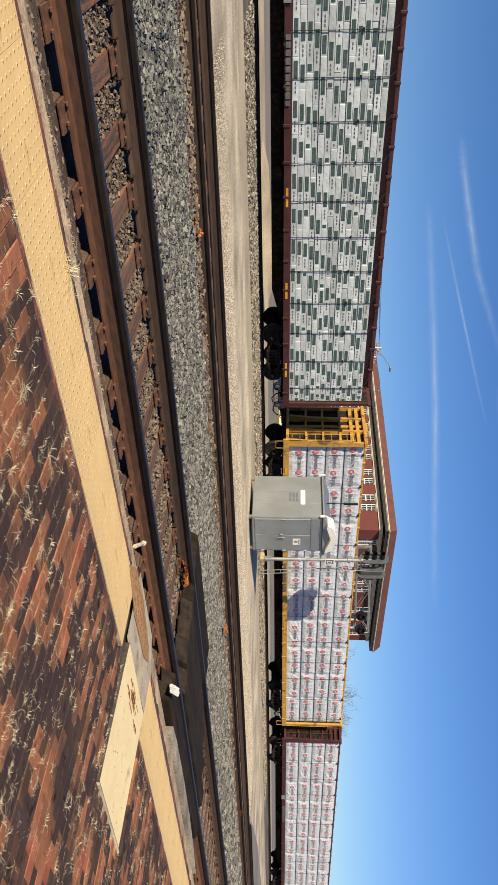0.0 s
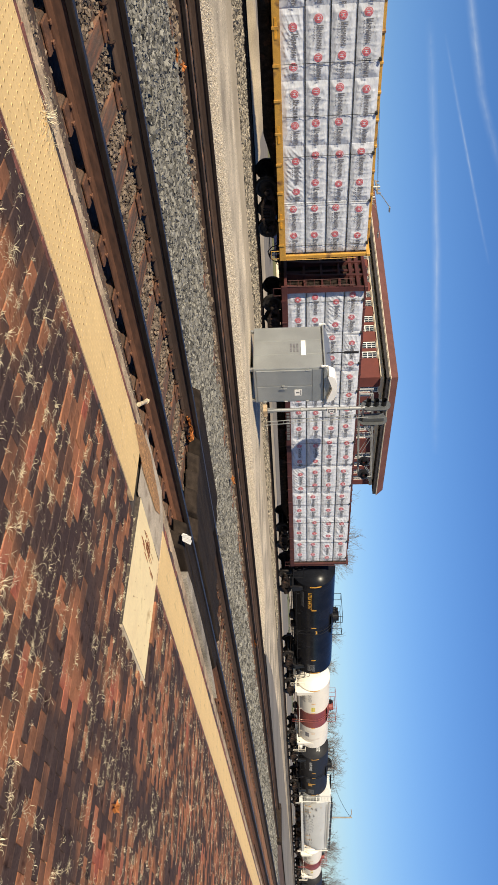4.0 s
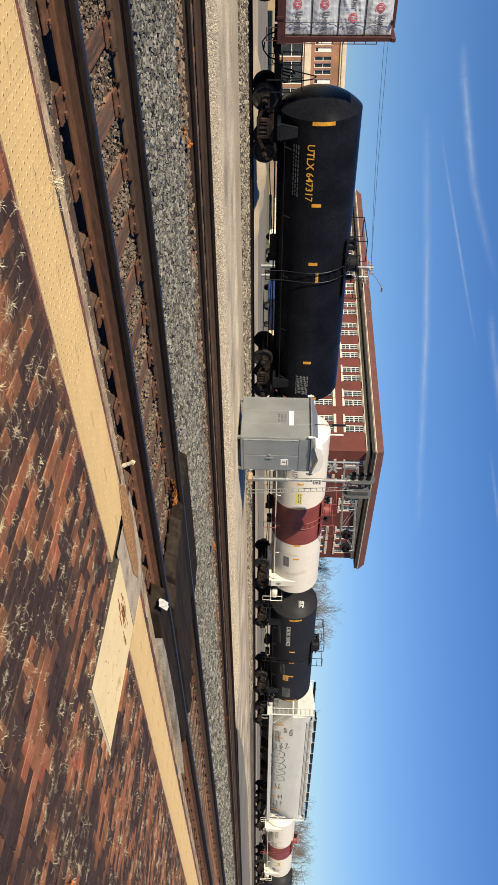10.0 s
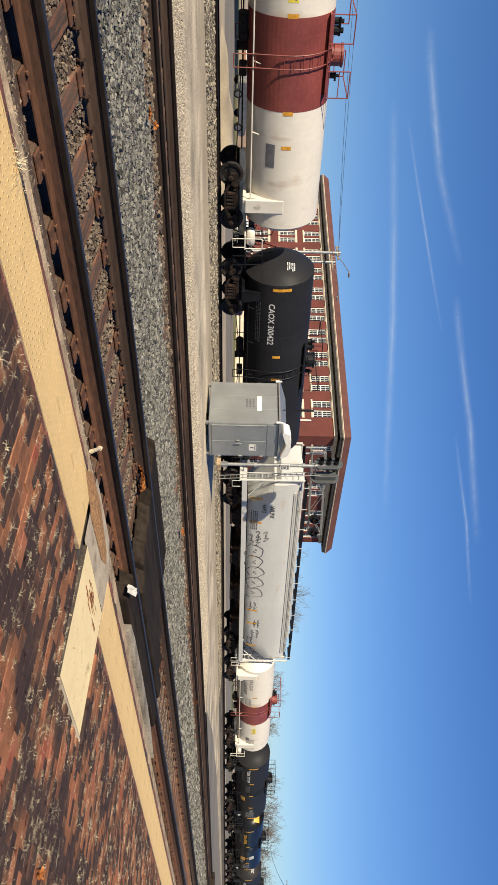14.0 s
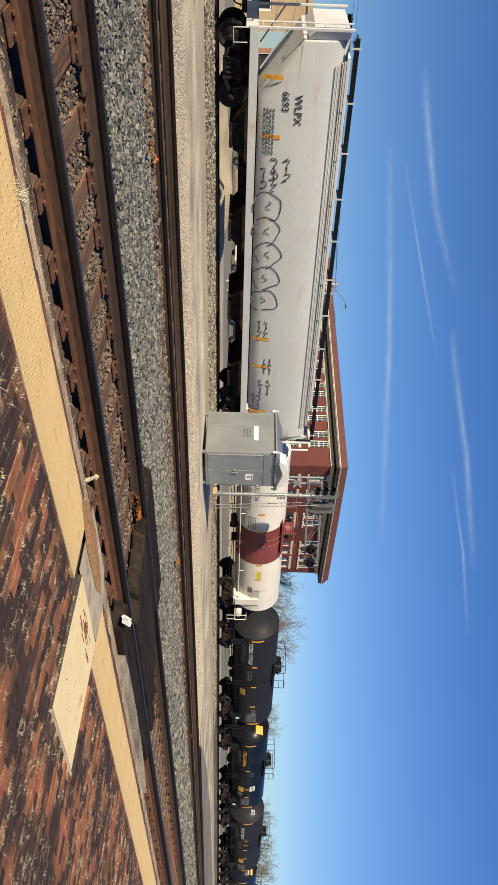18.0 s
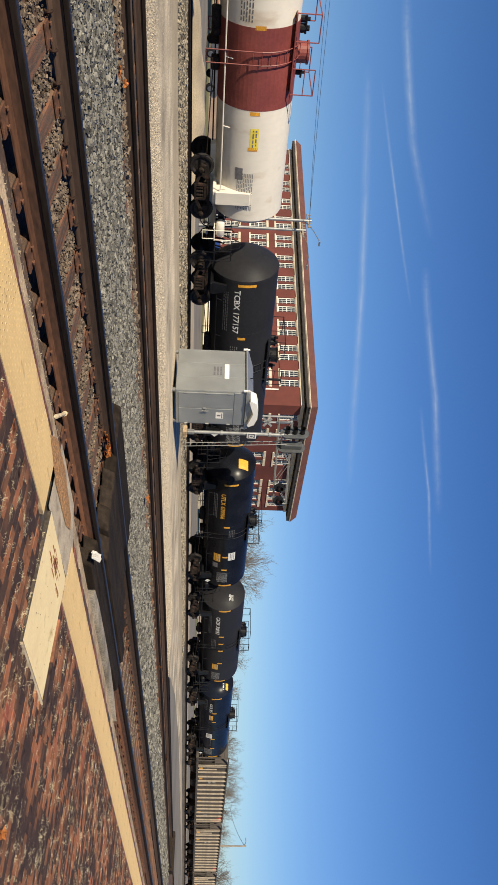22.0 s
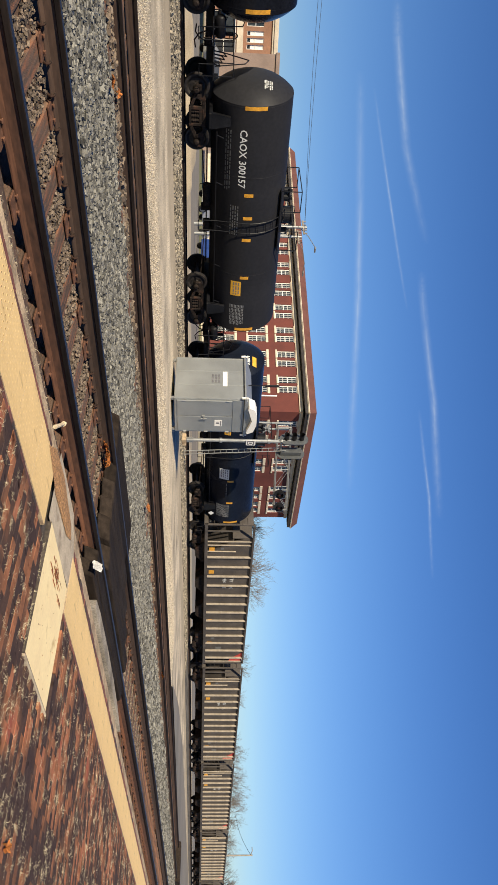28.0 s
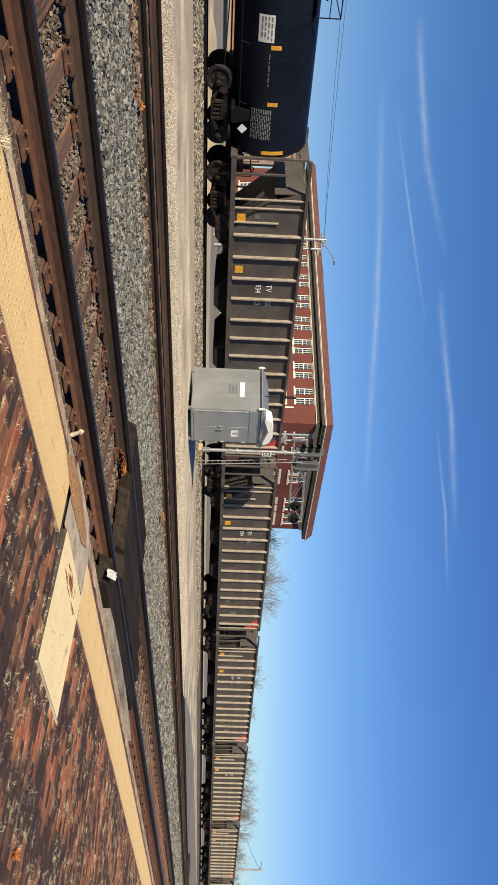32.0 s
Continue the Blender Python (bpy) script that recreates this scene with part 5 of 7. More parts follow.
def coal_car(c, length):
    half = length / 2 - 2.05
    car = put_car("coal_hopper_car", c, half, "dark brown ribbed coal hopper car with pale side posts", "hopper car", "coal cars of the train")
    hl = length / 2
    P = M["coal"]
    z0, z1 = 1.08, 3.92
    for side in (-1, 1):
        bm = bmesh.new()
        prism(bm, [(-hl + 3.1, z0 + 0.05), (hl - 0.8, z0 + 0.05), (hl - 0.6, 1.6), (hl - 0.6, z1), (-hl + 1.45, z1), (-hl + 1.75, 2.75)], side * 1.38, side * 1.42)
        part("side_sheet", bm, P, car)
    for s in (-1, 1):
        bm = bmesh.new()
        a, b = (s * (hl - (3.1 if s < 0 else 2.0)), z0), (s * (hl - (1.75 if s < 0 else 0.6)), 2.75)
        prism(bm, [a, b, (b[0], b[1] + 0.06), (a[0] - s * 0.05, a[1] + 0.06)], -1.38, 1.38)
        part("slope_sheet", bm, P, car)
        bm = bmesh.new()
        e = hl - (1.5 if s < 0 else 0.6)
        box(bm, s * (e - 0.05), s * e, -1.37, 1.37, 2.72, z1)
        part("end_sheet", bm, P, car)
    bm = bmesh.new()
    box(bm, -hl + 1.6, hl - 0.7, -1.36, 1.36, z1 - 0.35, z1 - 0.25)
    part("coal_load", bm, M["black"], car)
    for side in (-1, 1):
        bm = bmesh.new()
        box(bm, -hl + 0.1, hl - 0.1, side * 1.40, side * 1.56, z1, z1 + 0.12, 0.01)
        part("top_chord", bm, P, car)
        bm = bmesh.new()
        box(bm, -hl, hl, side * 1.42, side * 1.52, 0.98, z0 + 0.10, 0.01)
        part("side_sill", bm, P, car)
    for s in (-1, 1):
        bm = bmesh.new()
        box(bm, s * hl - s * 0.08, s * hl, -1.52, 1.52, 0.95, z0 + 0.1, 0.01)
        for y in (-1.47, 1.47):
            box(bm, s * hl - s * 0.12, s * hl - s * 0.02, y - 0.05, y + 0.05, z0, z1, 0.01)
            box(bm, s * hl - s * 0.75, s * hl - s * 0.66, y - 0.04, y + 0.04, z0, z1 - 0.8, 0.01)
        for k in range(8):
            pipe(bm, [(s * hl, -1.5, 1.2 + k * 0.34), (s * hl, -1.0, 1.2 + k * 0.34)], 0.015, 5)
        box(bm, s * hl - s * 0.08, s * hl - s * 0.04, -1.47, 1.47, z1 - 0.5, z1)
        part("end_frame", bm, P, car)
    if "POST" not in M:
        bm = bmesh.new()
        box(bm, -0.045, 0.045, -1.57, -1.42, z0 + 0.08, z1, 0.015)
        M["POST"] = shared("side_post", bm, M["rib"])
    for k in range(13):
        x = -5.0 + 12.45 * (k / 12.0) + (0.10 if 3 < k < 9 else 0.0)
        again("side_post", M["POST"], car, m=Matrix.Translation((x, 0, 0)))
        again("side_post", M["POST"], car, m=pose(x, 0, 0, 0, 0, 180))
    for x, top in ((-6.55, z1), (-6.18, z1), (-5.55, 2.95), (hl - 0.28, z1)):       # lighter posts of the open ends
        for side in (-1, 1):
            bm = bmesh.new()
            box(bm, x - 0.03, x + 0.03, side * 1.42, side * 1.50, z0 + 0.08, top, 0.008)
            part("end_post", bm, M["rib"], car)
    for k in range(4):
        bm = bmesh.new()
        x = -hl + 3.2 + k * (length - 6.4) / 3
        prism(bm, [(x - 1.25, z0), (x + 1.25, z0), (x + 0.4, 0.40), (x - 0.4, 0.40)], -1.2, 1.2)
        part("outlet", bm, M["steel"], car)
    bm = bmesh.new()
    box(bm, -hl + 0.2, hl - 0.2, -0.25, 0.25, 0.72, 1.0, 0.02)
    part("centre_sill", bm, M["steel"], car)
    bm = bmesh.new()
    prism(bm, [(hl - 1.5, z1 - 0.02), (hl - 0.30, z1 - 0.02), (hl - 0.30, z1 - 1.0), (hl - 0.60, z1 - 0.9)], -1.432, -1.425)
    part("end_marking", bm, M["hotred"], car, "bright red painted end corner")
    for x, z, w, h in ((-hl + 2.4, 2.0, 0.2, 0.2), (hl - 2.3, 1.9, 0.40, 0.42), (hl - 1.0, 1.45, 0.35, 0.22), (hl - 3.6, 1.55, 0.25, 0.25)):
        bm = bmesh.new()
        box(bm, x, x + w, -1.428, -1.424, z, z + h)
        part("stencil_panel", bm, M["dim"], car)
    for txt, x, z, w in (("TV", -2.62, 2.66, 0.46), ("AX", -1.88, 2.66, 0.46), ("934", -2.62, 2.20, 0.52), ("23", -1.88, 2.20, 0.42)):
        bm = letters(txt, 0.25)
        k = (w - 0.08) / max(v.co.x for v in bm.verts)
        for v in bm.verts:
            v.co = Vector((v.co.x * k + x, -1.432, v.co.z + z))
        part("car_number", bm, M["paper"], car, "pale stencilled car number")
    for x in (-hl + 2.4, -hl + 4.8, hl - 6.0, hl - 3.0):
        bm = bmesh.new()
        box(bm, x, x + 0.35, -1.43, -1.424, 1.28, 1.62)
        part("reflective_stripe", bm, M["amber"], car)
    running_gear(car, half, hl)
    return car


def cap_panel(car, L, zc, R, y0, y1, z0, z1, paint, rows=0):
    """A panel or lines of small writing on the domed left end of a tank."""
    bm = bmesh.new()

    def face(a, b, c, d, lift):
        n = 4
        g = []
        for i in range(n + 1):
            row = []
            for j in range(n + 1):
                y, z = a + (b - a) * i / n, c + (d - c) * j / n
                q = min(1, math.sqrt(y * y + (z - zc) ** 2) / R) ** 2.6
                row.append(bm.verts.new((0.2 - (L - 0.2) + HEAD * q - lift, y, z)))
            g.append(row)
        for i in range(n):
            for j in range(n):
                bm.faces.new((g[i][j], g[i + 1][j], g[i + 1][j + 1], g[i][j + 1]))
    if rows:
        h = (z1 - z0) / rows
        for k in range(rows):
            y = y0 + 0.05 * (k % 3)
            while y < y1 - 0.03:
                face(y, y + 0.045, z0 + k * h, z0 + (k + 0.6) * h, 0.02)
                y += 0.065 if (y * 100) % 3 < 2 else 0.11
        tagged(part("end_stencil", bm, M[paint], car), kind="stuff")
    else:
        face(y0, y1, z0, z1, 0.02)
        part("end_panel", bm, M[paint], car)


flat_car(8.43, 22.8, 9.05, "oxide", "green", "oxide-red bulkhead flatcar loaded with green-labelled lumber packs")
flat_car(33.07, 22.85, 9.3, "yflat", "white", "yellow bulkhead flatcar loaded with white-wrapped lumber")
flat_car(57.4, 23.0, 9.05, "oxide", "white", "dark red bulkhead flatcar loaded with white-wrapped lumber")
t = tank_car(77.75, 5.87, 7.3, 2.485, 1.555, "tankblack", "glossy black tank car with yellow lettering", "UTLX 647317", 0.28, 2.2, "mark", -5.5, (-6.35, -3.15, -0.6, 4.5, 6.75))
stencil(t, 2.485, 1.555, [("bars", -5.4, 1.42, 2.0, 0.32), ("table", 5.3, 2.0, 1.1, 0.6), ("mark", -0.2, 2.62, 0.5, 0.12)])
t = tank_car(93.75, 5.37, 6.9, 2.49, 1.48, "tankwhite", "cream tank car with a dull red middle band", "RCRX 1570", 0.27, 1.6, "ink", -5.25, (-5.8, -3.35, -1.4, 1.75, 3.0), "white", (-1.35, 1.7))
stencil(t, 2.49, 1.48, [("lemon", -2.65, 2.3, 0.85, 0.34), ("bars", -5.0, 1.42, 1.6, 0.32), ("ink", 2.9, 1.72, 0.9, 0.36), ("diamond", 5.4, 1.5, 0.34, 0.34)])
t = tank_car(107.6, 4.23, 5.85, 2.56, 1.53, "tankgrey", "dull black tank car with white lettering", "CAOX 300422", 0.28, 2.2, "paper", -3.95, (-4.65, -1.05, 0.3, 2.0, 5.3))
stencil(t, 2.56, 1.53, [("bars", -3.9, 1.42, 2.2, 0.32), ("bars", 0.6, 1.75, 1.2, 0.4), ("mark", 1.9, 2.0, 0.7, 0.4), ("table", 3.6, 2.0, 1.2, 0.6)])
cap_panel(t, 5.85, 2.56, 1.53, -0.92, -0.50, 2.85, 3.22, "paper", 5)
covered_hopper(124.25, 18.6)
t = tank_car(141.25, 5.37, 6.95, 2.375, 1.41, "tankwhite", "cream tank car with a dull red band and streaked paint", "RCRX 2236", 0.27, 1.75, "ink", -5.15, (-5.2, -2.35, -0.95, 1.95, 3.3), "white", (-0.95, 1.85))
stencil(t, 2.375, 1.41, [("lemon", 2.5, 2.25, 0.8, 0.32), ("bars", -4.3, 1.42, 1.8, 0.32), ("table", 4.3, 1.8, 1.6, 0.7), ("ink", 4.1, 1.75, 0.5, 0.3), ("bars", -2.1, 1.6, 1.0, 0.5)])
t = tank_car(155.6, 4.58, 6.05, 2.45, 1.53, "tankgrey", "dull black tank car with large white lettering", "TCBX 177157", 0.27, 2.4, "paper", -4.6, (-4.84, -1.9, 0.53, 3.07, 5.6))
stencil(t, 2.45, 1.53, [("mark", 1.0, 1.45, 0.75, 0.42), ("bars", -4.4, 1.42, 2.2, 0.32), ("table", 4.1, 2.0, 1.1, 0.8), ("bars", -1.4, 1.9, 1.2, 0.4), ("table", 3.5, 2.35, 0.8, 0.35), ("diamond", 4.6, 1.4, 0.36, 0.36)])
t = tank_car(169.15, 4.5, 6.1, 2.39, 1.49, "tankblack", "black tank car with yellow lettering and placards", "UTLX 630906", 0.27, 2.3, "mark", -3.9, (-4.7, -0.8, 2.3, 3.7, 5.5))
stencil(t, 2.39, 1.49, [("mark", 2.0, 1.65, 0.8, 0.45), ("paper", 1.85, 2.6, 0.8, 0.45), ("table", 4.0, 1.9, 1.1, 0.75), ("bars", -3.8, 1.42, 2.2, 0.32), ("dim", 3.0, 1.6, 0.5, 0.35), ("bars", -0.5, 2.5, 0.7, 0.4), ("diamond", 4.9, 1.35, 0.36, 0.36)])
cap_panel(t, 6.1, 2.39, 1.49, -0.85, -0.25, 2.85, 3.40, "mark")
t = tank_car(182.6, 4.23, 5.85, 2.52, 1.53, "tankgrey", "dull black tank car with pale lettering", "CAOX 300157", 0.28, 2.3, "paper", -4.0, (-4.8, -1.4, -0.4, 0.6, 2.45, 5.4))
stencil(t, 2.52, 1.53, [("mark", 2.65, 1.95, 0.75, 0.45), ("bars", -3.9, 1.42, 2.4, 0.32), ("bars", -0.9, 1.75, 1.3, 0.4), ("table", 3.9, 1.9, 1.1, 0.7)])
cap_panel(t, 5.85, 2.52, 1.53, -0.92, -0.50, 2.90, 3.22, "paper", 5)
t = tank_car(196.4, 4.55, 6.5, 2.39, 1.46, "tankblue", "blue-black tank car with white lettering", "AXLX 3057", 0.25, 1.6, "paper", -4.4, (-5.3, -2.75, -1.15, 2.2, 4.1, 5.9))
stencil(t, 2.39, 1.46, [("mark", -2.3, 1.95, 0.8, 0.34), ("bars", -4.9, 1.42, 1.8, 0.32), ("paper", 1.2, 1.75, 0.85, 0.55), ("table", 4.3, 1.6, 1.1, 0.8), ("bars", 2.4, 2.1, 1.1, 0.12), ("diamond", 5.0, 1.35, 0.36, 0.36)])
cap_panel(t, 6.5, 2.39, 1.46, -0.85, -0.35, 2.95, 3.15, "paper", 1)
cap_panel(t, 6.5, 2.39, 1.46, -0.85, -0.35, 3.2, 3.4, "mark")
for k in range(8):
    coal_car(210.75 + 17.25 * k, 16.6)


def motions():
    spin = 1 / WR
    key_t = [i for i in range(33)]
    for car, c, half in CARS:
        walk(car, [(t, car_pose(c, t, half)) for t in key_t])
    step = 0.1
    ts = [i * step for i in range(int(32 / step) + 1)]
    turn = [float(np.interp(t, range(33), GONE)) * spin for t in ts]
    for ob, place in WHEELS:
        walk(ob, [(t, Matrix.Translation(place) @ Matrix.Rotation(-a, 4, "Y")) for t, a in zip(ts, turn)])

# ---- beside the tracks ----
def stones(name, n, area, size, zfun, material, seed, parent=None):
    """Broken stones strewn over an area (x0, x1, y0, y1): irregular six-sided chunks as one mesh."""
    g = np.random.default_rng(seed)
    x = g.uniform(area[0], area[1], n)
    y = g.uniform(area[2], area[3], n)
    s = g.uniform(size[0], size[1], n)
    base = np.array([(-1, -1, -1), (1, -1, -1), (1, 1, -1), (-1, 1, -1), (-1, -1, 1), (1, -1, 1), (1, 1, 1), (-1, 1, 1)], float) * 0.5
    v = base[None] * (1 + g.uniform(-0.45, 0.45, (n, 8, 3)))
    ang = g.uniform(0, 6.283, n)
    tip = g.uniform(-0.7, 0.7, n)
    ca, sa, cb, sb = np.cos(ang), np.sin(ang), np.cos(tip), np.sin(tip)
    vx, vy, vz = v[:, :, 0] * g.uniform(0.8, 1.5, (n, 1)), v[:, :, 1], v[:, :, 2] * 0.75
    vy, vz = vy * cb[:, None] - vz * sb[:, None], vy * sb[:, None] + vz * cb[:, None]
    vx, vy = vx * ca[:, None] - vy * sa[:, None], vx * sa[:, None] + vy * ca[:, None]
    z = np.array([zfun(a, b) for a, b in zip(x, y)]) + s * g.uniform(0.0, 0.35, n)
    co = np.stack([vx * s[:, None] + x[:, None], vy * s[:, None] + y[:, None], vz * s[:, None] + z[:, None]], -1).reshape(-1, 3)
    f = np.array([(0, 3, 2, 1), (4, 5, 6, 7), (0, 1, 5, 4), (1, 2, 6, 5), (2, 3, 7, 6), (3, 0, 4, 7)])
    faces = (f[None] + (np.arange(n) * 8)[:, None, None]).reshape(-1, 4)
    me = bpy.data.meshes.new(name)
    me.from_pydata(co.tolist(), [], faces.tolist())
    me.materials.append(material)
    return me


def strew(name, label, *a, **k):
    return tagged(new(name, stones(name, *a, **k)), label, "gravel", kind="stuff")


strew("ballast_stones", "loose grey crushed stone between the tracks", 42000, (0.5, 16, 7.45, 10.25), (0.02, 0.058), lambda x, y: -0.13 + 0.035 * math.sin(3 * x) * math.sin(2 * y) * 0.3 + 0.02, M["stone"], 3)
strew("ballast_stones_far", "loose grey crushed stone further along", 12000, (16, 48, 7.45, 9.9), (0.05, 0.085), lambda x, y: -0.12, M["stone"], 4)
strew("track_stones", "stones and grit lying between the ties", 20000, (0.3, 18, 5.30, 6.58), (0.009, 0.030), lambda x, y: (-0.32 if abs((x + 3.0) % 0.55 - 0.275) > 0.15 else -0.186 + 0.025 * (y - 5.14)) + 0.018 * noise.noise(Vector((x * 2, y * 2, 0))), island(mat("dirty_stone", (0.155, 0.115, 0.082), 0.9, scale=20, fine=120, bump=0.3, var=0.3), 0.4, 1.7), 5)
strew("track_stones_edge", "grit and broken stone beside the platform edge", 6500, (0.3, 18, 4.24, 5.0), (0.008, 0.030), lambda x, y: -0.092 - 0.22 * max(0, y - 4.42), bpy.data.materials["dirty_stone"], 6)
strew("middle_track_stones", "stones and grit between the middle track's rails", 3000, (1, 30, 10.2, 10.8), (0.04, 0.07), lambda x, y: -0.09, bpy.data.materials["dirty_stone"], 7)
strew("path_gravel", "fine pale gravel on the service road", 85000, (3, 30, 13.0, 20.1), (0.007, 0.021), lambda x, y: -0.2 if min(abs(y - 16.7 - 0.12 * math.sin(x * 0.25)), abs(y - 18.5 - 0.15 * math.sin(x * 0.2))) < 0.13 + 0.06 * noise.noise(Vector((x, y, 1))) else -0.042, island(mat("pale_stone", (0.54, 0.465, 0.365), 0.95, scale=20, fine=120, bump=0.2, var=0.2), 0.45, 1.2), 8)
strew("far_ballast_stones", "dark crushed stone shoulder of the far track", 30000, (4, 50, 22.4, 26.2), (0.03, 0.085), lambda x, y: -0.04 + 0.02 * (y - 22.2) if y < train_y(x) - 0.7 else -0.3, island(mat("shoulder_stone", (0.20, 0.17, 0.128), 0.95, scale=20, fine=120, bump=0.2, var=0.3), 0.15, 2.2), 9)


def build_asphalt():
    bm = bmesh.new()
    pts = [(30, 13.2), (47.5, 12.0), (60, 10.6), (200, 3.0), (200, 18.5), (90, 18.6), (50, 17.6), (38, 15.6)]
    bm.faces.new([bm.verts.new((x, y, 0.0)) for x, y in pts])
    tagged(part("road", bm, M["street"]), "worn grey asphalt of the service road crossing the tracks", "road", kind="structure")
    bm = bmesh.new()
    top = [(7.95, 4.43), (11.9, 4.43), (11.3, 4.60), (10.6, 4.70), (9.6, 4.72), (8.6, 4.68), (8.1, 4.60)]
    v = [bm.verts.new((x, y, 0.015 - 0.10 * max(0, y - 4.45))) for x, y in top]
    w = [bm.verts.new((x, y, -0.22)) for x, y in top]
    bm.faces.new(v)
    for i in range(len(top)):
        bm.faces.new((v[i], v[(i + 1) % len(top)], w[(i + 1) % len(top)], w[i]))
    bmesh.ops.recalc_face_normals(bm, faces=bm.faces)
    tagged(part("asphalt_ramp", bm, M["asphalt"]), "crumbling asphalt ramp beside the crossing timbers", "asphalt", kind="structure")


build_asphalt()


def build_crossing():
    cross = thing("timber_crossing", Matrix(), "dark weathered timber planks of a foot crossing over the track", "crossing")

    def plank(x0, x1, y0, y1, z, nick=0.06):
        bm = bmesh.new()
        z0 = z - 0.16
        v = [bm.verts.new(p) for p in ((x0 + nick * 3, y0, z0), (x1, y0, z0), (x1 + nick, y1, z0), (x0, y1, z0), (x0 + nick * 5, y0, z - 0.01), (x1 - nick * 3, y0, z - 0.008), (x1 - nick * 2, y1, z), (x0 + nick * 2, y1, z))]
        for f in ((3, 2, 1, 0), (4, 5, 6, 7), (0, 1, 5, 4), (1, 2, 6, 5), (2, 3, 7, 6), (3, 0, 4, 7)):
            bm.faces.new([v[k] for k in f])
        bmesh.ops.bevel(bm, geom=list(bm.edges), offset=0.012, segments=1, affect="EDGES")
        for q in bm.verts:
            q.co.z += noise.noise(q.co * 2.3) * 0.006
        part("plank", bm, M["timber"], cross)
    for k in range(5):
        plank(7.85 + 0.05 * (4 - k) + (0.25 if k == 0 else 0), 11.9 - 0.42 * k, 5.33 + k * 0.262, 5.33 + k * 0.262 + 0.25, 0.035 + 0.004 * k)
    plank(7.75, 10.75, 6.80, 7.12, 0.03)
    plank(7.72, 10.72, 7.14, 7.44, 0.02)
    plank(7.62, 11.9, 4.86, 5.08, 0.0)
    plank(7.50, 11.0, 4.735, 4.85, -0.015)


build_crossing()


M["stain"] = mat("rust_stain", (0.40, 0.13, 0.04), 0.9, scale=20, fine=80, bump=0.2, var=0.4)


def build_plate():
    """A loose square tactile plate lying on the paving, and the bare patch at the strip's gap."""
    plate = thing("warning_plate", pose(5.74, 3.10, -0.010, 0.3, 0.2, -1.5), "faded yellow square warning plate lying loose on the bricks", "tactile plate")
    bm = bmesh.new()
    box(bm, -0.53, 0.53, -0.60, 0.60, -0.03, 0.012, 0.006)
    # sides take the dark soil colour, standing in for shade in the gap
    for f in bm.faces:
        f.material_index = 0 if f.normal.z > 0.9 else 1
    part("slab", bm, [M["cream"], M["joint"]], plate)
    bm = bmesh.new()
    r = random.Random(3)
    for k in range(44):
        near = k < 22
        x, y = (r.gauss(0.02, 0.13), r.gauss(0.40, 0.05)) if near else (r.uniform(-0.48, 0.48), r.uniform(-0.55, 0.55))
        w, l = (r.uniform(0.03, 0.12), r.uniform(0.004, 0.012)) if near else (r.uniform(0.004, 0.012), r.uniform(0.003, 0.007))
        bm.faces.new([bm.verts.new(p) for p in ((x - w, y - l, 0.0145), (x + w, y - l * 0.6, 0.0145), (x + w * 0.6, y + l, 0.0145), (x - w * 0.8, y + l * 0.7, 0.0145))])
    tagged(part("rust_stain", bm, M["stain"], plate), kind="stuff")
    bm = bmesh.new()
    box(bm, -0.54, 0.54, -0.635, -0.612, -0.04, 0.02, 0.004)
    part("edge_strip", bm, M["bareconc"], plate, "broken mortar edge")
    bm = bmesh.new()
    box(bm, 5.10, 6.46, 2.34, 3.80, -0.12, -0.048)
    tagged(part("soil_patch", bm, M["joint"]), "dark soil in the gap round the loose plate", "soil", kind="structure")
    bm = bmesh.new()
    v = [bm.verts.new((x, y, -0.004)) for x, y in ((5.14, 3.70), (6.33, 3.72), (6.33, 3.48), (6.42, 4.07), (6.1, 4.40), (5.14, 4.40))]
    bm.faces.new([v[0], v[1], v[3], v[4], v[5]])
    tagged(part("bare_patch", bm, M["bareconc"]), "bare worn concrete where the warning strip is missing", "concrete", kind="structure")
    bm = bmesh.new()
    pts = [(4.70, 4.10), (5.2, 3.98), (5.9, 4.02), (6.12, 4.12), (6.02, 4.22), (5.4, 4.33), (4.95, 4.28)]
    c = bm.verts.new((5.4, 4.15, 0.022))
    ring = [bm.verts.new((x, y, 0.002)) for x, y in pts]
    for i in range(len(ring)):
        bm.faces.new((c, ring[i], ring[(i + 1) % len(ring)]))
    bmesh.ops.recalc_face_normals(bm, faces=bm.faces)
    tagged(part("grit_patch", bm, M["orangedirt"]), "orange grit and rust scale on the platform edge", "grit", kind="structure")


build_plate()


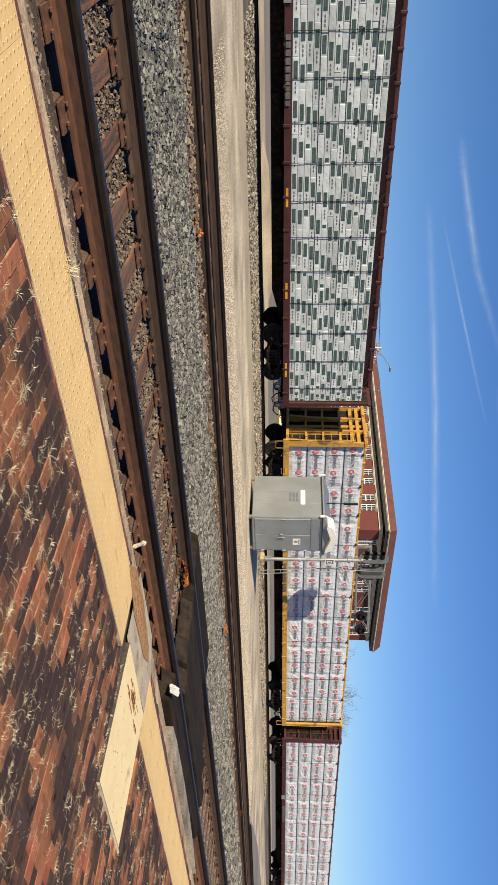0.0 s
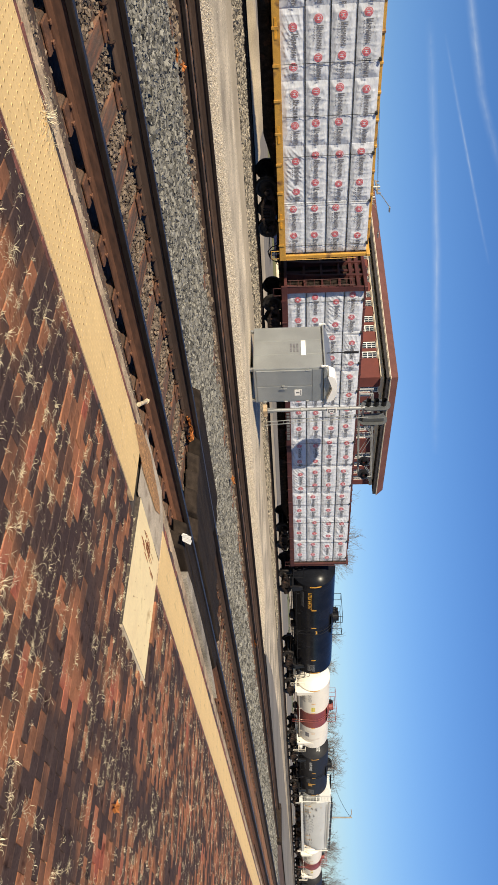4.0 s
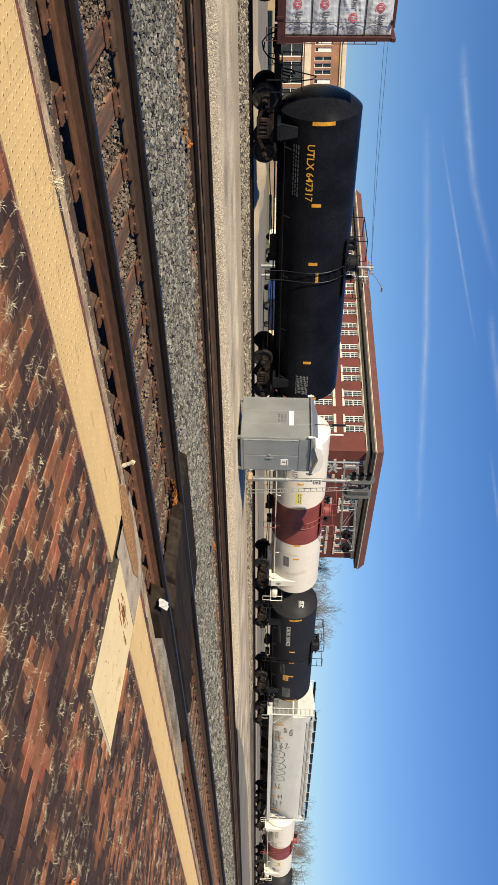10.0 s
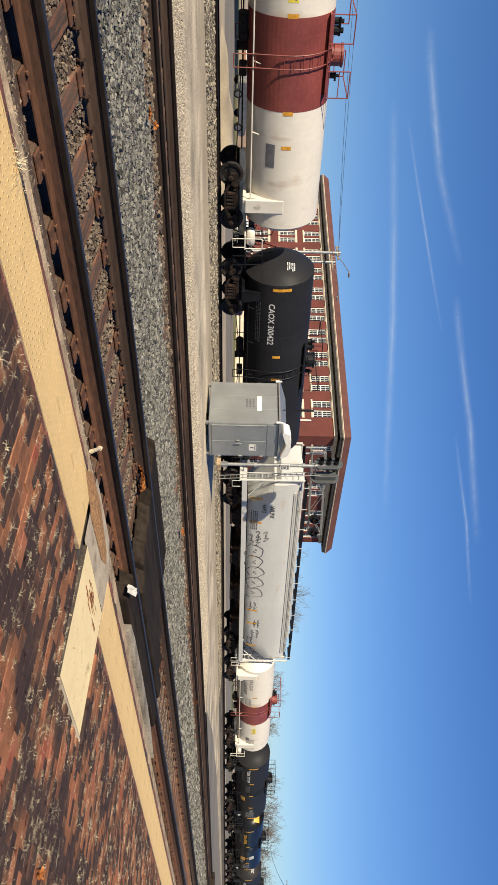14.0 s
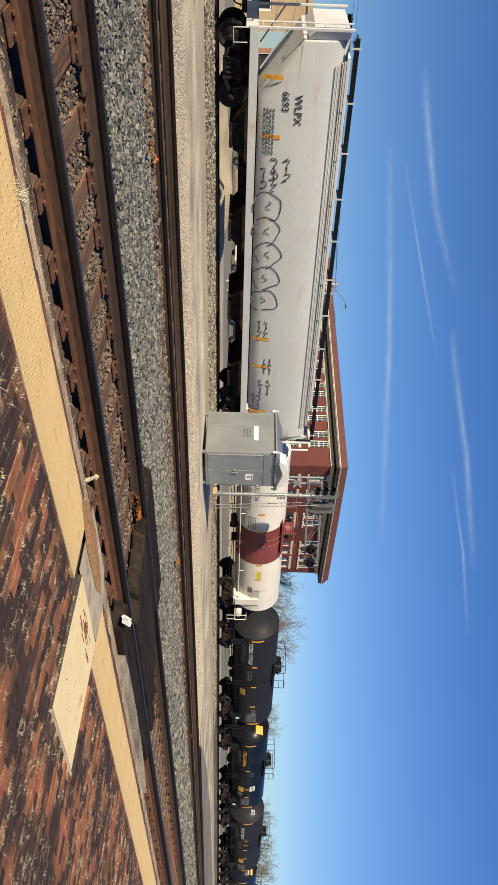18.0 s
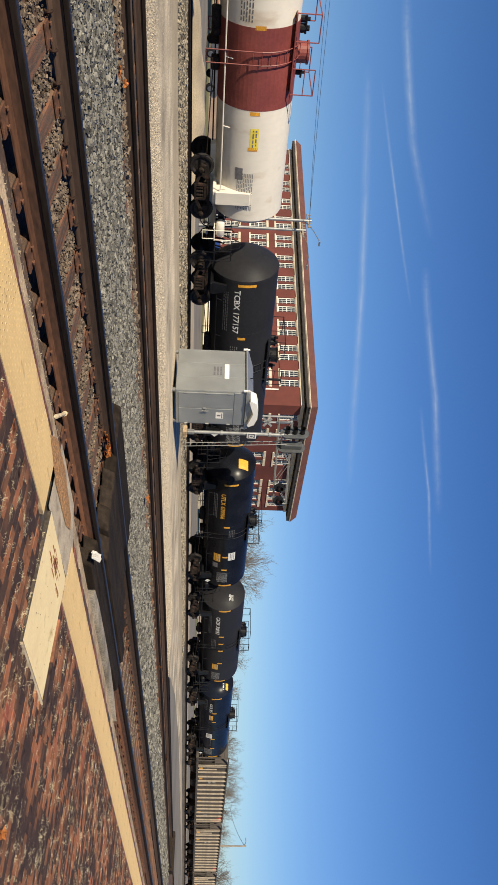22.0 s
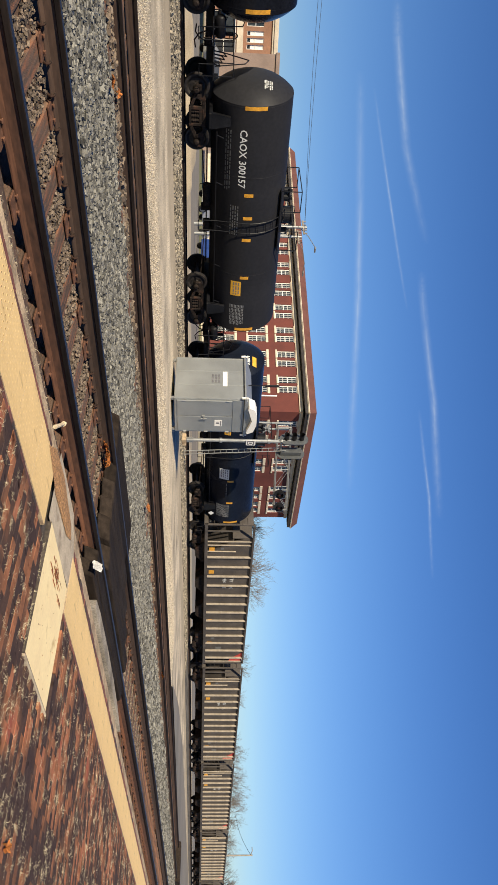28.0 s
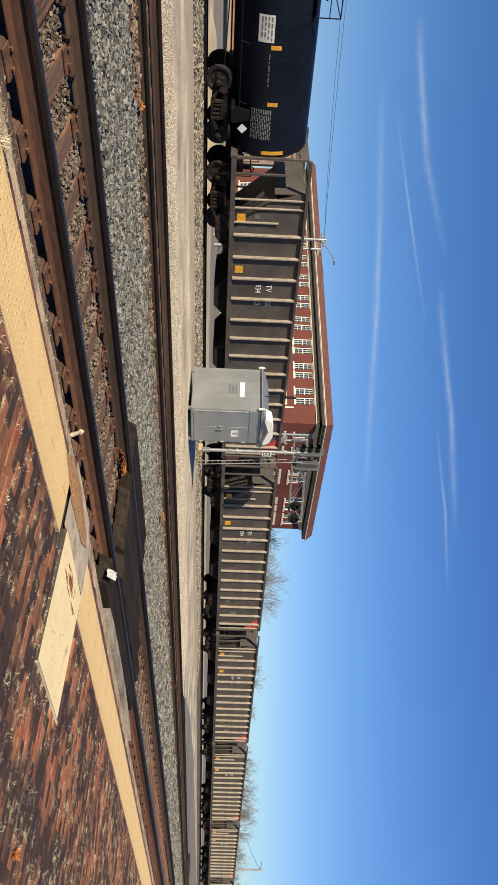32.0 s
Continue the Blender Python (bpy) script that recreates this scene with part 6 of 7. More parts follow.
def build_cabinet():
    cab = thing("equipment_cabinet", pose(18.05, 18.0, -0.02), "grey aluminium signal equipment cabinet standing beside the tracks", "equipment cabinet")
    w, d, h = 1.68, 2.05, 2.52
    bm = bmesh.new()
    box(bm, 0, w, 0, d, 0.10, h, 0.02)
    part("body", bm, M["alu"], cab)
    for x, y in ((0.08, 0.08), (w - 0.08, 0.08), (0.08, d - 0.08), (w - 0.08, d - 0.08)):
        bm = bmesh.new()
        box(bm, x - 0.05, x + 0.05, y - 0.05, y + 0.05, -0.05, 0.10, 0.005)
        part("foot", bm, M["alud"], cab)
    bm = bmesh.new()         # roof with a low gable towards the doors
    prism(bm, [(-0.10, h), (w + 0.10, h), (w + 0.10, h + 0.05), (w / 2, h + 0.30), (-0.10, h + 0.05)], -0.10, d + 0.10)
    part("roof", bm, M["alu"], cab)
    bm = bmesh.new()         # white rounded vent hood on the gable
    pts = [(0.18, h + 0.16), (0.30, h + 0.36), (0.62, h + 0.44), (1.06, h + 0.44), (1.38, h + 0.34), (1.50, h + 0.14), (1.42, h + 0.10), (w / 2, h + 0.28), (0.26, h + 0.12)]
    prism(bm, pts, -0.24, 0.25)
    part("vent_hood", bm, M["white"], cab, "white rounded vent hood")
    for x0, x1 in ((0.08, w / 2 - 0.008), (w / 2 + 0.008, w - 0.08)):
        bm = bmesh.new()
        box(bm, x0, x1, -0.032, 0.005, 0.20, h - 0.42, 0.008)
        door = part("door", bm, M["alu"], cab)
        for z in (0.45, 1.2, 1.95):
            bm = bmesh.new()
            xx = 0.075 if x0 < 0.5 else w - 0.075
            tube(bm, (xx, -0.045, z - 0.06), (xx, -0.045, z + 0.06), 0.02, 8)
            part("hinge", bm, M["alud"], door)
    bm = bmesh.new()
    box(bm, 0.05, w - 0.05, -0.02, 0.0, h - 0.40, h - 0.02, 0.006)
    part("header_panel", bm, M["alu"], cab)
    bm = bmesh.new()
    tube(bm, (w / 2 + 0.06, -0.03, 1.12), (w / 2 + 0.06, -0.11, 1.12), 0.028, 10)
    tube(bm, (w / 2 + 0.06, -0.10, 1.02), (w / 2 + 0.06, -0.10, 1.24), 0.016, 8)
    box(bm, w / 2 - 0.05, w / 2 + 0.0, -0.07, -0.03, 1.05, 1.17, 0.01)
    part("latch_handle", bm, M["alud"], cab)
    bm = bmesh.new()
    box(bm, 1.02, 1.32, -0.040, -0.034, 1.50, 1.76)
    part("warning_notice", bm, M["white"], cab, "white notice with a dark mark")
    bm = bmesh.new()
    box(bm, 1.05, 1.29, -0.044, -0.041, 1.70, 1.735)
    box(bm, 1.13, 1.20, -0.044, -0.041, 1.55, 1.67)
    part("notice_mark", bm, M["ink"], cab)
    for y in (0.02, 0.70, 1.38, d - 0.02):
        bm = bmesh.new()
        box(bm, -0.012, 0.004, y - 0.02, y + 0.02, 0.10, h, 0.003)
        part("side_seam", bm, M["alu"], cab)
    bm = bmesh.new()
    box(bm, -0.016, -0.006, 0.62, 1.34, 1.76, 1.92)
    part("name_plate", bm, M["white"], cab)
    bm = bmesh.new()
    for k in range(3):
        for q in range(5):
            box(bm, -0.016, -0.008, 0.80 + q * 0.085, 0.86 + q * 0.085, 1.38 + k * 0.115, 1.44 + k * 0.115)
    tagged(part("stencil_block", bm, M["ink"], cab), kind="stuff")
    for x, y in ((-0.10, -0.04), (w + 0.08, -0.04), (-0.10, d)):
        bm = bmesh.new()
        o = [(math.cos(a) * 0.055, math.sin(a) * 0.055) for a in [k * math.pi / 6 for k in range(13)]]
        pipe(bm, [(x + a * 0.4, y, h + 0.07 + b) for a, b in o], 0.016, 5)
        box(bm, x - 0.03, x + 0.03, y - 0.03, y + 0.03, h - 0.10, h + 0.03, 0.005)
        part("lifting_eye", bm, M["white"], cab)
    bm = bmesh.new()
    tube(bm, (0.3, 1.0, h + 0.1), (0.3, 1.0, h + 0.75), 0.018, 6)
    tube(bm, (0.3, 1.0, h + 0.75), (0.3, 1.0, h + 1.25), 0.045, 8)
    part("antenna", bm, M["black"], cab, "short black whip antenna")


build_cabinet()


def signal_head(parent, x, y, z, faces):
    """An oval-backed three-lamp signal with hoods; faces: the way it looks along x."""
    bm = bmesh.new()
    k = 24
    pts = [(0.35 * math.cos(2 * math.pi * i / k), 0.35 * math.sin(2 * math.pi * i / k) + (0.34 if i < k / 2 else -0.34)) for i in range(k)]
    v0 = [bm.verts.new((x, y + a, z + b)) for a, b in pts]
    v1 = [bm.verts.new((x + faces * 0.03, y + a, z + b)) for a, b in pts]
    bm.faces.new(v0)
    bm.faces.new(v1[::-1])
    for i in range(k):
        bm.faces.new((v0[i], v1[i], v1[(i + 1) % k], v0[(i + 1) % k]))
    bmesh.ops.recalc_face_normals(bm, faces=bm.faces)
    box(bm, x - faces * 0.28, x, y - 0.16, y + 0.16, z - 0.52, z + 0.52, 0.03)
    head = part("signal_head", bm, M["headgrey"], parent)
    for zz in (-0.36, 0.0, 0.36):
        bm = bmesh.new()
        for i in range(14):
            a0, a1 = radians(-40 + i * 260 / 14), radians(-40 + (i + 1) * 260 / 14)
            q = [(0.13 * math.cos(a), 0.13 * math.sin(a)) for a in (a0, a1)]
            vv = [bm.verts.new((x + faces * s, y + p[0], z + zz + p[1])) for p in q for s in (0.02, 0.36)]
            bm.faces.new((vv[0], vv[1], vv[3], vv[2]))
        tube(bm, (x + faces * 0.02, y, z + zz), (x + faces * 0.05, y, z + zz), 0.12, 14)
        part("hood", bm, M["black"], head)


M["headgrey"] = mat("signal_grey_black", (0.075, 0.08, 0.085), 0.55, scale=3, fine=20, bump=0.05, var=0.2)


def build_signals():
    X, Y = 26.5, 23.66
    sig = thing("railway_signal", Matrix(), "tall silver railway signal mast with two dark oval heads", "railway signal")
    bm = bmesh.new()
    box(bm, X - 0.22, X + 0.22, Y - 0.22, Y + 0.22, -0.1, 0.22, 0.03)
    part("footing", bm, M["concrete"], sig)
    bm = bmesh.new()
    box(bm, X - 0.11, X + 0.11, Y - 0.11, Y + 0.11, 0.20, 0.56, 0.04)
    part("base_casting", bm, M["alud"], sig)
    bm = bmesh.new()
    tube(bm, (X, Y, 0.55), (X, Y, 5.2), 0.085, 14)
    part("mast", bm, M["alud"], sig)
    for z in (1.8, 4.1, 4.7):
        bm = bmesh.new()
        tube(bm, (X, Y, z), (X, Y, z + 0.12), 0.12, 14)
        part("collar", bm, M["alud"], sig)
    bm = bmesh.new()
    box(bm, X - 0.19, X + 0.19, Y - 0.13, Y - 0.10, 3.05, 3.5, 0.01)
    part("sign_plate", bm, M["white"], sig)
    bm = bmesh.new()
    box(bm, X - 0.14, X + 0.14, Y - 0.135, Y - 0.131, 3.1, 3.45)
    part("sign_border", bm, M["ink"], sig)
    bm = letters("D", 0.24)
    bmesh.ops.translate(bm, verts=bm.verts, vec=(X - 0.09, Y - 0.14, 3.15))
    part("sign_letter", bm, M["white"], sig)
    bm = bmesh.new()
    pipe(bm, [(X, Y, 4.6), (X - 0.15, Y, 4.75), (X + 0.35, Y, 4.75), (X + 0.9, Y, 4.78)], 0.05, 8)
    part("bracket", bm, M["alud"], sig)
    signal_head(sig, X - 0.05, Y + 0.1, 5.35, -1)
    signal_head(sig, X + 0.85, Y + 0.0, 5.25, 1)
    # open ladder behind the mast
    bm = bmesh.new()
    for s in (-0.18, 0.18):
        pipe(bm, [(X + 0.95 + s * 0.5, Y + s, 0.1), (X + 0.55 + s * 0.5, Y + s, 5.0)], 0.02, 5)
    for k in range(16):
        z = 0.4 + k * 0.29
        xx = X + 0.95 - 0.4 * (z - 0.1) / 4.9
        pipe(bm, [(xx - 0.09, Y - 0.18, z), (xx + 0.09, Y + 0.18, z)], 0.014, 5)
    part("ladder", bm, M["alud"], sig)

    # road-crossing cantilever a little behind
    arm = thing("crossing_cantilever", pose(37.5, 34.9, 0, 0, 0, -26.6), "silver lattice cantilever with crossing lights over the road", "crossing signal")
    bm = bmesh.new()
    for s in (-0.22, 0.22):
        tube(bm, (s, 0, -0.1), (s, 0, 7.0), 0.07, 10)
    for k in range(11):
        pipe(bm, [(-0.22, 0, 0.4 + k * 0.6), (0.22, 0, 0.7 + k * 0.6)], 0.022, 5)
    part("mast", bm, M["alud"], arm)
    bm = bmesh.new()
    L, z0, z1 = 6.3, 6.0, 6.92
    for z in (z0, z1):
        for y in (-0.3, 0.3):
            pipe(bm, [(0, y, z), (L, y, z)], 0.045, 6)
    for k in range(5):
        xa, xb = L * k / 4.0 - 0.01, L * (k + 1) / 4.0
        for y in (-0.3, 0.3):
            pipe(bm, [(xa, y, z0), (xa, y, z1)], 0.03, 5)
            if k < 4:
                pipe(bm, [(xa, y, z0 if k % 2 else z1), (xb, y, z1 if k % 2 else z0)], 0.018, 5)
        pipe(bm, [(xa, -0.3, z0), (xa, 0.3, z0)], 0.025, 5)
        pipe(bm, [(xa, -0.3, z1), (xa, 0.3, z1)], 0.025, 5)
    part("arm", bm, M["alud"], arm)
    for xx in (L - 1.35, L - 0.35):
        bm = bmesh.new()
        tube(bm, (xx, -0.52, z0 + 0.35), (xx, -0.48, z0 + 0.35), 0.36, 20)
        tube(bm, (xx, -0.50, z0 + 0.35), (xx, -0.80, z0 + 0.43), 0.18, 12, cap=False)
        tube(bm, (xx, -0.48, z0 + 0.35), (xx, -0.28, z0 + 0.35), 0.10, 10)
        lamp = part("flasher", bm, M["black"], arm, "round black flashing-light disc")
        bm = bmesh.new()
        tube(bm, (xx, -0.535, z0 + 0.35), (xx, -0.53, z0 + 0.35), 0.13, 14)
        part("lens", bm, M["darklens"], lamp)
    bm = bmesh.new()
    for a in (45, -45):
        m = Matrix.Translation((0.1, -0.35, 5.2)) @ Matrix.Rotation(radians(a), 4, "Y")
        box(bm, -0.40, 0.40, -0.012, 0.012, -0.075, 0.075, 0.0, m=m)
    part("crossbuck", bm, M["alud"], arm, "crossed boards with bare metal backs")
    bm = bmesh.new()
    pipe(bm, [(0, -0.05, 5.2), (0.1, -0.33, 5.2)], 0.03, 6)
    part("crossbuck_bracket", bm, M["alud"], arm)


build_signals()

# ---- beyond the far track ----
CORNER = Vector((61.1, 59.1, 0))
ALONG_A, ALONG_B = Vector((-5.7, 54.1, 0)).normalized(), Vector((1, 0.02, 0)).normalized()


def frame_of(origin, along):
    """A wall's space: x along it, y into the building, z up."""
    x = along
    y = Vector((0, 0, 1)).cross(x)
    return Matrix(((x.x, y.x, 0, origin.x), (x.y, y.y, 0, origin.y), (0, 0, 1, origin.z), (0, 0, 0, 1)))


def window_meshes(w=1.05, h=2.2):
    bm = bmesh.new()
    t = 0.09
    for x0, x1, z0, z1 in ((0, t, 0, h), (w - t, w, 0, h), (t, w - t, 0, t), (t, w - t, h - t, h), (t, w - t, h / 2 - 0.05, h / 2 + 0.05)):
        box(bm, x0, x1, 0.02, 0.12, z0, z1)
    for k in (1, 2):
        box(bm, w * k / 3 - 0.02, w * k / 3 + 0.02, 0.05, 0.10, t, h - t)
    for z in (h * 0.25, h * 0.75):
        box(bm, t, w - t, 0.05, 0.10, z - 0.02, z + 0.02)
    fr = shared("window", bm, M["white"])
    bm = bmesh.new()
    box(bm, t, w - t, 0.07, 0.085, t, h - t)
    gl = shared("pane", bm, M["pane"])
    bm = bmesh.new()
    box(bm, -0.12, w + 0.12, -0.10, 0.10, -0.20, 0.0, 0.01)
    si = shared("sill", bm, M["stonetrim"])
    bm = bmesh.new()
    box(bm, -0.16, w + 0.16, -0.05, 0.10, h, h + 0.30, 0.01)
    li = shared("lintel", bm, M["stonetrim"])
    return fr, gl, (si, li)


def wall_with_holes(length, height, holes, thick=0.4):
    """A wall with rectangular openings cut through it, in its own space."""
    xs = sorted({0.0, length} | {v for h in holes for v in (h[0], h[1])})
    zs = sorted({0.0, height} | {v for h in holes for v in (h[2], h[3])})
    bm = bmesh.new()
    for y in (0.0, thick):
        grid = {}
        for i, x in enumerate(xs):
            for j, z in enumerate(zs):
                grid[i, j] = bm.verts.new((x, y, z))
        for i in range(len(xs) - 1):
            for j in range(len(zs) - 1):
                mx, mz = (xs[i] + xs[i + 1]) / 2, (zs[j] + zs[j + 1]) / 2
                if not any(h[0] < mx < h[1] and h[2] < mz < h[3] for h in holes):
                    bm.faces.new((grid[i, j], grid[i + 1, j], grid[i + 1, j + 1], grid[i, j + 1]))
    for a, b, c, d in holes:
        for p in (((a, c), (b, c)), ((b, c), (b, d)), ((b, d), (a, d)), ((a, d), (a, c))):
            (x0, z0), (x1, z1) = p
            bm.faces.new([bm.verts.new(q) for q in ((x0, 0, z0), (x1, 0, z1), (x1, thick, z1), (x0, thick, z0))])
    return bm


def build_hall():
    hall = thing("brick_building", Matrix(), "long red-brick building with white windows and a broad cornice", "building")
    fr, gl, tr = window_meshes()
    rows = (9.25, 5.75, 1.9)
    LA, LB, HT = 49.3, 21.0, 11.9
    pa = [4.1 + 4.03 * k + s for k in range(11) for s in (-0.73, 0.73)]
    pb = [2.1, 4.8, 9.1, 10.6, 14.8, 16.4, 18.1, 19.5]
    for along, length, places, nm in ((ALONG_A, LA, pa, "a"), (ALONG_B, LB, pb, "b")):
        m = frame_of(CORNER, along)
        if nm == "a":          # seen from its other side: mirror the depth so that y runs into the building
            m = m @ Matrix.Diagonal((1, -1, 1, 1))
        holes = [(x - 0.525, x + 0.525, z, z + 2.2) for x in places for z in rows]
        bm = wall_with_holes(length, HT, holes)
        bmesh.ops.transform(bm, matrix=m, verts=bm.verts)
        bmesh.ops.recalc_face_normals(bm, faces=bm.faces)
        part("wall", bm, M["redbrick"], hall)
        for x in places:
            for z in rows:
                w = again("window", fr, hall, m=m @ Matrix.Translation((x - 0.525, 0.1, z)))
                again("pane", gl, w)
                again("sill", tr[0], w, m=Matrix.Translation((0, -0.1, 0)))
                again("lintel", tr[1], w, m=Matrix.Translation((0, -0.1, 0)))
        bm = bmesh.new()
        for z0, z1, out in ((11.55, 11.95, 0.15),):
            box(bm, -0.0, length, -out, 0.2, z0, z1)
        box(bm, -0.05, length + 0.1, -0.08, 0.2, 0, 1.0)
        bmesh.ops.transform(bm, matrix=m, verts=bm.verts)
        bmesh.ops.recalc_face_normals(bm, faces=bm.faces)
        part("stone_band", bm, M["stonetrim"], hall)
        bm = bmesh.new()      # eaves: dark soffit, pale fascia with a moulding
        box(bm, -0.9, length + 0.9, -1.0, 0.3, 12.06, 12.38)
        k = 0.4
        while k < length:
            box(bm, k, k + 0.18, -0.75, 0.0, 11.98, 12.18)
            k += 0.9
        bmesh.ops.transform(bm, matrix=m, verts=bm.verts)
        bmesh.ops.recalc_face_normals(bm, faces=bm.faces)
        part("soffit", bm, M["darksoffit"], hall)
        bm = bmesh.new()
        box(bm, -1.0, length + 1.0, -1.02, -0.88, 12.40, 12.54)
        box(bm, -1.1, length + 1.1, -1.12, -0.9, 12.48, 12.56)
        bmesh.ops.transform(bm, matrix=m, verts=bm.verts)
        bmesh.ops.recalc_face_normals(bm, faces=bm.faces)
        part("fascia", bm, M["stonetrim"], hall)
        bm = bmesh.new()      # tiled roof slope
        n = int(length / 1.2)
        v = [bm.verts.new(p) for p in ((-1.05, -1.10, 12.55), (length + 1.05, -1.10, 12.55), (length - 3.0, 5.2, 13.6), (5.2, 5.2, 13.6))]
        bm.faces.new(v)
        v = [bm.verts.new(p) for p in ((-1.05, -1.10, 12.55), (length + 1.05, -1.10, 12.55), (length + 0.7, -0.5, 13.42), (-0.5, -0.5, 13.42))]
        bm.faces.new(v)
        bmesh.ops.transform(bm, matrix=m, verts=bm.verts)
        bmesh.ops.recalc_face_normals(bm, faces=bm.faces)
        part("roof", bm, M["roof"], hall)
    bm = bmesh.new()
    a, b = CORNER + ALONG_A * LA, CORNER + ALONG_B * LB
    c = b + ALONG_A * LA
    for p, q in ((b, c), (c, a)):
        bm.faces.new([bm.verts.new(v) for v in (p, q, q + Vector((0, 0, 13)), p + Vector((0, 0, 13)))])
    bm.faces.new([bm.verts.new(v + Vector((0, 0, 12.3))) for v in (CORNER, b, c, a)])
    part("rear_wall", bm, M["redbrick"], hall)
    bm = bmesh.new()
    p = CORNER + ALONG_A * 2.2 + Vector((-0.12, 0, 0))
    tube(bm, p + Vector((0, 0, 0)), p + Vector((0, 0, 9.0)), 0.09, 8)
    part("drainpipe", bm, M["white"], hall)


M["darksoffit"] = mat("dark_soffit", (0.035, 0.03, 0.03), 0.8, scale=2, fine=10, bump=0.1, var=0.3)
build_hall()


def low_building(name, label, az0, az1, rho, top, wall, openings):
    p0 = Vector((rho * math.cos(radians(az1)), rho * math.sin(radians(az1)), 0))
    p1 = Vector((rho * math.cos(radians(az0)), rho * math.sin(radians(az0)), 0))
    b = thing(name, Matrix(), label, "building")
    L = (p1 - p0).length
    m = frame_of(p0, (p1 - p0).normalized())
    bm = wall_with_holes(L, top, openings(L))
    bmesh.ops.transform(bm, matrix=m, verts=bm.verts)
    part("wall", bm, M[wall], b)
    bm = bmesh.new()
    box(bm, 0.0, L, 0.45, 12, 0, top - 0.3)
    box(bm, -0.15, L + 0.15, -0.15, 0.5, top, top + 0.35, 0.02)
    bmesh.ops.transform(bm, matrix=m, verts=bm.verts)
    part("parapet", bm, M[wall], b)
    for a, c, z0, z1 in openings(L):
        bm = bmesh.new()
        t = 0.12
        for x0, x1, q0, q1 in ((a, a + t, z0, z1), (c - t, c, z0, z1), (a + t, c - t, z0, z0 + t), (a + t, c - t, z1 - t, z1), ((a + c) / 2 - 0.04, (a + c) / 2 + 0.04, z0 + t, z1 - t)):
            box(bm, x0, x1, 0.05, 0.2, q0, q1)
        bmesh.ops.transform(bm, matrix=m, verts=bm.verts)
        w = part("window", bm, M["white"], b)
        bm = bmesh.new()
        box(bm, a + t, c - t, 0.14, 0.16, z0 + t, z1 - t)
        bmesh.ops.transform(bm, matrix=m, verts=bm.verts)
        part("pane", bm, M["pane"], w)
    return b


low_building("warehouse", "low pinkish brick warehouse with a flat parapet", 62.9, 69.2, 76.0, 6.6, "pinkwall", lambda L: [])
low_building("shop_building", "low cream shop building with white windows", 74.6, 86.0, 58.0, 4.9, "creamwall", lambda L: [(L - 2.6 - 2.4 * k, L - 1.2 - 2.4 * k, 1.0, 2.5) for k in range(4)])


def build_shop_front():
    """A two-storey brick front: glazed shop below, a row of narrow windows above, a pale cornice."""
    rho, az0, az1, top = 100.0, 68.2, 73.6, 7.9
    p0 = Vector((rho * math.cos(radians(az1)), rho * math.sin(radians(az1)), 0))
    p1 = Vector((rho * math.cos(radians(az0)), rho * math.sin(radians(az0)), 0))
    L = (p1 - p0).length
    m = frame_of(p0, (p1 - p0).normalized())
    shop = thing("brick_shop", Matrix(), "two-storey orange brick shop front with a pale cornice", "building")

    def add(name, boxes, material, parent, label=""):
        bm = bmesh.new()
        for b in boxes:
            box(bm, *b)
        bmesh.ops.transform(bm, matrix=m, verts=bm.verts)
        return part(name, bm, material, parent, label)
    holes = [(0.5 + 2.9 * k, 3.0 + 2.9 * k, 0.5, 3.4) for k in range(3)]
    upper = [(0.55 + 0.72 * k + 0.25 * (k // 3), 1.03 + 0.72 * k + 0.25 * (k // 3), 4.7, 6.7) for k in range(11)]
    bm = wall_with_holes(L, top, holes + upper)
    bmesh.ops.transform(bm, matrix=m, verts=bm.verts)
    part("wall", bm, M["shopbrick"], shop)
    add("rear_wall", [(0.0, L, 0.45, 12.0, 0.0, top - 0.3)], M["shopbrick"], shop)
    add("cornice", [(-0.2, L + 0.2, -0.35, 0.5, top, top + 0.5, 0.04), (-0.1, L + 0.1, -0.2, -0.004, top - 0.22, top - 0.005, 0.03)], M["stonetrim"], shop, "pale moulded cornice")
    add("sign_band", [(0.1, L - 0.1, -0.12, -0.004, 3.5, 4.25, 0.02)], M["stonetrim"], shop, "plain pale band over the shop windows")
    for k, (a, c, z0, z1) in enumerate(holes + upper):
        t = 0.10 if z1 < 4 else 0.05
        w = add("window", [(a, a + t, 0.06, 0.2, z0, z1), (c - t, c, 0.06, 0.2, z0, z1), (a + t, c - t, 0.06, 0.2, z0, z0 + t), (a + t, c - t, 0.06, 0.2, z1 - t, z1), (a + t, c - t, 0.08, 0.18, (z0 + z1) / 2 - 0.03, (z0 + z1) / 2 + 0.03)], M["white"], shop)
        add("pane", [(a + t, c - t, 0.20, 0.22, z0 + t, z1 - t)], M["pane"], w)
        if z1 > 4 and k % 6 > 2:
            add("blind", [(a + t, c - t, 0.12, 0.15, z0 + 0.4, z1 - t)], M["white"], w, "pale drawn blind")


M["shopbrick"] = mat("orange_shop_brick", (0.30, 0.155, 0.095), 0.88, scale=0.6, fine=18, bump=0.2, var=0.2)
build_shop_front()


